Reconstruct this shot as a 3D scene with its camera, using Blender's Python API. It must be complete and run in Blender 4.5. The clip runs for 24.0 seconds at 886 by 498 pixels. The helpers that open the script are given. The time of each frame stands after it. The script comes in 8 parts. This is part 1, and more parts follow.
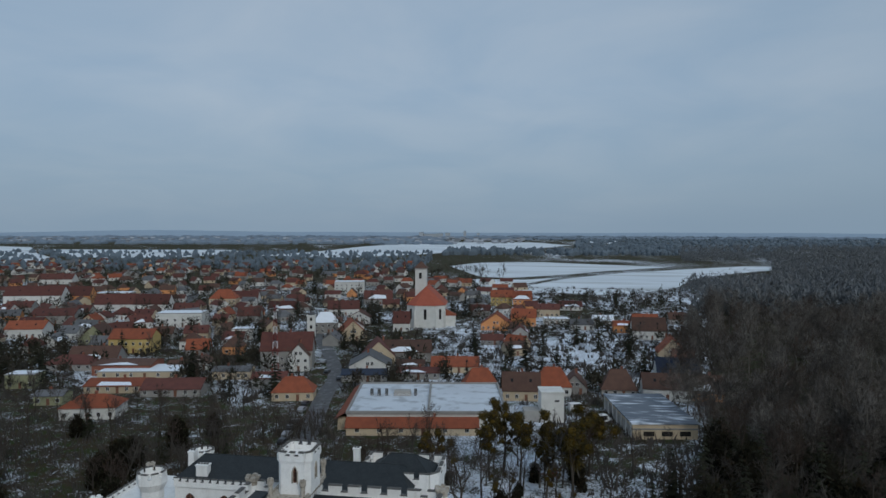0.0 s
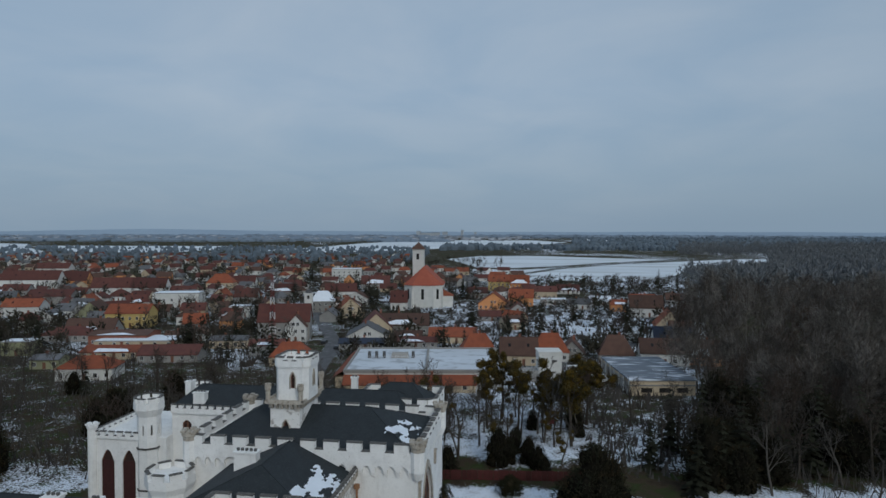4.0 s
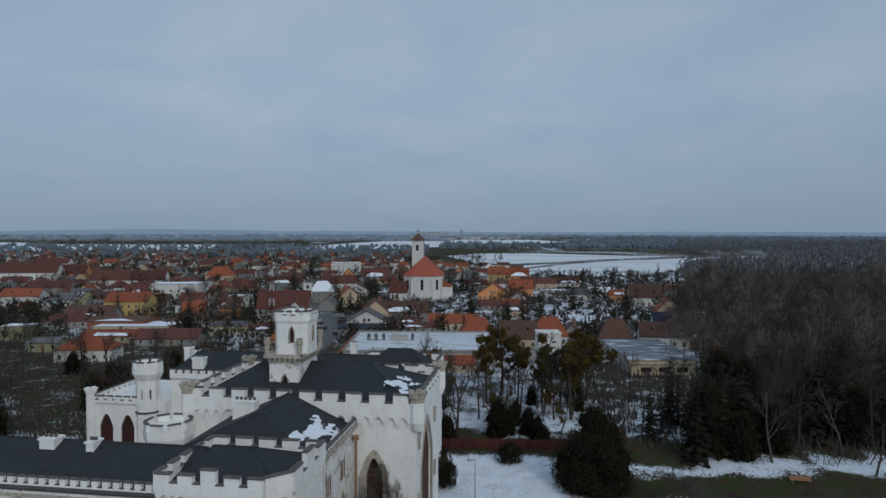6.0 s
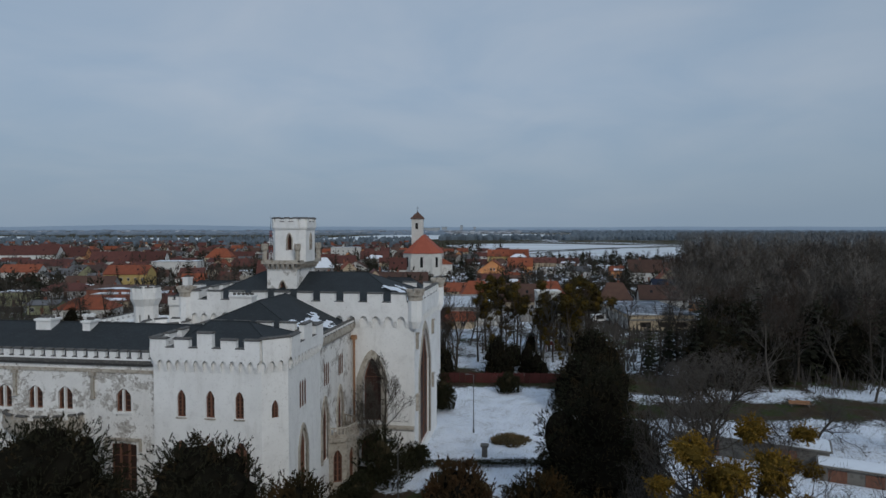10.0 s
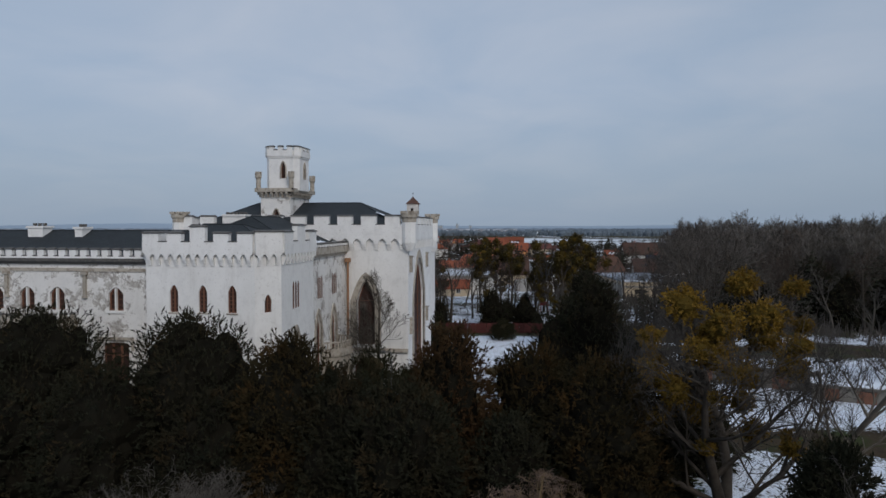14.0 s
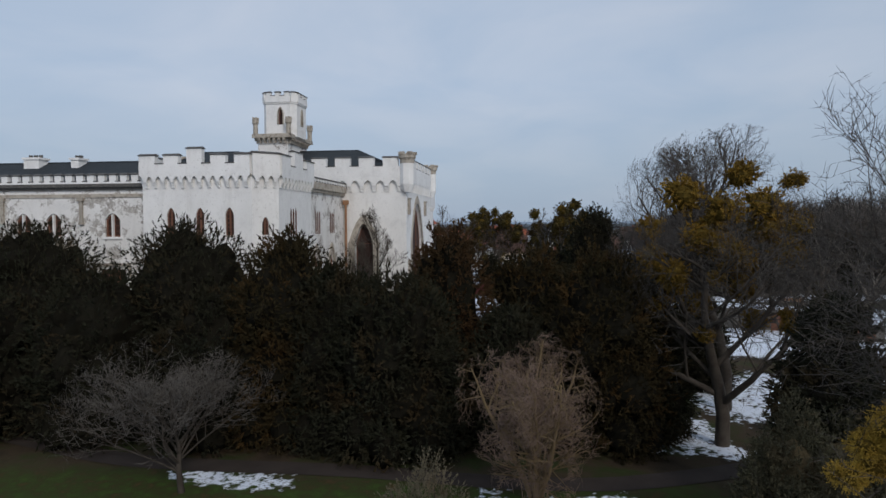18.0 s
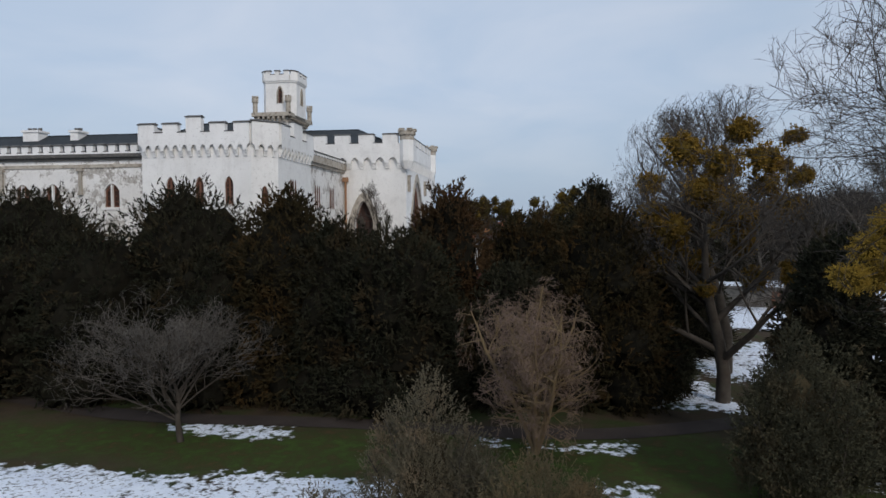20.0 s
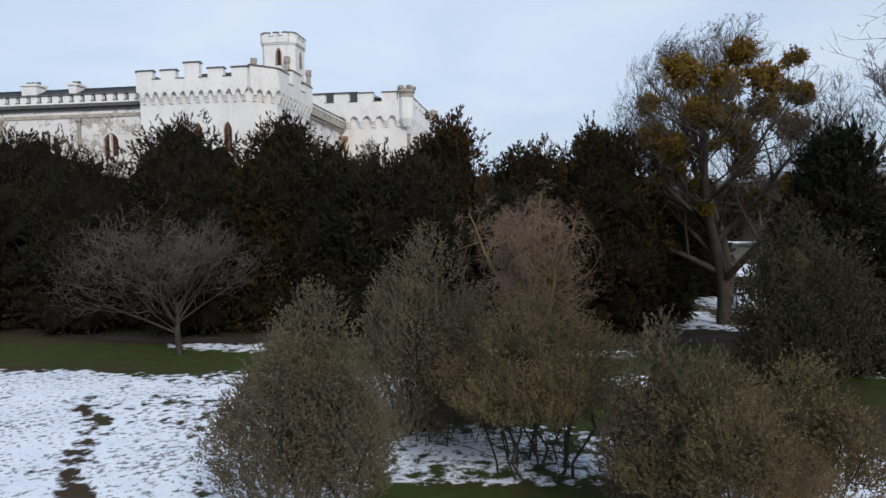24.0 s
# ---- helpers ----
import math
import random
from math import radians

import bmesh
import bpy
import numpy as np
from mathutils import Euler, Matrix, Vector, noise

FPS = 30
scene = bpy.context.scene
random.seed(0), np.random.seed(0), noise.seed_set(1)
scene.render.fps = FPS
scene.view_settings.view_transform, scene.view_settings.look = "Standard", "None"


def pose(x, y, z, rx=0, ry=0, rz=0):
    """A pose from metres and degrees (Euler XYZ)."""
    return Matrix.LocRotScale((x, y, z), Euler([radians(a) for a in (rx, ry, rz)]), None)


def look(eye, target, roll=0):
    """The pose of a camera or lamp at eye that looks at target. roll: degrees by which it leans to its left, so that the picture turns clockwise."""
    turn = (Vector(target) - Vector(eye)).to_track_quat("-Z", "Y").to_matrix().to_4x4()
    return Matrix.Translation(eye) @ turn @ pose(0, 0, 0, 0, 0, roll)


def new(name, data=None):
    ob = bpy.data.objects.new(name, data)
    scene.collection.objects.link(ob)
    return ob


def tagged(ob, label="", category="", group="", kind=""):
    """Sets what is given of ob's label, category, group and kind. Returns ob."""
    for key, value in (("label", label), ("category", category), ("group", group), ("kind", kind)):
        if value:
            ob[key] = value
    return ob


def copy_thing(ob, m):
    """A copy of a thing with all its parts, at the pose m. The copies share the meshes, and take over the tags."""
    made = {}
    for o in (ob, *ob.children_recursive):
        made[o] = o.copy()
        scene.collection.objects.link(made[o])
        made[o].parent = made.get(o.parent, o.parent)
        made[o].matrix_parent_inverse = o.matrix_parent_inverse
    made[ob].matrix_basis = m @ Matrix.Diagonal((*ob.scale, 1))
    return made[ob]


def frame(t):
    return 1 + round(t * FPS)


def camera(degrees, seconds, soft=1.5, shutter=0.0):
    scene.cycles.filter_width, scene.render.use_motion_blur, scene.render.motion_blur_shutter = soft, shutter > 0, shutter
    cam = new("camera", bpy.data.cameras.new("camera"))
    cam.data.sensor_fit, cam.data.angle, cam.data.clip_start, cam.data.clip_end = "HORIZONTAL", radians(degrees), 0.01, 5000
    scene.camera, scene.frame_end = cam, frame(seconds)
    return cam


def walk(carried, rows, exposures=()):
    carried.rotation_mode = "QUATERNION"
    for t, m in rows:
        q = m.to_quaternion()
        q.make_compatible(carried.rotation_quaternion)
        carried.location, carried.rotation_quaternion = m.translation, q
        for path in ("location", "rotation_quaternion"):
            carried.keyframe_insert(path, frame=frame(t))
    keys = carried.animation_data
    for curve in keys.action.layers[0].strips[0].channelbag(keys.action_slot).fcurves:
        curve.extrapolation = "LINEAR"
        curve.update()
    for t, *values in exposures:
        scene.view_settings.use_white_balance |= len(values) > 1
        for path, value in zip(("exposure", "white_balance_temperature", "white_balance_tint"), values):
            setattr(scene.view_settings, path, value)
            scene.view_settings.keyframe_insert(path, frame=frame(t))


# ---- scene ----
EXPOSURES = [(0.0, 0.05, 6150, 5), (10.0, 0.02, 6300, 8), (14.0, 0.2, 6500, 12), (17.0, 0.35, 6550, 12), (20.0, 0.59, 6620, 12), (22.0, 0.70, 6650, 12), (24.0, 0.91, 6680, 12)]
cam = camera(68.0, 24.0)

PATH = [
    (0, (-0.002, 0.456, 58.026), (-0.299, 2.433, 57.964), 0.1),
    (0.5, (-0.077, 0.39, 56.844), (-0.373, 2.367, 56.779), 0.1),
    (1, (-0.083, 0.421, 55.11), (-0.38, 2.398, 55.048), 0.1),
    (1.5, (0.072, 0.378, 53.674), (-0.225, 2.355, 53.612), 0.1),
    (2, (-0.058, 0.304, 52.12), (-0.355, 2.281, 52.059), 0.1),
    (2.5, (-0.097, 0.346, 50.562), (-0.392, 2.323, 50.5), 0.1),
    (4.5, (-0.023, 0.157, 44.342), (-0.311, 2.135, 44.283), 0.1),
    (5, (0.059, 0.154, 42.941), (-0.23, 2.133, 42.882), 0.1),
    (5.5, (0.056, 0.11, 41.305), (-0.233, 2.088, 41.247), 0.1),
    (6, (-0.043, 0.169, 39.872), (-0.33, 2.148, 39.815), 0.1),
    (6.5, (-0.09, 0.25, 38.243), (-0.376, 2.228, 38.185), 0.2),
    (7, (-0.07, 0.231, 36.842), (-0.356, 2.21, 36.784), 0.1),
    (7.5, (-0.002, 0.183, 35.321), (-0.288, 2.161, 35.261), 0.1),
    (8, (0.016, 0.24, 33.844), (-0.27, 2.219, 33.784), 0.0),
    (8.5, (0.072, 0.27, 32.293), (-0.215, 2.248, 32.233), 0.1),
    (9, (0.079, 0.253, 30.949), (-0.207, 2.231, 30.887), -0.0),
    (9.5, (0.175, 0.188, 29.578), (-0.112, 2.166, 29.512), 0.0),
    (10, (0.226, 0.089, 28.365), (-0.061, 2.068, 28.299), 0.0),
    (10.5, (0.263, 0.089, 27.025), (-0.014, 2.069, 26.959), 0.1),
    (12.5, (0.258, -0.192, 22.33), (-0.014, 1.788, 22.264), 0.1),
    (13, (0.346, -0.143, 21.296), (0.073, 1.837, 21.23), 0.0),
    (13.5, (0.426, -0.128, 20.17), (0.152, 1.852, 20.106), 0.1),
    (14, (0.496, -0.208, 19.31), (0.222, 1.772, 19.244), 0.0),
    (14.5, (0.48, -0.189, 18.19), (0.208, 1.791, 18.129), 0.1),
    (15, (0.47, -0.225, 17.481), (0.197, 1.755, 17.414), -0.1),
    (15.5, (0.493, -0.155, 16.646), (0.22, 1.825, 16.577), -0.2),
    (16, (0.365, -0.19, 15.884), (0.098, 1.791, 15.813), -0.2),
    (16.5, (0.43, -0.191, 15.043), (0.161, 1.79, 14.971), -0.2),
    (17, (0.529, -0.184, 14.221), (0.258, 1.796, 14.152), -0.1),
    (17.5, (0.478, -0.238, 13.535), (0.21, 1.742, 13.461), -0.2),
    (19.5, (0.547, -0.19, 10.819), (0.275, 1.79, 10.743), -0.3),
    (20, (0.516, -0.218, 10.205), (0.246, 1.763, 10.129), -0.3),
    (20.5, (0.596, -0.245, 9.568), (0.324, 1.735, 9.489), -0.3),
    (21, (0.616, -0.232, 8.942), (0.345, 1.748, 8.861), -0.4),
    (21.5, (0.6, -0.299, 8.331), (0.328, 1.68, 8.249), -0.5),
    (22, (0.611, -0.279, 7.762), (0.339, 1.701, 7.679), -0.5),
    (22.5, (0.601, -0.272, 7.182), (0.329, 1.708, 7.1), -0.6),
    (23, (0.62, -0.268, 6.782), (0.346, 1.712, 6.695), -0.6),
    (23.5, (0.616, -0.298, 6.326), (0.341, 1.681, 6.239), -0.7),
    (24, (0.66, -0.274, 5.87), (0.384, 1.705, 5.78), -0.8),
]
walk(cam, [(t, look(eye, target, roll)) for t, eye, target, roll in PATH], EXPOSURES)

# ---- world and sun ----
world = bpy.data.worlds.new("world")
scene.world = world
world.use_nodes = True
wn, wl = world.node_tree.nodes, world.node_tree.links
wn.clear()
SUN_EL, SUN_AZ = 32.0, 148.0  # degrees: height, and compass turn from +y clockwise


def wnode(kind, **props):
    n = wn.new(kind)
    for k, v in props.items():
        if k == "sky_type":
            n.sky_type = v
        elif k == "operation":
            n.operation = v
        elif k == "blend_type":
            n.blend_type = v
        elif k == "data_type":
            n.data_type = v
    return n


sky = wnode("ShaderNodeTexSky", sky_type="NISHITA")
sky.sun_disc = False
sky.sun_elevation, sky.sun_rotation = radians(SUN_EL), radians(SUN_AZ)
sky.air_density, sky.dust_density, sky.ozone_density = 1.0, 3.0, 1.0
dim = wnode("ShaderNodeVectorMath", operation="SCALE")
dim.inputs["Scale"].default_value = 0.10
wl.new(sky.outputs[0], dim.inputs[0])
coord = wnode("ShaderNodeTexCoord")
# the cloud sheet: the direction laid onto a flat layer overhead
sep = wnode("ShaderNodeSeparateXYZ")
wl.new(coord.outputs["Generated"], sep.inputs[0])
lift = wnode("ShaderNodeMath", operation="ABSOLUTE")
wl.new(sep.outputs["Z"], lift.inputs[0])
lift2 = wnode("ShaderNodeMath", operation="ADD")
wl.new(lift.outputs[0], lift2.inputs[0])
lift2.inputs[1].default_value = 0.22
comb = wnode("ShaderNodeCombineXYZ")
for n, axis in enumerate("XY"):
    d = wnode("ShaderNodeMath", operation="DIVIDE")
    wl.new(sep.outputs[axis], d.inputs[0])
    wl.new(lift2.outputs[0], d.inputs[1])
    wl.new(d.outputs[0], comb.inputs[n])
cloud = wnode("ShaderNodeTexNoise")
cloud.inputs["Scale"].default_value, cloud.inputs["Detail"].default_value, cloud.inputs["Roughness"].default_value = 1.5, 6.0, 0.5
cloud.inputs["Distortion"].default_value = 0.4
wl.new(comb.outputs[0], cloud.inputs["Vector"])
ramp = wn.new("ShaderNodeValToRGB")
ramp.color_ramp.elements[0].position, ramp.color_ramp.elements[0].color = 0.36, (0.292, 0.374, 0.484, 1)
ramp.color_ramp.elements[1].position, ramp.color_ramp.elements[1].color = 0.68, (0.382, 0.438, 0.52, 1)
wl.new(cloud.outputs[0], ramp.inputs[0])
# the murk near the horizon
low = wnode("ShaderNodeMapRange")
low.inputs["From Min"].default_value, low.inputs["From Max"].default_value = 0.0, 0.20
low.inputs["To Min"].default_value, low.inputs["To Max"].default_value = 0.85, 0.0
wl.new(lift.outputs[0], low.inputs["Value"])
murk = wnode("ShaderNodeMix", data_type="RGBA")
# a heavier bank of cloud to the east
bank = wnode("ShaderNodeMapRange")
bank.inputs["From Min"].default_value, bank.inputs["From Max"].default_value, bank.inputs["To Max"].default_value = 0.05, 0.6, 0.45
wl.new(sep.outputs["X"], bank.inputs["Value"])
thick = wnode("ShaderNodeMath", operation="ADD")
thick.use_clamp = True
wl.new(low.outputs[0], thick.inputs[0])
wl.new(bank.outputs[0], thick.inputs[1])
wl.new(thick.outputs[0], murk.inputs["Factor"])
wl.new(ramp.outputs[0], murk.inputs["A"])
murk.inputs["B"].default_value = (0.245, 0.315, 0.40, 1)
cover = wnode("ShaderNodeMix", data_type="RGBA")
cover.inputs["Factor"].default_value = 0.9
wl.new(dim.outputs[0], cover.inputs["A"])
wl.new(murk.outputs["Result"], cover.inputs["B"])
back = wnode("ShaderNodeBackground")
back.inputs["Strength"].default_value = 1.0
wl.new(cover.outputs["Result"], back.inputs[0])
wout = wnode("ShaderNodeOutputWorld")
wl.new(back.outputs[0], wout.inputs[0])

sun = new("sun", bpy.data.lights.new("sun", "SUN"))
sun.data.energy, sun.data.angle, sun.data.color = 0.9, radians(14), (1.0, 0.95, 0.88)
a, e = radians(SUN_AZ), radians(SUN_EL)
sun.matrix_basis = look((math.sin(a) * math.cos(e) * 200, math.cos(a) * math.cos(e) * 200, math.sin(e) * 200), (0, 0, 0))

# ---- materials ----
def material(name, color, rough=0.8, color2=None, scale=1.0, detail=5.0, color3=None, scale3=8.0, amount3=0.5, bump=0.0,
             bump_scale=20.0, metal=0.0, island=0.0, random_value=0.0, stretch=(1, 1, 1), contrast=0.25, spec=0.3):
    """A surface: two colours mixed by broad noise, a third by finer noise, a bump, and a change of value by piece or by object."""
    m = bpy.data.materials.new(name)
    m.use_nodes = True
    nt = m.node_tree
    bsdf = nt.nodes["Principled BSDF"]
    bsdf.inputs["Roughness"].default_value, bsdf.inputs["Metallic"].default_value = rough, metal
    bsdf.inputs["Specular IOR Level"].default_value = spec
    tc = nt.nodes.new("ShaderNodeNewGeometry")
    mp = nt.nodes.new("ShaderNodeMapping")
    mp.inputs["Scale"].default_value = stretch
    nt.links.new(tc.outputs["Position"], mp.inputs["Vector"])

    def noise_at(s, d):
        n = nt.nodes.new("ShaderNodeTexNoise")
        n.inputs["Scale"].default_value, n.inputs["Detail"].default_value = s, d
        nt.links.new(mp.outputs[0], n.inputs["Vector"])
        return n.outputs[0]

    def spread(socket, lo, hi):
        r = nt.nodes.new("ShaderNodeMapRange")
        r.inputs["From Min"].default_value, r.inputs["From Max"].default_value = lo, hi
        nt.links.new(socket, r.inputs["Value"])
        return r.outputs[0]

    def blend(fac, one, two):
        x = nt.nodes.new("ShaderNodeMix")
        x.data_type = "RGBA"
        if hasattr(fac, "links"):
            nt.links.new(fac, x.inputs["Factor"])
        else:
            x.inputs["Factor"].default_value = fac
        for key, value in (("A", one), ("B", two)):
            if hasattr(value, "links"):
                nt.links.new(value, x.inputs[key])
            else:
                x.inputs[key].default_value = (*value[:3], 1)
        return x.outputs["Result"]

    out = blend(spread(noise_at(scale, detail), 0.5 - contrast, 0.5 + contrast), color, color2 or [c * 0.8 for c in color])
    if color3:
        f = nt.nodes.new("ShaderNodeMath")
        f.operation = "MULTIPLY"
        f.inputs[1].default_value = amount3
        nt.links.new(spread(noise_at(scale3, 6.0), 0.52, 0.66), f.inputs[0])
        out = blend(f.outputs[0], out, color3)
    for value, which in ((island, "island"), (random_value, "object")):
        if value:
            if which == "island":
                src = tc.outputs["Random Per Island"]
            else:
                src = nt.nodes.new("ShaderNodeObjectInfo").outputs["Random"]
            r = nt.nodes.new("ShaderNodeMapRange")
            r.inputs["To Min"].default_value, r.inputs["To Max"].default_value = 1 - value, 1 + value
            nt.links.new(src, r.inputs["Value"])
            hsv = nt.nodes.new("ShaderNodeHueSaturation")
            nt.links.new(out, hsv.inputs["Color"])
            nt.links.new(r.outputs[0], hsv.inputs["Value"])
            out = hsv.outputs[0]
    nt.links.new(out, bsdf.inputs["Base Color"])
    if bump:
        b = nt.nodes.new("ShaderNodeBump")
        b.inputs["Strength"].default_value, b.inputs["Distance"].default_value = bump, 0.05
        nt.links.new(noise_at(bump_scale, 4.0), b.inputs["Height"])
        nt.links.new(b.outputs[0], bsdf.inputs["Normal"])
    return m


def plaster(name, peel, clean, dirty):
    """Lime plaster: grime, rain streaks, and ragged places where the top coat has flaked off."""
    m = material(name, clean, 0.95, dirty, 0.35, bump=0.35, bump_scale=7, spec=0.1)
    nt = m.node_tree
    bsdf = nt.nodes["Principled BSDF"]
    base = bsdf.inputs["Base Color"].links[0].from_socket
    pos = nt.nodes.new("ShaderNodeNewGeometry").outputs["Position"]

    def noise_map(scale, detail, rough, lo, hi, top, stretch=(1, 1, 1)):
        mp = nt.nodes.new("ShaderNodeMapping")
        mp.inputs["Scale"].default_value = stretch
        nt.links.new(pos, mp.inputs["Vector"])
        n = nt.nodes.new("ShaderNodeTexNoise")
        n.inputs["Scale"].default_value, n.inputs["Detail"].default_value, n.inputs["Roughness"].default_value = scale, detail, rough
        nt.links.new(mp.outputs[0], n.inputs["Vector"])
        r = nt.nodes.new("ShaderNodeMapRange")
        r.inputs["From Min"].default_value, r.inputs["From Max"].default_value, r.inputs["To Max"].default_value = lo, hi, top
        nt.links.new(n.outputs[0], r.inputs["Value"])
        return r.outputs[0]

    def over(fac, one, two):
        x = nt.nodes.new("ShaderNodeMix")
        x.data_type = "RGBA"
        nt.links.new(fac, x.inputs["Factor"])
        for key, value in (("A", one), ("B", two)):
            if hasattr(value, "links"):
                nt.links.new(value, x.inputs[key])
            else:
                x.inputs[key].default_value = (*value, 1)
        return x.outputs["Result"]

    streaks = noise_map(0.9, 7, 0.7, 0.54, 0.74, 0.32, (1, 1, 0.22))
    blotches = noise_map(0.8, 8, 0.72, 0.50, 0.70, 0.34)
    specks = noise_map(4.0, 6, 0.7, 0.57, 0.66, 0.40)
    under = over(noise_map(3.0, 6, 0.7, 0.42, 0.58, 1.0), (0.50, 0.47, 0.43), (0.27, 0.245, 0.22))
    flakes = noise_map(0.55, 11, 0.80, 0.565 - peel, 0.585 - peel, 0.9)
    out = over(blotches, over(streaks, base, (0.42, 0.39, 0.35)), (0.52, 0.51, 0.50))
    out = over(specks, out, (0.45, 0.43, 0.40))
    out = over(flakes, out, under)
    nt.links.new(out, bsdf.inputs["Base Color"])
    return m


PLASTER = plaster("castle_plaster", -0.085, (0.86, 0.85, 0.83), (0.77, 0.76, 0.74))
PEELING = plaster("peeling_plaster", 0.04, (0.84, 0.83, 0.81), (0.72, 0.70, 0.67))
PANE = material("dusty_brown_panes", (0.060, 0.034, 0.027), 0.55, (0.035, 0.022, 0.019), 0.9, spec=0.15)
MAROON = material("maroon_boards", (0.060, 0.020, 0.018), 0.8, (0.042, 0.015, 0.014), 2.0)
STONE = material("weathered_stone", (0.46, 0.42, 0.36), 0.9, (0.33, 0.29, 0.24), 1.5, color3=(0.16, 0.13, 0.10), scale3=3.0, amount3=0.6, bump=0.5, bump_scale=10, random_value=0.12)
SLATE = material("dark_slate", (0.026, 0.032, 0.036), 0.75, (0.018, 0.022, 0.025), 0.8, color3=(0.05, 0.055, 0.06), scale3=5, amount3=0.4, bump=0.3, bump_scale=12)
SNOW = material("snow", (0.78, 0.82, 0.88), 0.7, (0.70, 0.74, 0.80), 0.6, bump=0.4, bump_scale=3)
WOOD = material("brown_wood", (0.20, 0.095, 0.06), 0.75, (0.13, 0.06, 0.04), 3.0, stretch=(1, 1, 0.3))
RUST = material("rusty_pipe", (0.36, 0.20, 0.11), 0.7, (0.25, 0.13, 0.07), 1.5)
GLASS = material("dark_window_glass", (0.012, 0.013, 0.015), 0.25, (0.022, 0.02, 0.02), 0.7, spec=0.25)
# Near-black for flat panels that paint the dark of unlit openings.
VOID = material("unlit_inside", (0.02, 0.018, 0.016), 0.9, (0.012, 0.01, 0.01), 1.0)
LEAD = material("lead_cap", (0.10, 0.095, 0.09), 0.6, (0.07, 0.065, 0.06), 2.0, color3=(0.22, 0.2, 0.17), scale3=6)
BARK = material("bark", (0.075, 0.064, 0.053), 0.95, (0.038, 0.031, 0.025), 2.0, bump=0.6, bump_scale=15, random_value=0.2, spec=0.1)
PALE_BARK = material("pale_bark", (0.19, 0.17, 0.145), 0.95, (0.10, 0.085, 0.07), 1.2, bump=0.4, random_value=0.15)
TWIG = material("twigs", (0.086, 0.077, 0.070), 0.95, (0.060, 0.054, 0.049), 0.5, random_value=0.25, spec=0.08)
RED_TWIG = material("reddish_twigs", (0.092, 0.066, 0.054), 0.95, (0.064, 0.048, 0.041), 0.6, random_value=0.2, spec=0.08)
PINK_TWIG = material("pinkish_twigs", (0.185, 0.130, 0.108), 0.95, (0.15, 0.105, 0.075), 0.5, spec=0.1)
GREY_TWIG = material("grey_twigs", (0.118, 0.106, 0.092), 0.95, (0.066, 0.058, 0.05), 0.6, spec=0.1)
STRAW_BARK = material("straw_coloured_twigs", (0.20, 0.145, 0.078), 0.95, (0.135, 0.095, 0.056), 0.8, spec=0.1)
DARK_OLIVE = material("dark_olive_leaves", (0.062, 0.060, 0.036), 0.88, (0.044, 0.042, 0.027), 0.4, color3=(0.092, 0.066, 0.036), scale3=0.6, amount3=0.6, island=0.16, random_value=0.1, spec=0.1)
# Lighter copy of GREY_TWIG: lit treetops are put into the colour.
HAZE_TWIG = material("sunlit_grey_twigs", (0.215, 0.200, 0.182), 0.95, (0.125, 0.105, 0.090), 0.035, island=0.2, spec=0.05)
YEW = material("yew_needles", (0.019, 0.022, 0.014), 0.95, (0.025, 0.022, 0.013), 0.25, color3=(0.050, 0.031, 0.014), scale3=0.4, amount3=0.6, island=0.16, random_value=0.2, spec=0.08)
YEW_RED = material("browned_yew_needles", (0.070, 0.036, 0.016), 0.9, (0.032, 0.024, 0.012), 0.4, island=0.18, spec=0.08)
LEAF = material("olive_leaves", (0.135, 0.116, 0.076), 0.85, (0.094, 0.082, 0.055), 0.4, color3=(0.185, 0.132, 0.084), scale3=0.9, amount3=0.6, island=0.10, random_value=0.1, spec=0.12)
LEAF_BROWN = material("brownish_leaves", (0.156, 0.118, 0.062), 0.85, (0.106, 0.088, 0.052), 0.6, color3=(0.215, 0.138, 0.064), scale3=0.9, amount3=0.55, island=0.10, random_value=0.1, spec=0.12)
MISTLE = material("mistletoe", (0.205, 0.120, 0.016), 0.85, (0.118, 0.074, 0.013), 0.5, island=0.25, random_value=0.25, spec=0.15)
GOLD_MISTLE = material("golden_mistletoe", (0.40, 0.255, 0.035), 0.8, (0.25, 0.165, 0.03), 1.5, island=0.25, spec=0.2)
DARK_MISTLE = material("dark_mistletoe", (0.090, 0.066, 0.022), 0.9, (0.048, 0.042, 0.018), 0.4, island=0.3, random_value=0.3, spec=0.08)
FIR = material("fir_needles", (0.018, 0.020, 0.013), 0.95, (0.026, 0.026, 0.016), 0.3, island=0.35, random_value=0.3, spec=0.1)
ASPHALT = material("asphalt", (0.11, 0.11, 0.115), 0.9, (0.085, 0.085, 0.09), 0.3, color3=(0.22, 0.22, 0.23), scale3=0.4, amount3=0.5)
PATH_EARTH = material("earth_path", (0.055, 0.044, 0.038), 0.95, (0.040, 0.032, 0.028), 0.8, bump=0.3, spec=0.1)
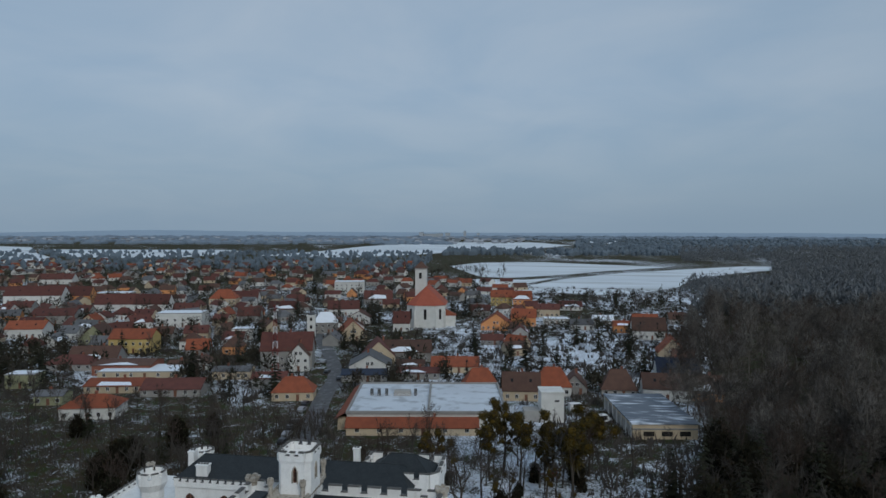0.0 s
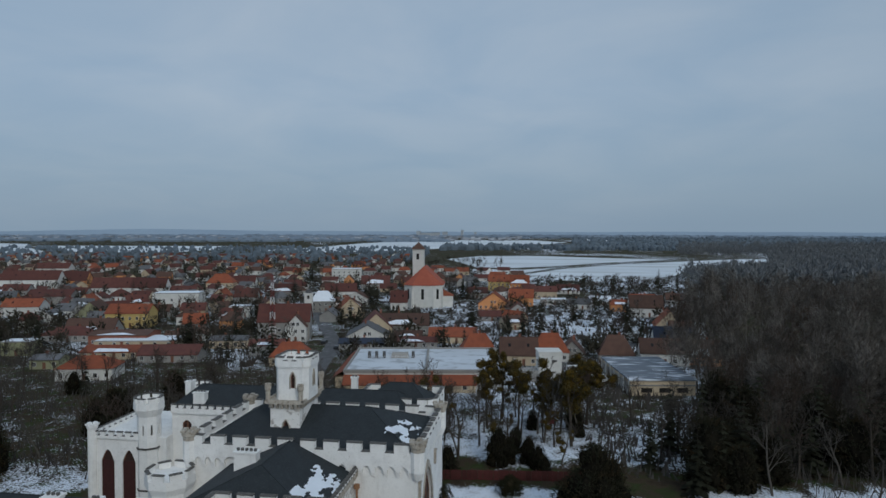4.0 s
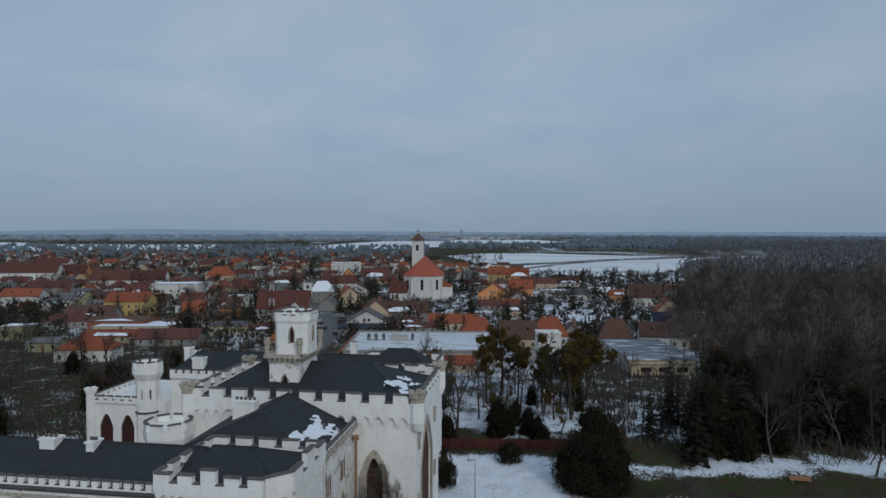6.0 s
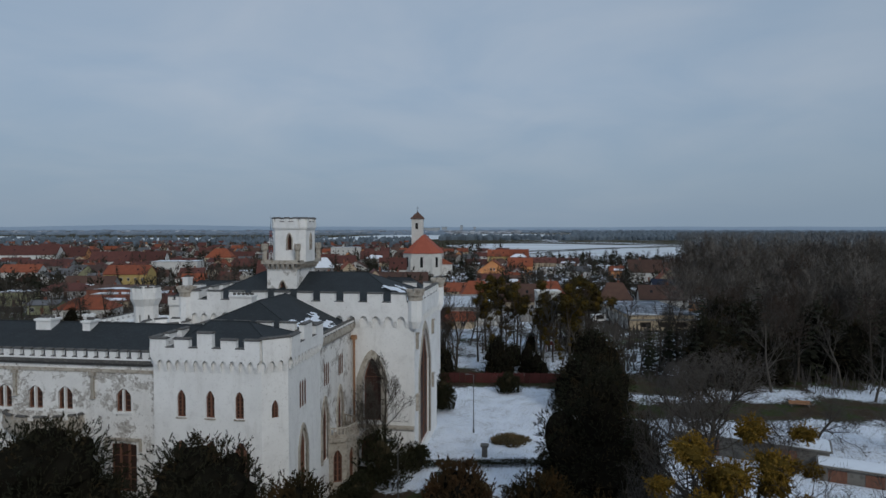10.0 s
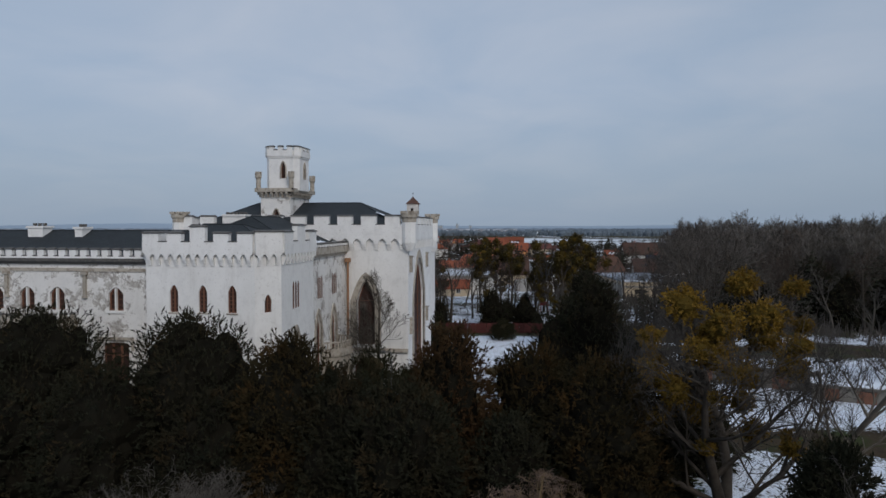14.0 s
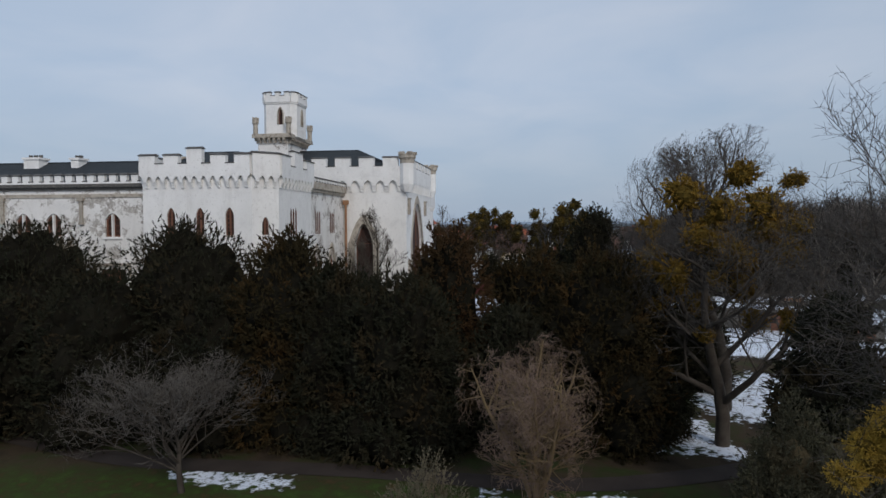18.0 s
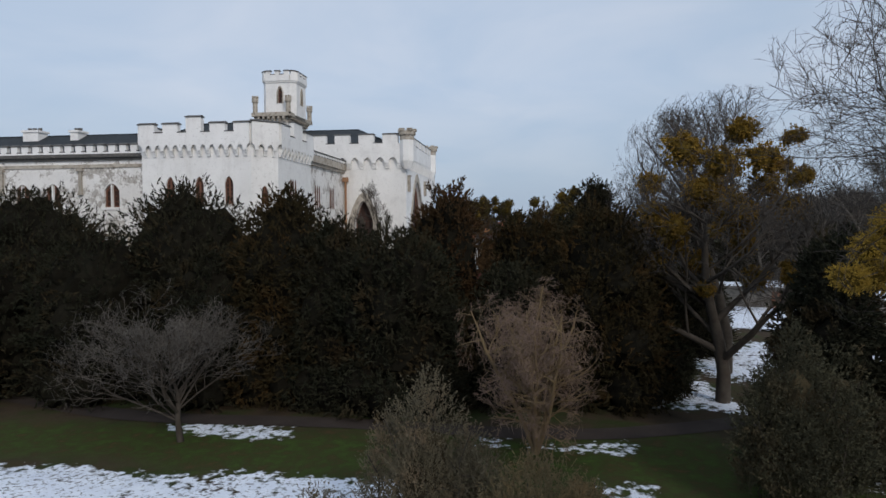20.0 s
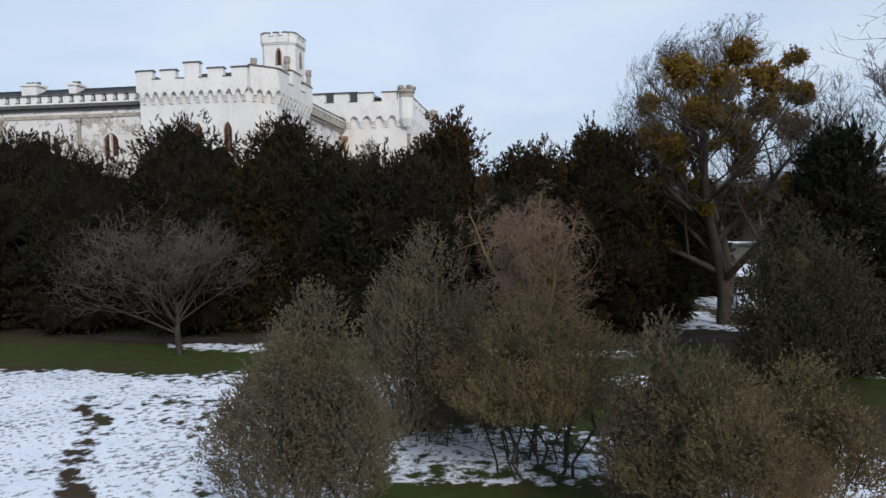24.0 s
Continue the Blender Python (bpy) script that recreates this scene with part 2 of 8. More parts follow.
ROOFS = [
    material("orange_tile_roof", (0.27, 0.078, 0.038), 0.85, (0.19, 0.056, 0.030), 0.5, bump=0.4, bump_scale=3, random_value=0.15),
    material("red_tile_roof", (0.115, 0.042, 0.032), 0.85, (0.080, 0.032, 0.027), 0.5, bump=0.4, bump_scale=3, random_value=0.25),
    material("brown_tile_roof", (0.105, 0.058, 0.042), 0.85, (0.075, 0.042, 0.033), 0.5, bump=0.4, bump_scale=3, random_value=0.25),
    material("grey_sheet_roof", (0.13, 0.13, 0.135), 0.7, (0.09, 0.09, 0.095), 0.5, random_value=0.25),
    material("dark_blue_roof", (0.022, 0.032, 0.060), 0.6, (0.016, 0.022, 0.04), 0.5),
    SNOW,
]
WALLS = [
    material("white_render", (0.66, 0.65, 0.62), 0.9, (0.55, 0.54, 0.51), 0.4, random_value=0.12),
    material("beige_render", (0.50, 0.41, 0.29), 0.9, (0.42, 0.34, 0.24), 0.4, random_value=0.15),
    material("yellow_render", (0.54, 0.40, 0.16), 0.9, (0.46, 0.34, 0.13), 0.4),
    material("peach_render", (0.66, 0.30, 0.12), 0.9, (0.56, 0.25, 0.11), 0.4, random_value=0.1),
    material("grey_render", (0.32, 0.31, 0.29), 0.9, (0.25, 0.24, 0.23), 0.4, random_value=0.2),
    material("brick_red_wall", (0.26, 0.10, 0.065), 0.9, (0.20, 0.08, 0.055), 0.6, random_value=0.15),
    material("green_grey_render", (0.30, 0.30, 0.18), 0.9, (0.24, 0.24, 0.15), 0.5),
]
METAL = material("painted_metal", (0.12, 0.12, 0.12), 0.5, (0.09, 0.09, 0.09), 2.0, metal=0.4)
RED_PAINT = material("red_paint", (0.20, 0.03, 0.028), 0.5, (0.15, 0.025, 0.024), 2.0)
WHITE_PAINT = material("white_paint", (0.72, 0.72, 0.72), 0.4, (0.65, 0.65, 0.65), 2.0)


# ---- mesh tools ----
class Geo:
    """Vertices and faces of one part, with the slot of each face."""

    def __init__(self):
        self.v, self.f, self.s = [], [], []

    def add(self, verts, faces, slot=0):
        n = len(self.v)
        self.v.extend(verts)
        self.f.extend(tuple(n + i for i in f) for f in faces)
        self.s.extend([slot] * len(faces))
        return self

    def quad(self, a, b, c, d, slot=0):
        return self.add([a, b, c, d], [(0, 1, 2, 3)], slot)

    def box(self, x0, x1, y0, y1, z0, z1, slot=0, taper=0.0):
        t = taper
        v = [(x0, y0, z0), (x1, y0, z0), (x1, y1, z0), (x0, y1, z0),
             (x0 + t, y0 + t, z1), (x1 - t, y0 + t, z1), (x1 - t, y1 - t, z1), (x0 + t, y1 - t, z1)]
        return self.add(v, [(3, 2, 1, 0), (4, 5, 6, 7), (0, 1, 5, 4), (1, 2, 6, 5), (2, 3, 7, 6), (3, 0, 4, 7)], slot)

    def prism(self, poly, z0, z1, slot=0, grow=0.0, caps=True):
        """A plan outline, anticlockwise, raised from z0 to z1; grow widens the top about its middle."""
        n = len(poly)
        cx, cy = sum(p[0] for p in poly) / n, sum(p[1] for p in poly) / n
        top = []
        for x, y in poly:
            r = math.hypot(x - cx, y - cy) or 1
            top.append((x + (x - cx) / r * grow, y + (y - cy) / r * grow, z1))
        v = [(x, y, z0) for x, y in poly] + top
        faces = [(i, (i + 1) % n, n + (i + 1) % n, n + i) for i in range(n)]
        if caps:
            faces += [tuple(range(n, 2 * n)), tuple(reversed(range(n)))]
        return self.add(v, faces, slot)

    def tube(self, points, radii, sides=5, slot=0, cap=False):
        """A tapered tube along points."""
        rings, n0 = [], len(self.v)
        for i, p in enumerate(points):
            p = Vector(p)
            q = Vector(points[min(i + 1, len(points) - 1)]) - Vector(points[max(i - 1, 0)])
            q = q.normalized() if q.length else Vector((0, 0, 1))
            u = q.orthogonal().normalized()
            w = q.cross(u)
            rings.append([tuple(p + (u * math.cos(k * math.tau / sides) + w * math.sin(k * math.tau / sides)) * radii[i]) for k in range(sides)])
        for ring in rings:
            self.v.extend(ring)
        for i in range(len(rings) - 1):
            for k in range(sides):
                a, b = n0 + i * sides + k, n0 + i * sides + (k + 1) % sides
                self.f.append((a, b, b + sides, a + sides))
                self.s.append(slot)
        if cap:
            m = n0 + (len(rings) - 1) * sides
            self.f.append(tuple(range(m, m + sides)))
            self.s.append(slot)
        return self

    def mesh(self, name, *mats, smooth=False):
        me = bpy.data.meshes.new(name)
        me.from_pydata(self.v, [], self.f)
        for m in mats:
            me.materials.append(m)
        if any(self.s):
            me.polygons.foreach_set("material_index", self.s)
        if smooth:
            me.polygons.foreach_set("use_smooth", [True] * len(me.polygons))
        me.update()
        return me


def world_of(ob):
    return (world_of(ob.parent) @ ob.matrix_parent_inverse @ ob.matrix_basis) if ob.parent else ob.matrix_basis.copy()


def part(name, geo, mats, parent, label="", smooth=False, at=None):
    """One mesh under a thing or a part, given in the world's metres, or at the pose `at` in the world."""
    me = geo if isinstance(geo, bpy.types.Mesh) else geo.mesh(name, *(mats if isinstance(mats, (list, tuple)) else [mats]), smooth=smooth)
    ob = new(name, me)
    ob.parent = parent
    ob.matrix_parent_inverse = world_of(parent).inverted()
    if at is not None:
        ob.matrix_basis = at
    if label:
        ob["label"] = label
    return ob


def thing(name, place, label, category, group="", kind=""):
    ob = new(name)
    ob.empty_display_size = 0.1
    ob.matrix_basis = place if isinstance(place, Matrix) else Matrix.Translation(place)
    return tagged(ob, label, category, group, kind)


def structure(name, geo, mats, label, category, smooth=False, kind="structure"):
    ob = new(name, geo.mesh(name, *(mats if isinstance(mats, (list, tuple)) else [mats]), smooth=smooth))
    return tagged(ob, label, category, kind=kind)


def ngon(cx, cy, r, n=8, turn=None):
    t = math.pi / n if turn is None else turn
    return [(cx + r * math.cos(t + k * math.tau / n), cy + r * math.sin(t + k * math.tau / n)) for k in range(n)]

# ---- ground ----
def smooth_step(a, b, x):
    t = min(max((x - a) / (b - a), 0), 1)
    return t * t * (3 - 2 * t)


def ground_height(x, y):
    h = -0.8 * (1 - smooth_step(40, 70, y))
    return h + 0.12 * noise.noise((x * 0.06, y * 0.06, 3.0)) * (1 if math.hypot(x, y) < 400 else 0)


def inside(x, y, x0, x1, y0, y1, soft=4.0):
    x += 2.2 * noise.noise((x * 0.09, y * 0.09, 11.0))
    y += 2.2 * noise.noise((x * 0.09, y * 0.09, 15.0))
    return (smooth_step(x0 - soft, x0 + soft, x) * (1 - smooth_step(x1 - soft, x1 + soft, x))
            * smooth_step(y0 - soft, y0 + soft, y) * (1 - smooth_step(y1 - soft, y1 + soft, y)))


TRAIL = [(-16.6, 22.6), (-15.8, 21.3), (-14.1, 20.0), (-13.0, 17.6), (-12.1, 16.0), (-10.6, 14.3), (-9.5, 11.0)]


def snow_cover(x, y):
    """How much snow lies at a place: 0 bare, 1 full."""
    r = math.hypot(x, y)
    wob = noise.noise((x * 0.15, y * 0.15, 7.0)) * 1.5
    s = 0.60 + 0.35 * noise.noise((x * 0.02, y * 0.02, 1.0)) + 0.08 * smooth_step(-120, 0, x) if r > 130 else 0.22
    if r > 560:
        s -= 0.16 * smooth_step(560, 800, r)
    if y < 60:
        s = 0.08
        s = max(s, 0.80 * (1 - smooth_step(26.5, 28.6, y + wob)) * (1 - smooth_step(-4.5, -1.5, x + wob)))
        s = max(s, 0.80 * inside(x, y, -19.3, -11.3, 31.4, 34.2, 0.9))
        s = max(s, 0.80 * inside(x, y, 4.5, 13, 38.5, 48, 1.2))
        s = max(s, 0.70 * inside(x, y, 2.5, 5.6, 25.0, 28.5, 1.0))
        s = max(s, 0.66 * inside(x, y, -2.5, 4.5, 31.4, 33.4, 0.6))
        s = max(s, 0.84 * inside(x, y, -6, 10, 8, 21.5, 1.5) * (0.85 + wob * 0.12))
        s = min(s, 1 - 0.85 * inside(x, y, -4.6, 2.6, 10.5, 17.0, 0.9))
        s = max(s, 0.78 * inside(x, y, 12, 60, 46, 62, 3))
        s = max(s, 0.5 * inside(x, y, 14, 50, 20, 46, 3))
    # a trodden trail across the lawn
    for (x0, y0), (x1, y1) in zip(TRAIL, TRAIL[1:]):
        u = min(max(((x - x0) * (x1 - x0) + (y - y0) * (y1 - y0)) / ((x1 - x0) ** 2 + (y1 - y0) ** 2), 0), 1)
        s -= 0.30 * (1 - smooth_step(0.05, 0.5, math.hypot(x - x0 - u * (x1 - x0), y - y0 - u * (y1 - y0))))
    s = max(s, 0.98 * inside(x, y, -18, 8.5, 67, 117, 1.2))
    s = max(s, 0.72 * inside(x, y, -12, 8, 124, 172, 4))
    # the garden beside the castle, by metres right of and ahead of the camera's line
    u, v = x * 0.9893 + y * 0.1461, y * 0.9893 - x * 0.1461
    s = max(s, 0.88 * inside(u, v, 20, 95, 60, 97, 2), 0.82 * inside(u, v, 24, 95, 105, 112, 1.5), 0.86 * inside(u, v, 46, 115, 107, 116.5, 1.5))
    s = min(s, 1 - 0.9 * inside(u, v, 22, 100, 98.5, 103.5, 1.0))
    s = max(s, 0.86 * inside(u, v, 5, 88, 282, 328, 5), 0.74 * inside(u, v, 28, 78, 252, 284, 4))
    if v > 116 and (u > 0.42 * v and r < 520 or u > 0.50 * v + 40 * noise.noise((v * 0.01, 3.0, 1.0)) and r < 1700):
        s = min(s, 0.30 if r < 520 else 0.42)
    if x < -30 and 112 < y < 212:
        s = min(s, 0.50)
    return s


def lawn_green(x, y):
    """Where the grass is fresh and green."""
    return max(inside(x, y, -40, 10, 27.5, 33.5, 1.5), 0.8 * inside(x, y, 3, 24, 24, 34, 2), inside(x, y, -5, 3, 10, 17.4, 1.2), 0.7 * inside(x, y, -4, 9, 8, 27, 2))


def build_ground():
    radii = [0.0, 3, 5]
    while radii[-1] < 4850:
        radii.append(radii[-1] * (1.035 if radii[-1] < 150 else 1.09) + 0.25)
    radii[-1] = 4850
    spokes = 300
    verts, faces, cover, green = [(0, 0, ground_height(0, 0))], [], [0.0], [0.0]
    for r in radii[1:]:
        for k in range(spokes):
            a = math.tau * k / spokes
            x, y = r * math.cos(a), r * math.sin(a)
            verts.append((x, y, ground_height(x, y)))
            cover.append(snow_cover(x, y))
            green.append(lawn_green(x, y) if r < 80 else 0.0)
    for k in range(spokes):
        faces.append((0, 1 + k, 1 + (k + 1) % spokes))
    for i in range(len(radii) - 2):
        for k in range(spokes):
            a, b = 1 + i * spokes + k, 1 + i * spokes + (k + 1) % spokes
            faces.append((a, a + spokes, b + spokes, b))
    me = bpy.data.meshes.new("ground")
    me.from_pydata(verts, [], faces)
    me.attributes.new("snow_cover", "FLOAT", "POINT").data.foreach_set("value", cover)
    me.attributes.new("green", "FLOAT", "POINT").data.foreach_set("value", green)
    me.polygons.foreach_set("use_smooth", [True] * len(faces))
    m = bpy.data.materials.new("ground_grass_and_snow")
    m.use_nodes = True
    nt = m.node_tree
    bsdf = nt.nodes["Principled BSDF"]
    bsdf.inputs["Roughness"].default_value, bsdf.inputs["Specular IOR Level"].default_value = 0.9, 0.06
    geo = nt.nodes.new("ShaderNodeNewGeometry")

    def tex(s, d, rough=0.6):
        n = nt.nodes.new("ShaderNodeTexNoise")
        n.inputs["Scale"].default_value, n.inputs["Detail"].default_value, n.inputs["Roughness"].default_value = s, d, rough
        nt.links.new(geo.outputs["Position"], n.inputs["Vector"])
        return n.outputs[0]

    def calc(op, one, two):
        n = nt.nodes.new("ShaderNodeMath")
        n.operation = op
        for i, s in enumerate((one, two)):
            if isinstance(s, (int, float)):
                n.inputs[i].default_value = s
            else:
                nt.links.new(s, n.inputs[i])
        return n.outputs[0]

    def ramp2(fac, *stops):
        n = nt.nodes.new("ShaderNodeValToRGB")
        while len(n.color_ramp.elements) < len(stops):
            n.color_ramp.elements.new(0.5)
        for el, (p, c) in zip(n.color_ramp.elements, stops):
            el.position, el.color = p, (*c, 1)
        nt.links.new(fac, n.inputs[0])
        return n.outputs[0]

    soil = ramp2(tex(0.25, 8), (0.32, (0.030, 0.024, 0.017)), (0.46, (0.055, 0.040, 0.026)), (0.58, (0.034, 0.043, 0.016)), (0.72, (0.045, 0.062, 0.020)))
    grass = ramp2(tex(1.1, 9, 0.75), (0.34, (0.075, 0.048, 0.022)), (0.46, (0.040, 0.044, 0.016)), (0.58, (0.040, 0.062, 0.016)), (0.72, (0.056, 0.088, 0.020)))
    lawn = nt.nodes.new("ShaderNodeAttribute")
    lawn.attribute_name = "green"
    turf = nt.nodes.new("ShaderNodeMix")
    turf.data_type = "RGBA"
    nt.links.new(lawn.outputs["Fac"], turf.inputs["Factor"])
    nt.links.new(soil, turf.inputs["A"])
    nt.links.new(grass, turf.inputs["B"])
    soil = turf.outputs["Result"]
    white = ramp2(tex(0.8, 5), (0.3, (0.66, 0.71, 0.80)), (0.7, (0.80, 0.84, 0.90)))
    att = nt.nodes.new("ShaderNodeAttribute")
    att.attribute_name = "snow_cover"
    patches = calc("ADD", calc("MULTIPLY", tex(0.12, 3), 0.35), calc("ADD", calc("MULTIPLY", tex(2.2, 4), 0.45), calc("MULTIPLY", tex(0.55, 4), 0.2)))
    fac = nt.nodes.new("ShaderNodeMapRange")
    fac.inputs["From Min"].default_value, fac.inputs["From Max"].default_value = -0.02, 0.035
    nt.links.new(calc("SUBTRACT", calc("ADD", calc("MULTIPLY", att.outputs["Fac"], 0.42), 0.225), patches), fac.inputs["Value"])
    tufts = nt.nodes.new("ShaderNodeMapRange")
    tufts.inputs["From Min"].default_value, tufts.inputs["From Max"].default_value = 0.535, 0.60
    tufts.inputs["To Min"].default_value, tufts.inputs["To Max"].default_value = 1.0, 0.25
    nt.links.new(calc("ADD", calc("MULTIPLY", tex(5.0, 3), 0.75), calc("MULTIPLY", tex(0.4, 2), 0.25)), tufts.inputs["Value"])
    lying = calc("MULTIPLY", fac.outputs[0], tufts.outputs[0])
    mix = nt.nodes.new("ShaderNodeMix")
    mix.data_type = "RGBA"
    nt.links.new(lying, mix.inputs["Factor"])
    nt.links.new(soil, mix.inputs["A"])
    nt.links.new(white, mix.inputs["B"])
    nt.links.new(mix.outputs["Result"], bsdf.inputs["Base Color"])
    b = nt.nodes.new("ShaderNodeBump")
    b.inputs["Strength"].default_value, b.inputs["Distance"].default_value = 0.6, 0.08
    nt.links.new(calc("ADD", tex(6.0, 5), fac.outputs[0]), b.inputs["Height"])
    nt.links.new(b.outputs[0], bsdf.inputs["Normal"])
    me.materials.append(m)
    return tagged(new("ground", me), "winter grass and soil with patchy thin snow", "ground", kind="structure")


build_ground()

# ---- the castle ----
castle = thing("castle", (-30, 75, 0), "white neo-gothic castle with battlements and dark slate roofs", "castle")


def arch_z(k, zs, zt):
    return zs + (zt - zs) * (1 - abs(k) ** 1.8)


def wall_face(g, a, b, z0, z1, openings=(), depth=0.45, slot=0):
    """A wall's outer face from a to b (outside on the right hand), with arched openings (middle, width, sill, spring, top) and their reveals."""
    ax, ay = a
    length = math.hypot(b[0] - ax, b[1] - ay)
    dx, dy = (b[0] - ax) / length, (b[1] - ay) / length

    def p(u, z, d=0.0):
        return (ax + dx * u - dy * d, ay + dy * u + dx * d, z)

    at = 0.0
    for mid, w, zb, zs, zt in sorted(openings):
        u0, u1 = mid - w / 2, mid + w / 2
        if u0 > at:
            g.quad(p(at, z0), p(u0, z0), p(u0, z1), p(at, z1), slot)
        g.quad(p(u0, z0), p(u1, z0), p(u1, zb), p(u0, zb), slot)
        g.quad(p(u0, zb), p(u1, zb), p(u1, zb, depth), p(u0, zb, depth), slot)
        n = 8 if zt > zs else 1
        us = [u0 + w * i / n for i in range(n + 1)]
        zs_ = [arch_z(2 * i / n - 1, zs, zt) if n > 1 else zs for i in range(n + 1)]
        for i in range(n):
            g.quad(p(us[i], zs_[i]), p(us[i + 1], zs_[i + 1]), p(us[i + 1], z1), p(us[i], z1), slot)
            g.quad(p(us[i], zs_[i]), p(us[i], zs_[i], depth), p(us[i + 1], zs_[i + 1], depth), p(us[i + 1], zs_[i + 1]), slot)
        g.quad(p(u0, zb), p(u0, zb, depth), p(u0, zs, depth), p(u0, zs), slot)
        g.quad(p(u1, zb), p(u1, zs), p(u1, zs, depth), p(u1, zb, depth), slot)
        at = u1
    if at < length:
        g.quad(p(at, z0), p(length, z0), p(length, z1), p(at, z1), slot)


def window_part(parent, a, b, mid, w, zb, zs, zt, lights=1, bars=4, depth=0.3, surround=0.0, frame_mat=WOOD, label=""):
    """A window in an arched opening: frame with mullions and bars; the pane and the stone surround are its own pieces."""
    ax, ay = a
    length = math.hypot(b[0] - ax, b[1] - ay)
    dx, dy = (b[0] - ax) / length, (b[1] - ay) / length

    def p(u, z, d=0.0):
        return (ax + dx * u - dy * d, ay + dy * u + dx * d, z)

    def bar(g, u0, u1, z0, z1, d0, d1):
        v = [p(u0, z0, d0), p(u1, z0, d0), p(u1, z0, d1), p(u0, z0, d1), p(u0, z1, d0), p(u1, z1, d0), p(u1, z1, d1), p(u0, z1, d1)]
        g.add(v, [(3, 2, 1, 0), (4, 5, 6, 7), (0, 1, 5, 4), (1, 2, 6, 5), (2, 3, 7, 6), (3, 0, 4, 7)])

    u0, u1 = mid - w / 2, mid + w / 2
    t = min(0.13, w * 0.12)
    n = 8 if zt > zs else 1
    rim = [(u0, zb)] + [(mid + w / 2 * (2 * i / n - 1), arch_z(2 * i / n - 1, zs, zt) if n > 1 else zs) for i in range(n + 1)] + [(u1, zb)]
    k, slim = len(rim), (w - 2 * t) / w
    inner = [(mid + (u - mid) * slim, zb + t if z == zb else z - t) for u, z in rim]
    frame_geo = Geo()
    frame_geo.add([p(u, z, depth - 0.08) for u, z in rim] + [p(u, z, depth - 0.08) for u, z in inner] + [p(u, z, depth) for u, z in inner],
                  [(i, k + i, k + (i + 1) % k, (i + 1) % k) for i in range(k)] + [(k + i, 2 * k + i, 2 * k + (i + 1) % k, k + (i + 1) % k) for i in range(k)])
    win = part("window", frame_geo, frame_mat, parent, label)
    for i in range(1, lights):
        u = u0 + w * i / lights
        g = Geo()
        bar(g, u - t * 0.8, u + t * 0.8, zb, arch_z(2 * i / lights - 1, zs, zt) - 0.02, depth - 0.1, depth)
        part("mullion", g, frame_mat, win)
    for z in [zb + (zs - zb) * i / bars for i in range(1, bars)] + ([zs] if zt > zs else []):
        g = Geo()
        bar(g, u0, u1, z - 0.025, z + 0.025, depth - 0.06, depth)
        part("glazing_bar", g, frame_mat, win)
    pane = Geo()
    n = 8
    pts = [p(u0, zb, depth), p(u1, zb, depth)] + [p(mid + w / 2 * (1 - 2 * i / n), arch_z(1 - 2 * i / n, zs, zt), depth) for i in range(n + 1)]
    pane.add(pts, [tuple(range(len(pts)))])
    part("pane", pane, PANE, win)
    if surround:
        g = Geo()
        s = surround
        outer = [(u0 - s, zb)] + [(mid + (w / 2 + s) * (2 * i / n - 1), arch_z(2 * i / n - 1, zs, zt + s * 1.3)) for i in range(n + 1)] + [(u1 + s, zb)]
        inner = [(u0, zb)] + [(mid + w / 2 * (2 * i / n - 1), arch_z(2 * i / n - 1, zs, zt)) for i in range(n + 1)] + [(u1, zb)]
        for i in range(len(outer) - 1):
            (oa, oza), (ob_, ozb), (ia, iza), (ib, izb) = outer[i], outer[i + 1], inner[i], inner[i + 1]
            g.quad(p(oa, oza, -0.12), p(ia, iza, -0.12), p(ib, izb, -0.12), p(ob_, ozb, -0.12))
            g.quad(p(oa, oza, -0.12), p(ob_, ozb, -0.12), p(ob_, ozb, 0.0), p(oa, oza, 0.0))
            g.quad(p(ia, iza, -0.12), p(ia, iza, 0.1), p(ib, izb, 0.1), p(ib, izb, -0.12))
        part("surround", g, STONE, win, "weathered stone surround")
    return win


def along(a, b, u, z, out=0.0):
    """The pose at u metres from a towards b; its x runs along the wall and its -y points outwards."""
    ang = math.atan2(b[1] - a[1], b[0] - a[0])
    return Matrix.Translation((a[0] + math.cos(ang) * u + math.sin(ang) * out, a[1] + math.sin(ang) * u - math.cos(ang) * out, z)) @ Matrix.Rotation(ang, 4, "Z")


def merlon_mesh(w, h, t):
    g = Geo()
    g.box(-w / 2, w / 2, 0, t, 0, h)
    o = 0.07
    v = [(-w / 2 - o, -o, h), (w / 2 + o, -o, h), (w / 2 + o, t + o, h), (-w / 2 - o, t + o, h), (-w / 2 - o, -o, h + 0.08), (w / 2 + o, -o, h + 0.08),
         (w / 2 + o, t + o, h + 0.08), (-w / 2 - o, t + o, h + 0.08), (-w / 2, t / 2, h + 0.2), (w / 2, t / 2, h + 0.2)]
    g.add(v, [(3, 2, 1, 0), (0, 1, 5, 4), (1, 2, 6, 5), (2, 3, 7, 6), (3, 0, 4, 7), (4, 5, 9, 8), (6, 7, 8, 9), (5, 6, 9), (7, 4, 8)], 1)
    return g.mesh("merlon", PLASTER, LEAD)


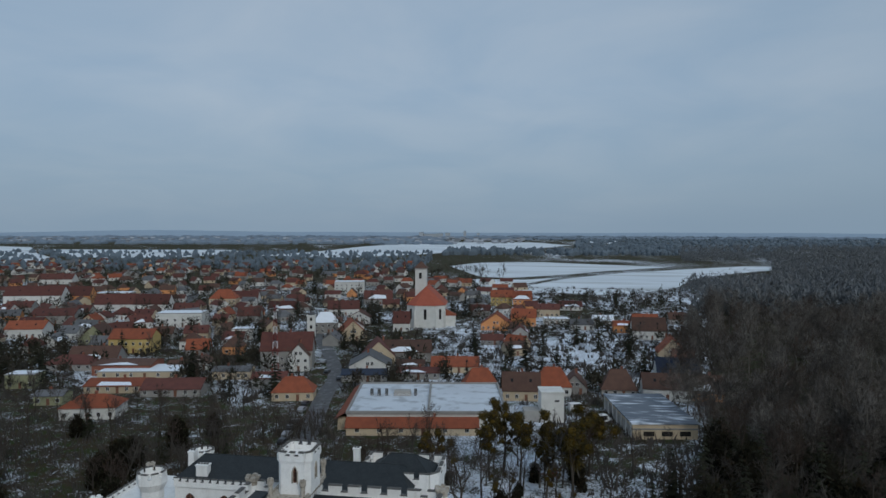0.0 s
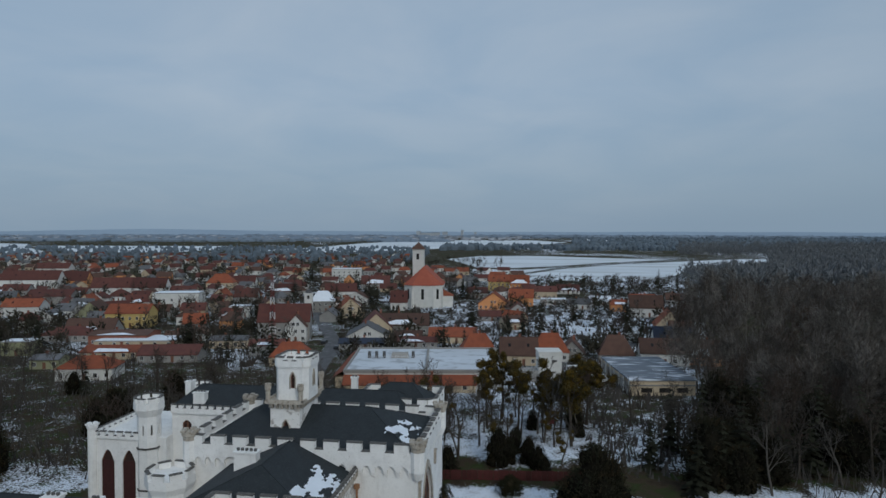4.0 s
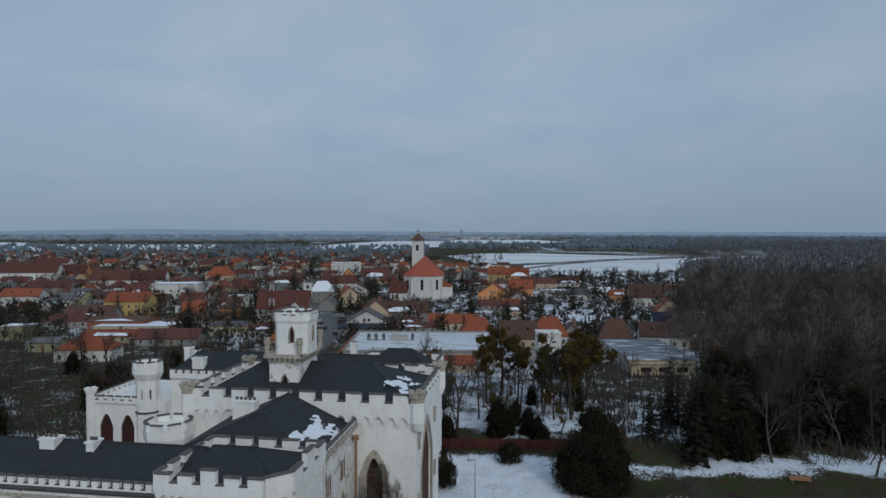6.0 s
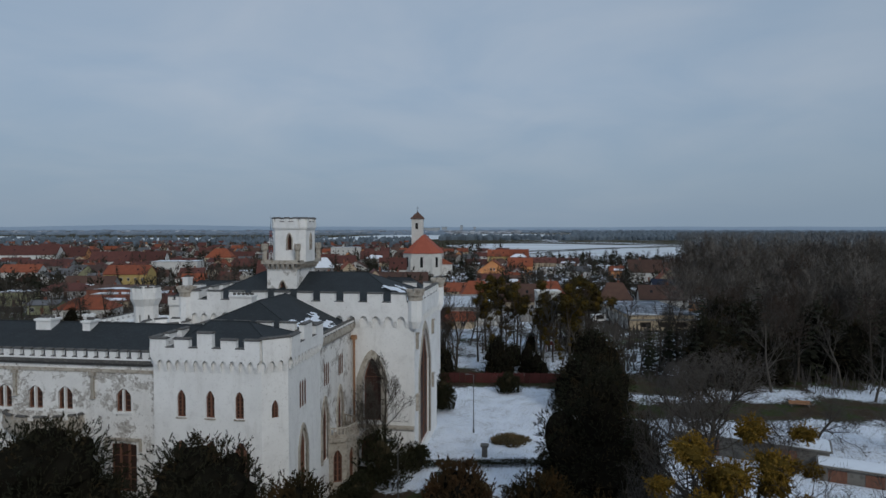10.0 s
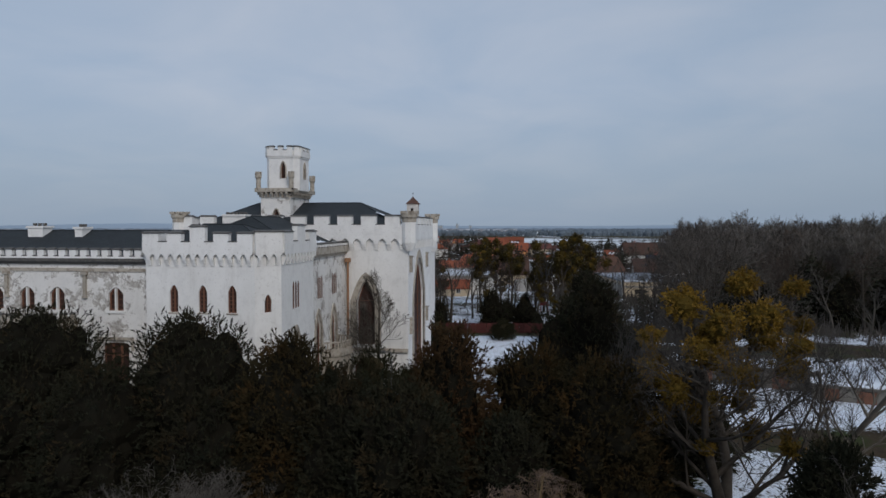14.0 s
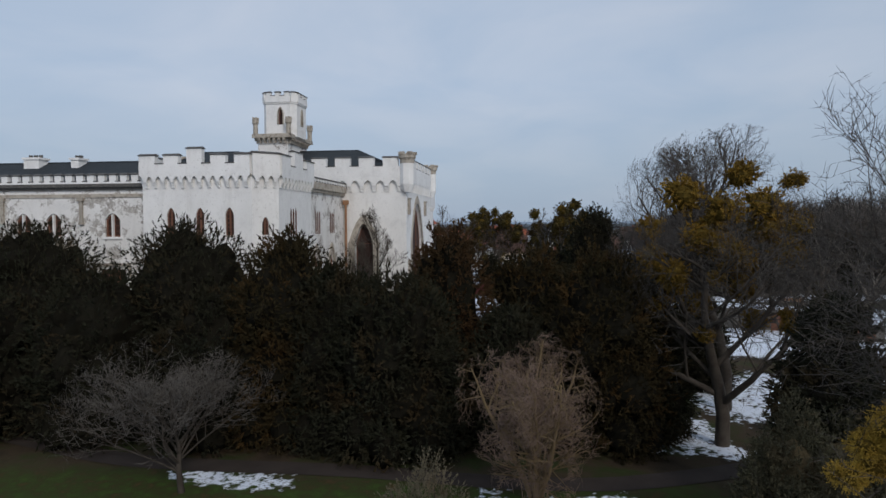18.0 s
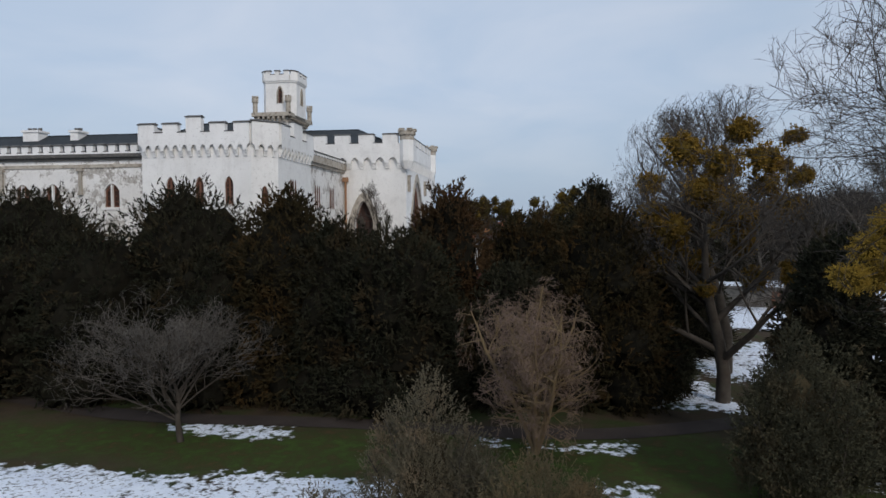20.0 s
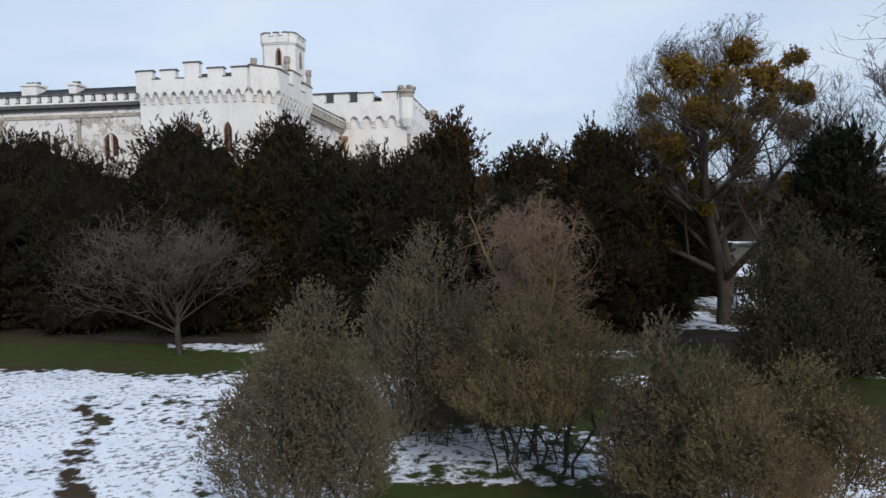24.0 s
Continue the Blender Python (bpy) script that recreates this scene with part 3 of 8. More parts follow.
def merlons(parent, a, b, z, w, gap, h, t=0.45, out=0.0, tall=(), skip=(), inset=0.0):
    if inset:
        va, vb = Vector(a), Vector(b)
        k = (vb - va).normalized() * inset
        a, b = tuple(va + k), tuple(vb - k)
    length = math.hypot(b[0] - a[0], b[1] - a[1])
    n = max(1, round((length + gap) / (w + gap)))
    step = (length + gap) / n
    me, me2 = merlon_mesh(step - gap, h, t), merlon_mesh(step - gap, h + 0.55, t)
    sill = Geo()
    sill.box(-gap / 2 - 0.05, gap / 2 + 0.05, -0.05, t + 0.05, 0.004, 0.09)
    cap = sill.mesh("gap_slab", LEAD)
    for i in range(n):
        u = (step - gap) / 2 + i * step
        if i in skip:
            continue
        part("merlon", me2 if i in tall else me, None, parent, at=along(a, b, u, z, out))
        if i < n - 1:
            part("gap_slab", cap, None, parent, at=along(a, b, u + step / 2, z, out))


def corbel_mesh(w, h, t):
    g = Geo()
    bw = w * 0.36
    for i, (z0, z1, d) in enumerate(((0, h * 0.22, 0.4), (h * 0.22, h * 0.42, 0.65), (h * 0.42, h, 1.0))):
        g.box(-bw / 2, bw / 2, -t * d, 0.05, z0, z1 if i < 2 else h * 0.62)
    # the pointed arches to both sides
    n = 4
    for side in (-1, 1):
        for i in range(n):
            k0, k1 = i / n, (i + 1) / n
            u0, u1 = side * (bw / 2 + (w - bw) / 2 * k0), side * (bw / 2 + (w - bw) / 2 * k1)
            z0, z1 = h * (0.62 + 0.30 * (1 - (1 - k0) ** 1.8)), h * (0.62 + 0.30 * (1 - (1 - k1) ** 1.8))
            q = [(u0, -t, z0), (u1, -t, z1), (u1, -t, h), (u0, -t, h)]
            g.quad(*(q if side > 0 else q[::-1]))
            q = [(u0, -t, z0), (u0, 0.05, z0), (u1, 0.05, z1), (u1, -t, z1)]
            g.quad(*(q if side > 0 else q[::-1]))
    g.quad((-bw / 2, -t, h * 0.62), (bw / 2, -t, h * 0.62), (bw / 2, -t, h), (-bw / 2, -t, h))
    return g.mesh("corbel", PLASTER)


def corbels(parent, a, b, z, spacing, h, t=0.35):
    length = math.hypot(b[0] - a[0], b[1] - a[1])
    n = max(1, round(length / spacing))
    me = corbel_mesh(length / n, h, t)
    for i in range(n):
        part("corbel", me, None, parent, at=along(a, b, (i + 0.5) * length / n, z))


def band(g, a, b, z0, z1, out, inner=0.3, slot=0):
    """A moulding or parapet along a wall, standing out from it."""
    m = along(a, b, 0, 0)
    length = math.hypot(b[0] - a[0], b[1] - a[1])
    v = [m @ Vector(c) for c in ((-0.0, -out, z0), (length, -out, z0), (length, inner, z0), (0, inner, z0), (0, -out, z1), (length, -out, z1), (length, inner, z1), (0, inner, z1))]
    g.add([tuple(c) for c in v], [(3, 2, 1, 0), (4, 5, 6, 7), (0, 1, 5, 4), (1, 2, 6, 5), (2, 3, 7, 6), (3, 0, 4, 7)], slot)


def hip_roof(parent, x0, x1, y0, y1, z0, ridge, label=""):
    """A hipped slate roof over a rectangle; ridge: its two ends."""
    (ax, ay, az), (bx, by, bz) = ridge
    g = Geo()
    v = [(x0, y0, z0), (x1, y0, z0), (x1, y1, z0), (x0, y1, z0), (ax, ay, az), (bx, by, bz)]
    if abs(ax - bx) >= abs(ay - by):
        f = [(0, 1, 5, 4), (1, 2, 5), (2, 3, 4, 5), (3, 0, 4)]
    else:
        f = [(0, 1, 4), (1, 2, 5, 4), (2, 3, 5), (3, 0, 4, 5)]
    g.add(v, f)
    g.add([(x, y, z0 - 0.15) for x, y in ((x0, y0), (x1, y0), (x1, y1), (x0, y1))], [(3, 2, 1, 0)])
    ob = part("roof", g, SLATE, parent, label)
    caps = Geo()
    caps.tube([v[4], v[5]], [0.09, 0.09], 5)
    for i, j in ((0, 4), (3, 4), (1, 5), (2, 5)) if abs(ax - bx) >= abs(ay - by) else ((0, 4), (1, 4), (2, 5), (3, 5)):
        caps.tube([v[i], v[j]], [0.07, 0.07], 4)
    part("ridge_cap", caps, SLATE, ob)
    return ob


def roof_chimney(parent, x0, x1, y0, y1, z0, z1):
    g = Geo()
    g.box(x0, x1, y0, y1, z0, z1 - 0.35)
    g.box(x0 - 0.12, x1 + 0.12, y0 - 0.12, y1 + 0.12, z1 - 0.35, z1 - 0.15)
    ch = part("chimney", g, PLASTER, parent)
    n = max(2, int((x1 - x0) / 0.45))
    for i in range(n):
        p = Geo()
        x = x0 + (x1 - x0) * (i + 0.5) / n
        p.prism(ngon(x, (y0 + y1) / 2, 0.17, 7), z1 - 0.15, z1 + 0.12, grow=0.03)
        part("chimney_pot", p, LEAD, ch)


def column(parent, x, y, z0, z1, r, cap=0.45, mat=STONE, name="corner_pier"):
    """A round pier with a moulded cap and little battlements."""
    g = Geo()
    g.prism(ngon(x, y, r, 10), z0, z1 - 0.9)
    g.prism(ngon(x, y, r, 10), z1 - 0.9, z1 - 0.7, grow=0.12)
    g.prism(ngon(x, y, r + cap * 0.35, 10), z1 - 0.7, z1 - 0.3)
    for k in range(5):
        a_ = k * math.tau / 5 + 0.3
        cx, cy = x + math.cos(a_) * r * 0.95, y + math.sin(a_) * r * 0.95
        g.box(cx - r * 0.35, cx + r * 0.35, cy - r * 0.35, cy + r * 0.35, z1 - 0.3, z1)
    return part(name, g, mat, parent)


# west wing
WA, WB = (-84.0, 53.7), (-32.7, 53.7)
wing = Geo()
upper = [(x - WA[0], 1.45, 11.85, 13.35, 13.95) for x in (-78.0, -72.2, -66.4, -60.6, -54.4, -48.35, -45.2, -42.2, -36.45)]
lower = [(x - WA[0], 2.5, 4.6, 8.9, 9.0) for x in (-78.0, -72.2, -66.4, -60.6, -52.5, -36.5)] + [(-44.4 - WA[0], 4.4, 3.0, 7.2, 9.0)]
wall_face(wing, WA, WB, 0, 10.2, lower)
wall_face(wing, WA, WB, 10.2, 16.3, upper)
wing.box(-84.0, -32.7, 54.6, 63.8, -0.5, 16.3)
part("wall", wing, PEELING, castle, "white plaster peeling off in grey patches")
for u, w, zb, zs, zt in upper:
    window_part(castle, WA, WB, u, w, zb, zs, zt, lights=2, bars=3, surround=0.0)
    g = Geo()
    band(g, (WA[0] + u - 0.9, 53.7), (WA[0] + u + 0.9, 53.7), zb - 0.22, zb - 0.02, 0.12, 0.0)
    part("window_sill", g, PLASTER, castle)
    g = Geo()
    g.box(WA[0] + u - 0.06, WA[0] + u + 0.06, 53.62, 54.0, zb, zt - 0.1)
    part("mullion", g, PLASTER, castle)
for u, w, zb, zs, zt in lower:
    window_part(castle, WA, WB, u, w, zb, zs, zt, lights=3, bars=4)
    g = Geo()
    band(g, (WA[0] + u - w / 2 - 0.5, 53.7), (WA[0] + u + w / 2 + 0.5, 53.7), zt + 0.25, zt + 0.5, 0.22, 0.0)
    for s in (-1, 1):
        c = WA[0] + u + s * (w / 2 + 0.42)
        g.box(c - 0.1, c + 0.1, 53.5, 53.7, zt - 0.7, zt + 0.25)
    part("drip_mould", g, STONE, castle)
g = Geo()
band(g, WA, WB, 16.0, 16.25, 0.18)
band(g, WA, WB, 16.25, 16.55, 0.42)
part("cornice", g, LEAD, castle, "dark weathered cornice")
g = Geo()
band(g, WA, WB, 15.35, 15.65, 0.10)
part("string_course", g, STONE, castle)
g = Geo()
band(g, WA, WB, 16.55, 16.72, 0.30, 0.1)
part("parapet", g, PLASTER, castle)
merlons(castle, WA, WB, 16.72, 0.66, 0.40, 0.58, 0.35, 0.28)
hip_roof(castle, -86, -31.5, 54.2, 63.6, 16.75, ((-82, 58.9, 19.0), (-31.5, 58.9, 19.0)), "long low dark slate roof")
for x0, x1 in ((-48.3, -46.7), (-43.3, -42.5), (-57.2, -55.4), (-63.8, -62.9), (-71.6, -70.0)):
    roof_chimney(castle, x0, x1, 57.6, 58.9, 18.1, 19.6 if x1 - x0 > 1.2 else 19.5)
for x in (-70.0, -57.5, -47.2, -39.4):
    g = Geo()
    g.box(x - 0.14, x + 0.14, 53.5, 53.7, 13.2, 15.3)
    g.box(x - 0.3, x + 0.3, 53.42, 53.7, 15.05, 15.35)
    g.box(x - 0.24, x + 0.24, 53.45, 53.7, 12.95, 13.2, taper=0.05)
    part("wall_shaft", g, STONE, castle)
g = Geo()
g.tube([(-32.95, 53.5, 0), (-32.95, 53.5, 15.6)], [0.11, 0.11], 8)
part("drainpipe", g, RUST, castle, "rusty brown drainpipe")
# the bowed balcony
bal = Geo()
bow = [(-48.3, 53.7)] + [(-44.3 + 4.0 * math.sin(k * math.pi / 2), 53.7 - 1.9 * math.cos(k * math.pi / 2)) for k in (-1, -0.8, -0.55, -0.3, 0, 0.3, 0.55, 0.8, 1)] + [(-40.3, 53.7)]
bow = bow[1:-1]
bal.prism(bow, 10.1, 10.6, grow=0.15)
bal.prism([(x * 0.9 - 4.43, 53.7 - (53.7 - y) * 0.75) for x, y in bow], 9.6, 10.1, grow=0.3)
for (xa, ya), (xb, yb) in zip(bow, bow[1:]):
    band(bal, (xa, ya), (xb, yb), 10.6, 11.15, 0.0, 0.25)
balcony = part("balcony", bal, STONE, castle, "weathered bowed stone balcony")
for (xa, ya), (xb, yb) in zip(bow, bow[1:]):
    le = math.hypot(xb - xa, yb - ya)
    me = merlon_mesh(le * 0.55, 0.35, 0.25)
    me.materials[0] = STONE
    part("merlon", me, None, balcony, at=along((xa, ya), (xb, yb), le / 2, 11.15))

# corner block
BL = [(-32.75, 52.5), (-22.9, 52.5), (-21.2, 54.2), (-21.2, 62.6), (-32.75, 62.6)]
block = Geo()
fu = [(x + 32.75, 0.78, 12.0, 13.75, 14.35) for x in (-30.2, -27.55, -24.9)]
fl = [(x + 32.75, 1.55, 4.5, 8.6, 10.0) for x in (-30.25, -27.5, -24.8)]
wall_face(block, BL[0], BL[1], 0, 11, fl)
wall_face(block, BL[0], BL[1], 11, 17.4, fu)
cu, cl = [(1.2, 0.62, 12.0, 13.0, 13.55)], []
wall_face(block, BL[1], BL[2], 0, 11, [])
wall_face(block, BL[1], BL[2], 11, 17.4, cu)
su = [(2.9 + k * 0.62, 0.42, 11.9, 14.0, 14.4) for k in (0, 1, 2)]
sl = [(3.5, 1.9, 3.0, 8.2, 9.9)]
wall_face(block, BL[2], BL[3], 0, 11, sl)
wall_face(block, BL[2], BL[3], 11, 17.4, su)
wall_face(block, BL[3], BL[4], 0, 17.4)
wall_face(block, BL[4], BL[0], 0, 17.4)
block.add([(x, y, 17.4) for x, y in BL], [(0, 1, 2, 3, 4)])
block_wall = part("wall", block, PLASTER, castle, "white plastered corner block with a chamfered edge")
for u, w, zb, zs, zt in fu:
    window_part(castle, BL[0], BL[1], u, w, zb, zs, zt, lights=2, bars=5, depth=0.25)
    g = Geo()
    band(g, (BL[0][0] + u - 0.5, 52.5), (BL[0][0] + u + 0.5, 52.5), zb - 0.14, zb - 0.02, 0.08, 0.0)
    part("window_sill", g, STONE, castle)
for u, w, zb, zs, zt in fl:
    window_part(castle, BL[0], BL[1], u, w, zb, zs, zt, lights=3, bars=5, depth=0.3)
for u, w, zb, zs, zt in cu:
    window_part(castle, BL[1], BL[2], u, w, zb, zs, zt, lights=2, bars=4, depth=0.25)
for u, w, zb, zs, zt in su:
    window_part(castle, BL[2], BL[3], u, w, zb, zs, zt, lights=1, bars=4, depth=0.09)
for u, w, zb, zs, zt in sl:
    window_part(castle, BL[2], BL[3], u, w, zb, zs, zt, lights=3, bars=5, surround=0.35)
for a_, b_ in zip(BL, BL[1:] + BL[:1]):
    g = Geo()
    band(g, a_, b_, 17.1, 18.05, 0.35, 0.15)
    part("parapet", g, PLASTER, castle)
corbels(castle, BL[0], BL[1], 16.05, 0.82, 1.05)
corbels(castle, BL[1], BL[2], 16.05, 0.80, 1.05)
corbels(castle, BL[2], BL[3], 16.05, 0.82, 1.05)
corbels(castle, BL[4], BL[0], 16.05, 0.82, 1.05)
merlons(castle, BL[0], BL[1], 18.05, 1.55, 0.75, 0.72, 0.5, 0.33, tall=(2,))
merlons(castle, BL[1], BL[2], 18.05, 1.9, 0.8, 0.85, 0.5, 0.33)
merlons(castle, BL[2], BL[3], 18.05, 1.9, 1.0, 0.85, 0.5, 0.33, tall=(1,))
merlons(castle, BL[4], BL[0], 18.05, 1.6, 0.8, 0.75, 0.5, 0.33)
merlons(castle, BL[3], BL[4], 18.05, 1.6, 0.8, 0.75, 0.5, 0.33)
hip_roof(castle, -32.1, -21.9, 53.4, 62.2, 17.65, ((-30.2, 57.8, 19.6), (-26.4, 57.8, 19.6)))

# east range with the porch
EA, EB = (-21.6, 62.6), (-21.6, 75.0)
east = Geo()
eu = [(c + k * 0.6, 0.42, 11.9, 13.9, 14.3) for c in (2.6, 7.6) for k in (0, 1, 2)]
el = [(2.6, 1.8, 4.0, 8.6, 10.4), (7.8, 1.8, 4.0, 8.6, 10.4)]
wall_face(east, EA, EB, 0, 11.2, el)
wall_face(east, EA, EB, 11.2, 16.4, eu)
east.box(-37.2, -22.5, 62.6, 75, -0.5, 16.4)
part("wall", east, PEELING, castle, "white plaster with grey weathered patches")
for u, w, zb, zs, zt in eu:
    window_part(castle, EA, EB, u, w, zb, zs, zt, lights=1, bars=4, depth=0.09)
for u, w, zb, zs, zt in el:
    window_part(castle, EA, EB, u, w, zb, zs, zt, lights=2, bars=4, surround=0.4)
g = Geo()
band(g, EA, EB, 16.2, 16.5, 0.25)
band(g, EA, EB, 16.5, 17.2, 0.45, 0.1)
part("cornice", g, STONE, castle)
merlons(castle, EA, EB, 17.2, 0.55, 0.38, 0.35, 0.4, 0.43)
hip_roof(castle, -37.3, -21.9, 62.0, 75.0, 17.0, ((-29.4, 66.5, 20.5), (-29.4, 75.0, 20.5)))
def ragged_snow(at, nu, nv, keep, seed):
    """Thin snow with a broken edge: small plates on a slope, left out where the noise is low."""
    g = Geo()
    for i in range(nu):
        for j in range(nv):
            u, v = (i + 0.5) / nu, (j + 0.5) / nv
            rim = 1.6 * min(u, 1 - u, v, 1 - v)
            if noise.noise((u * 4 + seed, v * 4, 0.3)) + 0.5 * noise.noise((u * 11 + seed, v * 11, 1.7)) + rim > keep:
                g.quad(at(i / nu, j / nv), at((i + 1) / nu, j / nv), at((i + 1) / nu, (j + 1) / nv), at(i / nu, (j + 1) / nv))
    return g


snow_patch = ragged_snow(lambda u, v: (-22.0 - 3.4 * u, 63.6 + 8.8 * v, 17.0 + 3.5 * (0.1 + 3.4 * u) / 7.5 + 0.06), 30, 64, 0.22, 2.0)
part("snow_patch", snow_patch, SNOW, castle, "thin snow lying on the slate")
roof_chimney(castle, -33.9, -31.3, 69.2, 70.4, 18.3, 20.9)
g = Geo()
g.tube([(-21.15, 74.6, 1.0), (-21.15, 74.6, 15.4)], [0.14, 0.14], 8)
g.box(-21.45, -20.85, 74.35, 74.85, 15.2, 15.7)
part("drainpipe", g, RUST, castle, "rusty brown drainpipe")
porch = Geo()
PO = [(-21.6, 66.4), (-19.9, 67.2), (-19.3, 69.2), (-19.9, 71.2), (-21.6, 72.0)]
po = [(0.95, 0.9, 1.6, 4.0, 4.6)]
for a_, b_ in zip(PO, PO[1:]):
    le = math.hypot(b_[0] - a_[0], b_[1] - a_[1])
    wall_face(porch, a_, b_, 0, 5.6, [(le / 2, 0.9, 1.2, 4.0, 4.7)], depth=0.35)
    band(porch, a_, b_, 5.6, 6.0, 0.25, 0.3)
    band(porch, a_, b_, 6.0, 6.35, 0.05, 0.1)
porch.add([(x, y, 6.0) for x, y in PO], [tuple(range(5))])
porch_ob = part("porch", porch, STONE, castle, "weathered stone porch with pointed openings")
for a_, b_ in zip(PO, PO[1:]):
    le = math.hypot(b_[0] - a_[0], b_[1] - a_[1])
    window_part(castle, a_, b_, le / 2, 0.9, 1.2, 4.0, 4.7, lights=2, bars=4, depth=0.3)
    g = Geo()
    band(g, a_, b_, 7.0, 7.12, 0.08, 0.1)
    n = 5
    for k in range(n):
        m = along(a_, b_, le * (k + 0.5) / n, 6.35)
        g.prism([tuple((m @ Vector((cx, cy, 0)))[:2]) for cx, cy in ((-0.07, -0.05), (0.07, -0.05), (0.07, 0.09), (-0.07, 0.09))], 6.35, 7.0)
    part("balustrade", g, STONE, porch_ob)

# gate block
GX0, GX1, GY0, GY1 = -42.4, -14.0, 75.0, 92.0
G0, G1, G2, G3 = (GX0, GY0), (GX1, GY0), (GX1, GY1), (GX0, GY1)
gate = Geo()
gf_up = [(-19.1 - GX0, 2.2, 5.4, 10.6, 13.0)]
gf_lo = [(-19.2 - GX0, 3.0, 0.2, 2.6, 4.0)]
gs_up = [(7.0, 7.4, 1.2, 11.0, 15.6)]
wall_face(gate, G0, G1, 0, 4.6, gf_lo, depth=1.2)
wall_face(gate, G0, G1, 4.6, 19.0, gf_up, depth=0.9)
wall_face(gate, G1, G2, 0, 19.0, gs_up, depth=0.5)
wall_face(gate, G2, G3, 0, 19.0)
wall_face(gate, G3, G0, 0, 19.0)
gate.add([(x, y, 19.0) for x, y in (G0, G1, G2, G3)], [(0, 1, 2, 3)])
part("wall", gate, PLASTER, castle, "white plastered gate block with a tall pointed arch")
window_part(castle, G0, G1, gf_up[0][0], 2.2, 5.4, 10.6, 13.0, lights=1, bars=1, depth=0.85, surround=0.75)
window_part(castle, G0, G1, gf_lo[0][0], 3.0, 0.2, 2.6, 4.0, lights=1, bars=1, depth=1.15, surround=0.5)
window_part(castle, G1, G2, gs_up[0][0], 7.4, 1.2, 11.0, 15.6, lights=3, bars=6, depth=0.42, surround=0.7)
g = Geo()
band(g, (-22.0, 75.0), G1, 4.7, 5.1, 0.35, 0.0)
part("string_course", g, STONE, castle)
for a_, b_ in ((G0, G1), (G1, G2), (G2, G3), (G3, G0)):
    g = Geo()
    band(g, a_, b_, 18.1, 19.6, 0.4, 0.2)
    part("parapet", g, PLASTER, castle)
corbels(castle, (-27.5, 75.0), G1, 16.7, 1.5, 1.4, 0.4)
corbels(castle, (GX0, 75.0), (-37.4, 75.0), 16.7, 1.4, 1.4, 0.4)
corbels(castle, G1, G2, 16.7, 1.4, 1.4, 0.4)
corbels(castle, G3, G0, 16.7, 1.5, 1.4, 0.4)
merlons(castle, G0, (GX1 - 0.9, 75.0), 19.6, 1.95, 1.05, 1.0, 0.6, 0.38)
merlons(castle, (GX1, GY0 + 0.9), (GX1, GY1 - 0.9), 19.6, 1.5, 0.9, 0.9, 0.6, 0.38)
merlons(castle, G3, G0, 19.6, 1.9, 1.05, 0.9, 0.6, 0.38)
merlons(castle, G2, G3, 19.6, 1.9, 1.05, 0.9, 0.6, 0.38)
for x, y in ((GX1 + 0.15, GY0 - 0.15), (GX1 + 0.15, GY1 + 0.1), (GX0, GY0), (GX0, GY1)):
    g = Geo()
    g.prism(ngon(x, y, 0.5, 8), 16.6, 17.5, grow=0.35)
    g.prism(ngon(x, y, 0.85, 8), 17.5, 19.9)
    pier = part("corner_turret", g, PLASTER, castle)
    column(pier, x, y, 19.9, 21.2, 0.85, 0.5, STONE, "turret_cap")
hip_roof(castle, GX0 + 0.9, GX1 - 1.0, GY0 + 0.9, GY1 - 1.0, 19.35, ((-36.0, 83.5, 22.5), (-21.9, 83.5, 22.5)))
g = ragged_snow(lambda u, v: (-15.15 - 3.6 * u, 77.0 + 8.0 * v, 19.42 + 3.15 * (0.15 + 3.6 * u) / 6.9 + 0.07), 30, 50, 0.35, 5.0)
part("snow_patch", g, SNOW, castle)
for z, w in ((8.5, 0.5), (15.8, 0.5)):
    for y in (76.0, 87.6):
        g = Geo()
        g.box(-14.0, -13.7, y - w / 2, y + w / 2, z - 1.8, z)
        g.box(-14.0, -13.6, y - w / 2 - 0.1, y + w / 2 + 0.1, z, z + 0.15)
        part("wall_shaft", g, STONE, castle)

# the tower
tower = thing("tower", (-31.5, 82.4, 19), "slim white castle tower with battlements and a balcony on brackets", "tower")
TB = [(-33.7, 79.0), (-29.8, 79.0), (-29.8, 85.9), (-33.7, 85.9)]
g = Geo()
for i in range(4):
    a_, b_ = TB[i], TB[(i + 1) % 4]
    wall_face(g, a_, b_, 18.5, 23.6, [(2.05, 0.95, 20.4, 20.6, 21.6)] if i == 0 else [], depth=0.4)
g.add([(x, y, 23.6) for x, y in TB], [(0, 1, 2, 3)])
part("base_wall", g, PEELING, tower)
window_part(tower, TB[0], TB[1], 2.05, 0.95, 20.4, 20.6, 21.6, bars=1, depth=0.35, surround=0.12)
g = Geo()
TF = [(-34.25, 78.4), (-29.2, 78.4), (-29.2, 86.7), (-34.25, 86.7)]
g.prism(TF, 23.75, 24.0)
for i in range(4):
    band(g, TF[i], TF[(i + 1) % 4], 24.0, 24.22, 0.0, 0.22)
balcony_floor = part("balcony", g, STONE, tower, "dark weathered stone balcony")
br = Geo()
br.box(-0.15, 0.15, -0.55, 0.05, 0.35, 0.65)
br.box(-0.15, 0.15, -0.3, 0.05, 0.0, 0.35)
bracket = br.mesh("bracket", STONE)
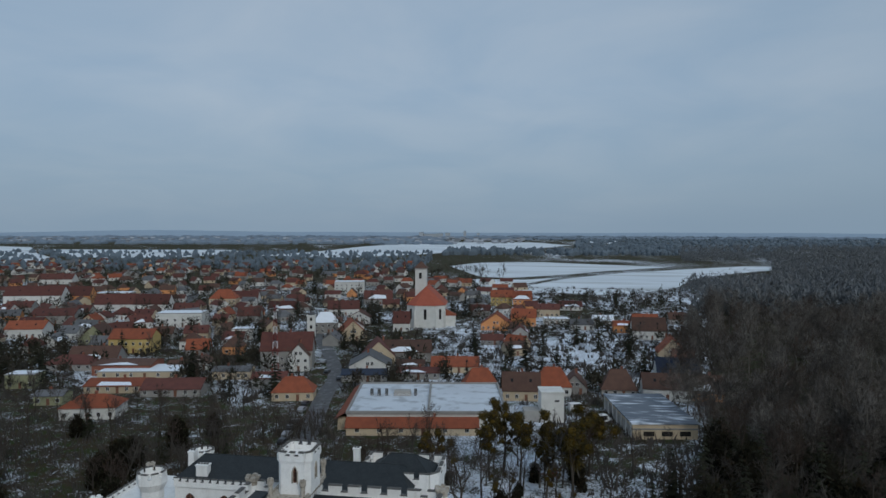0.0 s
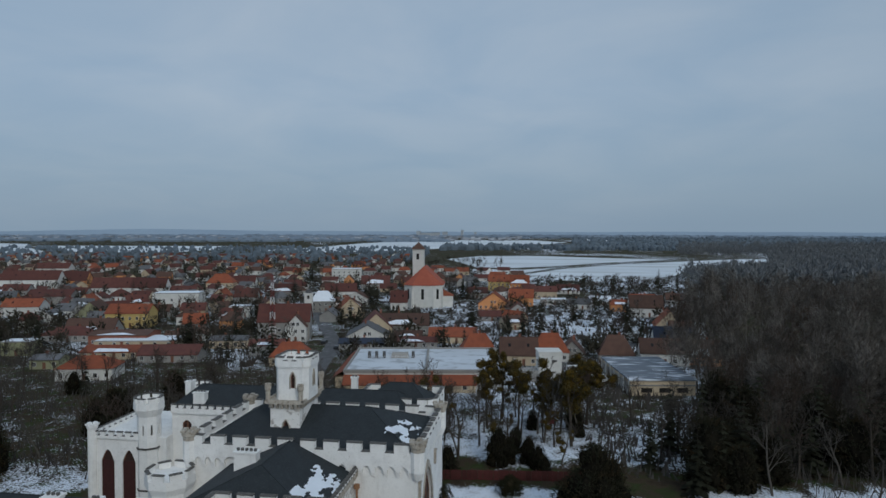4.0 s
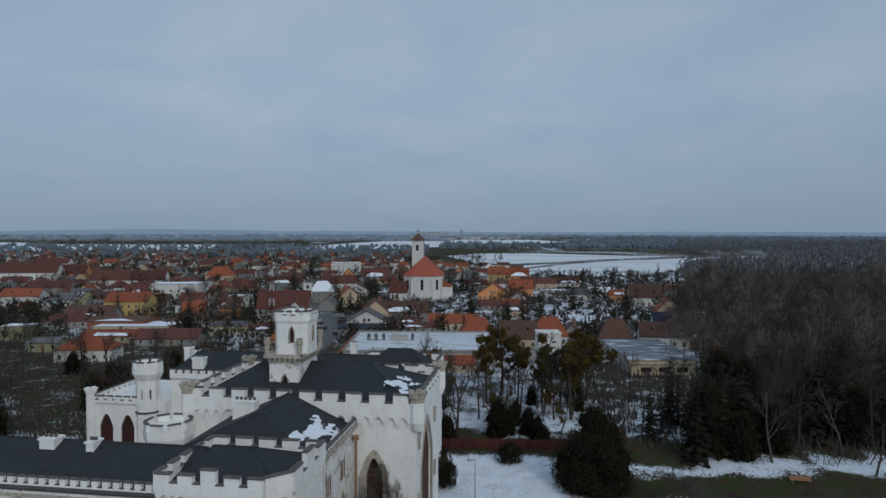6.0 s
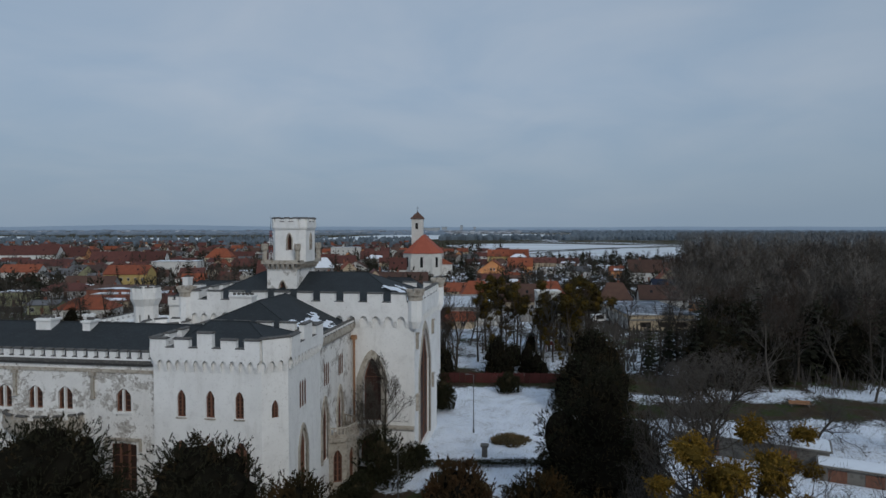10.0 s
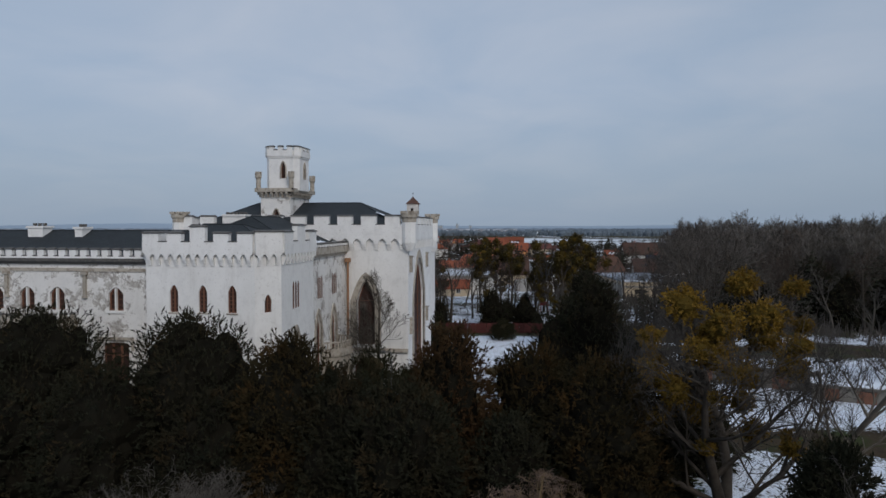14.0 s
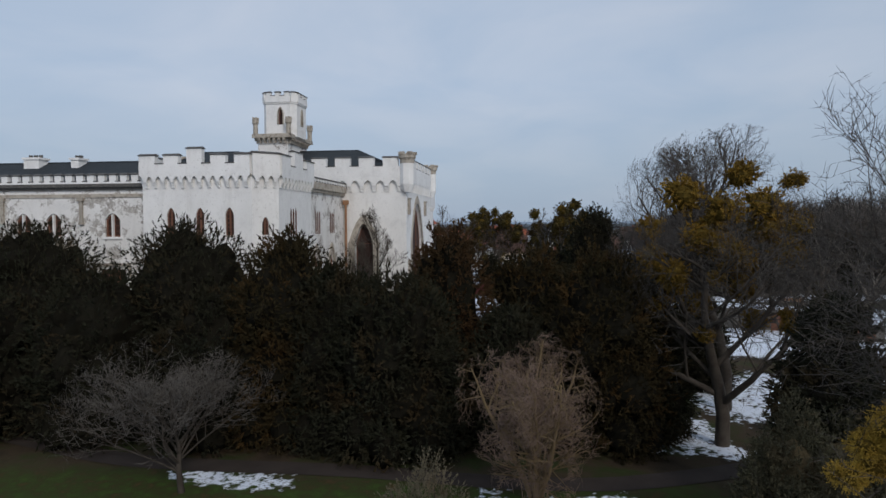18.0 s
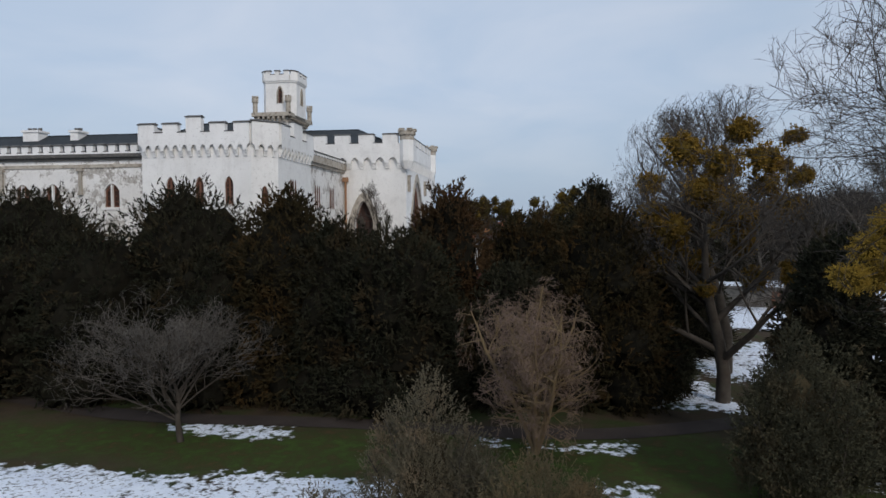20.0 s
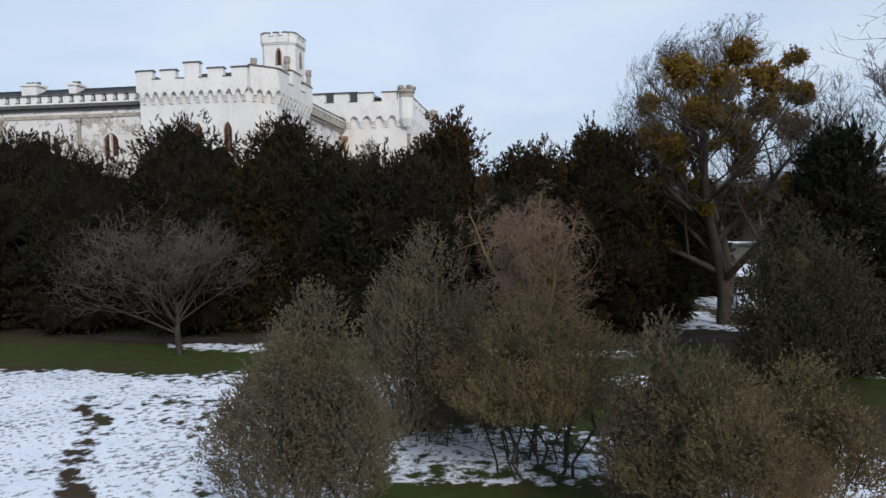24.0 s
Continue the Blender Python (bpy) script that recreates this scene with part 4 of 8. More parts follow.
for i in range(4):
    n = 6 if i % 2 == 0 else 10
    le = math.hypot(TB[(i + 1) % 4][0] - TB[i][0], TB[(i + 1) % 4][1] - TB[i][1])
    for k in range(n):
        part("bracket", bracket, None, balcony_floor, at=along(TB[i], TB[(i + 1) % 4], le * (k + 0.5) / n, 23.1))
for x, y in ((-33.9, 78.75), (-29.6, 78.75), (-29.5, 86.35), (-33.9, 86.35)):
    column(tower, x, y, 24.0, 26.3, 0.30, 0.32, STONE, "corner_post")
TO = [(-32.85, 79.6), (-29.65, 79.6), (-29.0, 80.15), (-29.0, 83.5), (-29.65, 84.1), (-32.85, 84.1), (-33.3, 83.6), (-33.3, 80.1)]
slits = {0: (1.9, 0.62), 3: (1.7, 0.5), 2: (1.7, 0.5)}
g = Geo()
for i in range(8):
    a_, b_ = TO[i], TO[(i + 1) % 8]
    op = [(slits[i][0], slits[i][1], 25.5, 26.9, 27.55)] if i in (0, 2) else []
    wall_face(g, a_, b_, 24.0, 28.4, op, depth=0.4)
g.add([(x, y, 28.4) for x, y in TO], [tuple(range(8))])
part("upper_wall", g, PLASTER, tower)
for i in (0, 2):
    window_part(tower, TO[i], TO[(i + 1) % 8], slits[i][0], slits[i][1], 25.5, 26.9, 27.55, bars=1, depth=0.3, surround=0.12)
for i in range(8):
    g = Geo()
    band(g, TO[i], TO[(i + 1) % 8], 28.1, 28.3, 0.12, 0.2)
    band(g, TO[i], TO[(i + 1) % 8], 28.3, 29.05, 0.22, 0.2)
    part("parapet", g, PLASTER, tower)
for i in range(8):
    a_, b_ = TO[i], TO[(i + 1) % 8]
    merlons(tower, a_, b_, 29.05, 0.8, 0.55, 0.42, 0.35, 0.2, inset=0.1)

# chapel turret and north-west range
RX, RY = -62.2, 97.5
g = Geo()
TT = ngon(RX, RY, 1.85, 8)
for i in range(8):
    a_, b_ = TT[i], TT[(i + 1) % 8]
    wall_face(g, a_, b_, 0, 17.2, [(0.7, 0.3, 12.8, 14.2, 14.5)], depth=0.3)
g.add([(x, y, 17.2) for x, y in TT], [tuple(range(8))])
turret = part("turret", g, PLASTER, castle, "white octagonal stair turret")
g = Geo()
for z, o in ((3.9, 0.15), (10.6, 0.2)):
    for i in range(8):
        band(g, TT[i], TT[(i + 1) % 8], z, z + 0.25, o, 0.1)
part("string_course", g, LEAD, turret)
g = Geo()
g.prism(ngon(RX, RY, 1.85, 8), 15.8, 17.0, grow=0.55)
for i in range(8):
    p8 = ngon(RX, RY, 2.35, 8)
    band(g, p8[i], p8[(i + 1) % 8], 17.0, 18.0, 0.0, 0.3)
part("parapet", g, PLASTER, turret)
p8 = ngon(RX, RY, 2.35, 8)
for i in range(8):
    merlons(turret, p8[i], p8[(i + 1) % 8], 18.0, 1.3, 0.8, 0.75, 0.35, 0.0, inset=0.36)
CA, CB = (-71.4, 96.4), (-63.2, 96.4)
g = Geo()
co = [(2.6, 2.3, 1.5, 8.2, 10.2), (6.3, 2.3, 1.5, 8.2, 10.2)]
wall_face(g, CA, CB, 0, 12.2, co)
wall_face(g, (-71.4, 112), CA, 0, 12.2)
g.box(-71.2, -59.2, 97.4, 112, -0.5, 12.2)
part("wall", g, PLASTER, castle, "white chapel range with tall pointed brown windows")
for u, w, zb, zs, zt in co:
    window_part(castle, CA, CB, u, w, zb, zs, zt, lights=1, bars=1, depth=0.3)
    g = Geo()
    g.box(CA[0] + u - 1.1, CA[0] + u + 1.1, 96.62, 96.68, 1.5, 8.4)
    part("shutter", g, MAROON, castle, "closed maroon boarding")
g = Geo()
band(g, CA, CB, 12.0, 12.5, 0.3)
band(g, (-71.4, 112), CA, 12.0, 12.5, 0.3)
part("parapet", g, PLASTER, castle)
merlons(castle, CA, CB, 12.5, 0.9, 0.55, 0.6, 0.4, 0.28)
merlons(castle, (-71.4, 112), CA, 12.5, 0.9, 0.55, 0.6, 0.4, 0.28)
column(castle, -71.4, 96.3, 0, 14.4, 0.75, 0.4, PLASTER, "corner_turret")
column(castle, -71.4, 111.5, 10, 14.6, 0.6, 0.4, STONE, "corner_turret")
NA, NB = (-59.4, 99.5), (-40.2, 99.5)
g = Geo()
nu = [(u, 1.6, 11.9, 14.0, 14.6) for u in (2.6, 8.6, 14.4)]
wall_face(g, NA, NB, 0, 16.2, nu)
g.box(-59.4, -20, 100.4, 110, -0.5, 16.2)
part("wall", g, PLASTER, castle, "white courtyard range")
for u, w, zb, zs, zt in nu:
    window_part(castle, NA, NB, u, w, zb, zs, zt, lights=2, bars=3)
g = Geo()
band(g, NA, NB, 15.7, 16.6, 0.35)
part("parapet", g, PLASTER, castle)
merlons(castle, NA, NB, 16.6, 0.8, 0.5, 0.5, 0.35, 0.33)
hip_roof(castle, -60, -20, 100, 110, 16.5, ((-57, 105, 19.3), (-23, 105, 19.3)))
roof_chimney(castle, -56.4, -54.4, 100.8, 102, 16.8, 19.0)
roof_chimney(castle, -59.6, -58.6, 104, 105.5, 17.0, 20.0)
g = Geo()
g.prism(ngon(-60.4, 110.5, 1.9, 10), -0.5, 17.4)
part("round_turret", g, PLASTER, castle)
p10 = ngon(-60.4, 110.5, 2.0, 10)
for i in range(10):
    merlons(castle, p10[i], p10[(i + 1) % 10], 17.4, 0.8, 0.45, 0.6, 0.35, 0.0, inset=0.3)

# crenellated bay in the courtyard
g = Geo()
g.prism(ngon(-43.6, 72.5, 2.5, 8), 11, 14.6)
g.prism(ngon(-43.6, 72.5, 2.5, 8), 14.6, 15.4, grow=0.4)
g.prism(ngon(-43.6, 72.5, 2.9, 8), 15.4, 16.4)
bay = part("bay", g, PLASTER, castle, "white octagonal bay with battlements")
p8 = ngon(-43.6, 72.5, 2.9, 8)
for i in range(8):
    merlons(bay, p8[i], p8[(i + 1) % 8], 16.4, 1.3, 0.8, 0.75, 0.35, 0.0, inset=0.42)
g = Geo()
g.box(-45.6, -39.6, 67.5, 75.0, -0.5, 12.6)
g.box(-44.6, -40.6, 66.6, 67.5, 12.0, 15.6)
part("link_wall", g, PLASTER, castle)

# rear block behind the gate
g = Geo()
RB = [(-29.5, 104), (-17.8, 104), (-16.6, 105.2), (-16.6, 113), (-29.5, 113)]
g.prism(RB, -0.5, 16.8)
part("wall", g, PLASTER, castle)
for a_, b_ in zip(RB, RB[1:] + RB[:1]):
    g = Geo()
    band(g, a_, b_, 16.0, 17.4, 0.35, 0.2)
    part("parapet", g, PLASTER, castle)
    corbels(castle, a_, b_, 15.1, 1.1, 0.9)
    merlons(castle, a_, b_, 17.4, 1.8, 1.0, 0.9, 0.5, 0.33)
hip_roof(castle, -28.6, -17.5, 104.9, 112.2, 17.1, ((-25, 108.5, 19.9), (-21.0, 108.5, 19.9)))
roof_chimney(castle, -31.3, -30.3, 107, 108, 15, 21.0)

# ---- plants ----
YAW = radians(8.4)


def plan(r, a):
    """A place by metres to the right of and ahead of the camera's line."""
    return (r * math.cos(YAW) - a * math.sin(YAW), r * math.sin(YAW) + a * math.cos(YAW))


def spot(r, a, scale=1.0, turn=0.0, sink=0.1):
    x, y = plan(r, a)
    return Matrix.LocRotScale((x, y, ground_height(x, y) - sink), Euler((0, 0, turn)), (scale, scale, scale))


def bare_wood(rng, height, spread, trunk, r0, kids=(9, 6, 5, 5), levels=4, start=0.3, up=0.25, droop=0.0, stems=1, twig=0.012, sides=(7, 5, 4, 3), light=False):
    """Trunk and limbs, and the twigs, of a leafless tree."""
    wood, twigs = Geo(), Geo()

    def grow(p, d, length, r, level):
        n = 1 if light and level >= levels else ((6, 4, 2, 2, 1) if light else (6, 4, 3, 2, 1))[min(level, 4)]
        pts, rad, q = [p], [r], p
        for i in range(n):
            wob = Vector((rng.gauss(0, 1), rng.gauss(0, 1), rng.gauss(0, 0.6))) * (0.10 + 0.05 * level)
            d = (d + wob + Vector((0, 0, up * 0.25 - droop * level * 0.08))).normalized()
            q = q + d * (length / n)
            pts.append(q)
            rad.append(max(r * (1 - 0.72 * (i + 1) / n), twig * 0.8))
        if level >= levels - 1:
            g = twigs
            for i in range(len(pts) - 1):
                a_, b_ = pts[i], pts[i + 1]
                u = (b_ - a_).orthogonal().normalized() * rad[i]
                w = (b_ - a_).cross(u).normalized() * rad[i]
                if light:
                    g.add([tuple(a_ + u), tuple(a_ - u), tuple(a_ + w), tuple(a_ - w), tuple(b_)], [(0, 1, 4), (2, 3, 4)])
                    continue
                g.add([tuple(a_ + u), tuple(a_ - u * 0.5 + w * 0.87), tuple(a_ - u * 0.5 - w * 0.87), tuple(b_)], [(0, 1, 3), (1, 2, 3), (2, 0, 3)])
        else:
            wood.tube(pts, rad, sides[min(level, 3)])
        if level >= levels:
            return
        for k in range(kids[min(level, len(kids) - 1)]):
            f = (start if level == 0 else 0.22) + (1 - (start if level == 0 else 0.22)) * (k + rng.random()) / kids[min(level, len(kids) - 1)]
            f = min(f, 0.98)
            i = min(int(f * n), n - 1)
            s = f * n - i
            base = pts[i].lerp(pts[i + 1], s)
            ang = rng.uniform(0, math.tau)
            side = d.orthogonal().normalized()
            side = Matrix.Rotation(ang, 3, d) @ side
            axis = (pts[i + 1] - pts[i]).normalized()
            open_ = rng.uniform(0.55, 1.1) if level else rng.uniform(0.7, 1.25)
            nd = (axis * math.cos(open_) + side * math.sin(open_) + Vector((0, 0, up))).normalized()
            if level == 0:
                ln = spread * (1.0 - 0.55 * (f - start) / (1 - start)) * rng.uniform(0.75, 1.15)
            else:
                ln = length * rng.uniform(0.42, 0.68) * (1.15 - 0.5 * f)
            grow(base, nd, ln, max(rad[i] * rng.uniform(0.42, 0.6), twig), level + 1)

    for s in range(stems):
        lean = Vector((rng.gauss(0, 0.05), rng.gauss(0, 0.05), 1)) if stems == 1 else Vector((math.cos(s * math.tau / stems) * 0.35, math.sin(s * math.tau / stems) * 0.35, 1))
        grow(Vector((0, 0, 0)), lean.normalized(), height * (trunk if stems == 1 else rng.uniform(0.6, 0.8)), r0, 0)
    return wood, twigs


def fit_height(geos, height):
    top = max(v[2] for g in geos for v in g.v)
    k = height / top
    for g in geos:
        g.v = [(x * k, y * k, z * k) for x, y, z in g.v]


def plumes(rng, p, way, blades, length, blade, width, loose=0.42):
    """At each place p a little shoot along way, set with pointed blades."""
    m = len(p)
    way = way / (np.linalg.norm(way, axis=1)[:, None] + 1e-9)
    ln = length * rng.uniform(0.6, 1.4, m)
    f = rng.random((m, blades)) ** 0.8
    base = p[:, None] + way[:, None] * (f * ln[:, None])[..., None]
    side = rng.normal(size=(m, blades, 3))
    d = way[:, None] * 0.75 + side * loose
    d /= np.linalg.norm(d, axis=2)[..., None] + 1e-9
    w = np.cross(d, rng.normal(size=(m, blades, 3)))
    w /= np.linalg.norm(w, axis=2)[..., None] + 1e-9
    bl = (blade * rng.uniform(0.6, 1.3, (m, blades)))[..., None]
    wd = (width * rng.uniform(0.6, 1.3, (m, blades)))[..., None]
    v = np.stack([base + w * wd * 0.5, base + d * bl, base - w * wd * 0.5 + d * bl * 0.2], 2).reshape(-1, 3)
    g = Geo()
    g.v = [tuple(x) for x in v.tolist()]
    g.f = [(i, i + 1, i + 2) for i in range(0, len(v), 3)]
    g.s = [0] * len(g.f)
    return g


def lobe_points(rng, lobes, n, rough=0.25, depth=0.35):
    """Places on the skin of some lobes, and the ways outwards."""
    lobes = np.array(lobes, float)
    weight = (lobes[:, 3] * lobes[:, 4] + lobes[:, 3] * lobes[:, 5] + lobes[:, 4] * lobes[:, 5])
    pick = rng.choice(len(lobes), n, p=weight / weight.sum())
    d = rng.normal(size=(n, 3))
    d /= np.linalg.norm(d, axis=1)[:, None]
    lump = 1 + rough * np.sin(d[:, 0] * 7 + pick) * np.sin(d[:, 1] * 6 + 2 * pick) * np.sin(d[:, 2] * 8 + pick * 3) * 1.6
    p = lobes[pick, :3] + d * lobes[pick, 3:] * (lump * (1 - depth * rng.random(n) ** 2))[:, None]
    keep = np.ones(n, bool)
    for k, lobe in enumerate(lobes):
        keep &= (pick == k) | ((((p - lobe[:3]) / lobe[3:]) ** 2).sum(1) > 0.6)
    return p[keep], d[keep]


def core_of(lobes, k=0.8, slot=1, n=10, rows=6, lumps=0.0):
    """A closed dark heart inside some lobes, lumpy where asked."""
    g = Geo()
    for x, y, z, rx, ry, rz in lobes:
        v = [(x, y, z - rz * k)]
        for i in range(1, rows):
            a_ = math.pi * i / rows - math.pi / 2
            for j in range(n):
                b_ = math.tau * j / n
                dx, dy, dz = math.cos(a_) * math.cos(b_), math.cos(a_) * math.sin(b_), math.sin(a_)
                w = 1 + 0.12 * math.sin(3 * b_ + i) if not lumps else 1 + lumps * noise.noise((x + dx * rx * 1.4, y + dy * ry * 1.4, z + dz * rz * 1.4))
                v.append((x + rx * k * w * dx, y + ry * k * w * dy, z + rz * k * (w if lumps else 1) * dz))
        v.append((x, y, z + rz * k))
        f = [(0, 1 + (j + 1) % n, 1 + j) for j in range(n)]
        for i in range(rows - 2):
            for j in range(n):
                p0, p1 = 1 + i * n + j, 1 + i * n + (j + 1) % n
                f.append((p0, p1, p1 + n, p0 + n))
        m = 1 + (rows - 2) * n
        f += [(m + j, m + (j + 1) % n, len(v) - 1) for j in range(n)]
        g.add(v, f, slot)
    return g


def rounded(geos, rx, zc, rz, hold=0.12):
    """Draws the outermost twigs of a crown in towards a round outline."""
    for g in geos:
        out = []
        for x, y, z in g.v:
            q = math.sqrt((x * x + y * y) / (rx * rx) + ((z - zc) / rz) ** 2)
            if q > 1 and z > zc - rz * 0.6:
                k = (1 + hold * (q - 1)) / q
                x, y, z = x * k, y * k, zc + (z - zc) * k
            elif q > 1 and math.hypot(x, y) > rx * 0.8:
                k = rx * 0.8 / math.hypot(x, y)
                x, y = x * k, y * k
            out.append((x, y, z))
        g.v = out


def merge(*geos):
    out = Geo()
    for g in geos:
        n = len(out.v)
        out.v += g.v
        out.f += [tuple(n + i for i in f) for f in g.f]
        out.s += g.s
    return out


# Near-black heart: the shade deep inside a crown, put into its colour.
YEW_HEART = material("yew_inner_shade", (0.015, 0.014, 0.010), 1.0, (0.009, 0.008, 0.006), 1.5, bump=1.0, bump_scale=5, spec=0.0)


def yew(place, seed, h, w, label, mat=YEW, n=3000, spire=1.0, group="yews before the castle"):
    """A broad dark evergreen: feathery sprays of needles over an opaque heart, skirts hanging low, on a short trunk."""
    r = random.Random(seed)
    hh, ww = h - 0.5, w - 0.6
    lobes = [(0, 0, hh * 0.34, ww * 0.45, ww * 0.45, hh * 0.34), (0, 0, hh * 0.60, ww * 0.40 * spire, ww * 0.40 * spire, hh * 0.33)]
    for k in range(12):
        a_ = k * math.tau / 12 + r.uniform(-0.3, 0.3)
        z = hh * (0.12 + 0.09 * (k % 3) + r.uniform(0, 0.36))
        q = ww * r.uniform(0.13, 0.20)
        rr = ww * 0.36 * math.sqrt(max(0.1, 1 - (z / hh) ** 2))
        lobes.append((math.cos(a_) * rr, math.sin(a_) * rr, z, q, q, q * r.uniform(1.0, 1.6)))
    for k in range(9):
        a_ = k * math.tau / 9 + r.uniform(-0.25, 0.25)
        q = ww * r.uniform(0.12, 0.17)
        lobes.append((math.cos(a_) * ww * 0.37, math.sin(a_) * ww * 0.37, hh * 0.11, q, q, hh * 0.13))
    for k in range(12):
        a_ = r.uniform(0, math.tau)
        q = ww * r.uniform(0.05, 0.10)
        rr = ww * r.uniform(0.04, 0.30) * spire
        top = hh * (1.0 - 0.55 * (rr / ww) - r.uniform(0, 0.06))
        lobes.append((math.cos(a_) * rr, math.sin(a_) * rr, top - hh * 0.10, q, q, hh * 0.10))
    rng = np.random.default_rng(seed)
    tree = thing("yew_tree", Matrix(), label, "tree", group)
    t = Geo()
    t.tube([(0, 0, -0.3), (0.1, 0, h * 0.2), (0, 0.1, h * 0.55)], [w * 0.05, w * 0.04, w * 0.02], 8)
    part("trunk", t, BARK, tree)
    p, d = lobe_points(rng, lobes, int(n * 2.6), 0.16, 0.30)
    keep = p[:, 2] > 0.3
    p, d = p[keep], d[keep]
    lift_ = 0.15 + 0.85 * np.clip(p[:, 2] / hh, 0, 1)
    way = d * 0.62 + rng.normal(size=d.shape) * 0.38
    way[:, 2] += lift_ * 0.8 - 0.25
    grain = 1.0 if n > 1500 else 1.9
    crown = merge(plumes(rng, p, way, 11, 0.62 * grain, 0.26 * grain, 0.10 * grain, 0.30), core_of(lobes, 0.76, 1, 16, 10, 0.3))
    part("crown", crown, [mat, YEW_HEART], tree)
    tree.matrix_basis = place
    return tree


def fir(h, w, seed, n=4200):
    """A conifer with whorls of hanging boughs."""
    r = random.Random(seed)
    tree = thing("fir_tree", Matrix(), "dark green conifer with hanging boughs", "tree", "conifers in the park and town")
    t = Geo()
    t.tube([(0, 0, -0.3), (0, 0, h)], [h * 0.018, 0.02], 6)
    part("trunk", t, BARK, tree)
    g = Geo()
    n_w = 13
    for i in range(n_w):
        z = h * (0.10 + 0.88 * i / n_w)
        reach = w / 2 * (1 - i / n_w) ** 0.85 + 0.15
        for k in range(9):
            a_ = r.uniform(0, math.tau)
            ln = reach * r.uniform(0.7, 1.1)
            for s in range(2):
                f0, f1 = s / 2, (s + 1) / 2
                b_ = a_ + r.uniform(-0.12, 0.12)
                wd = 0.2 * reach * (1.3 - f0) + 0.1
                p0 = (math.cos(a_) * ln * f0, math.sin(a_) * ln * f0, z - ln * 0.28 * f0 + 0.1)
                p1 = (math.cos(b_) * ln * f1, math.sin(b_) * ln * f1, z - ln * 0.28 * f1 - 0.05)
                sx, sy = -math.sin(a_) * wd, math.cos(a_) * wd
                g.quad(p0, ((p0[0] + p1[0]) / 2 + sx, (p0[1] + p1[1]) / 2 + sy, p0[2] - wd * 0.6), p1, ((p0[0] + p1[0]) / 2 - sx, (p0[1] + p1[1]) / 2 - sy, p0[2] - wd * 0.6))
    part("crown", g, FIR, tree)
    return tree


def leafless(seed, label, wood_mat, twig_mat, group="", height=14, outline=None, **kw):
    rng = random.Random(seed)
    wood, twigs = bare_wood(rng, height, **kw)
    fit_height((wood, twigs), height)
    if outline:
        rounded((wood, twigs), *outline)
    tree = thing("bare_tree", Matrix(), label, "tree", group)
    part("trunk", wood, wood_mat, tree, smooth=True)
    part("crown", twigs, twig_mat, tree)
    return tree


# Darker core closes each clump; the shade between sprigs is in its colour.
MISTLE_HEART = material("mistletoe_inner_shade", (0.105, 0.068, 0.014), 0.95, (0.060, 0.042, 0.010), 6.0, bump=0.8, bump_scale=14, spec=0.05)


def mistletoe_meshes(seed, sprigs, fine, mat=MISTLE):
    """Three ragged, nearly round clumps of drooping sprigs, about a metre in radius."""
    r, rng = random.Random(seed), np.random.default_rng(seed)
    out = []
    for k in range(3):
        lobes = [(0, 0, 0, 0.72, 0.72, 0.66)] + [(r.uniform(-0.5, 0.5), r.uniform(-0.5, 0.5), r.uniform(-0.45, 0.35), 0.46, 0.46, 0.42) for _ in range(4)]
        p, d = lobe_points(rng, lobes, sprigs, 0.3, 0.55)
        way = d + rng.normal(size=d.shape) * 0.35 - np.array([0, 0, 0.15])
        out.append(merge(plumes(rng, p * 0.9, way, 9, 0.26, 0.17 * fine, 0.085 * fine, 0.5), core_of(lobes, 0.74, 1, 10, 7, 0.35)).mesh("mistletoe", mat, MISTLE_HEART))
    return out


def mistletoe_on(tree, seed, count, lo, hi, reach, size=(0.5, 1.1), sprigs=130, fine=1.6, at=(), mat=MISTLE):
    """Round clumps that hang in a bare crown, as parts of its tree: some at given places, the rest on its limbs."""
    r = random.Random(seed)
    meshes = mistletoe_meshes(seed, sprigs, fine, mat)
    limbs = [c for c in tree.children if c.name.startswith("trunk")][0].data.vertices
    spots = [v.co for v in limbs if lo < v.co.z < hi and 0.8 < math.hypot(v.co.x, v.co.y) < reach]
    places = [(Vector(c[:3]), c[3]) for c in at] + [(r.choice(spots) - Vector((0, 0, 0.2)), r.uniform(*size)) for _ in range(count if spots else 0)]
    for k, (c, s) in enumerate(places):
        part("mistletoe", meshes[k % 3], None, tree, "yellow-green mistletoe clump" if k == 0 else "", at=world_of(tree) @ Matrix.LocRotScale(c, Euler((0, 0, k * 1.7)), (s * 1.35, s * 1.35, s * 1.3)))


# For a core added to stop see-through; its darker colour paints inner shade.
BUSH_HEART = material("bush_inner_shade", (0.075, 0.060, 0.036), 1.0, (0.042, 0.035, 0.022), 6.0, color3=(0.05, 0.04, 0.02), scale3=14, amount3=0.6, bump=1.0, bump_scale=18, spec=0.0)


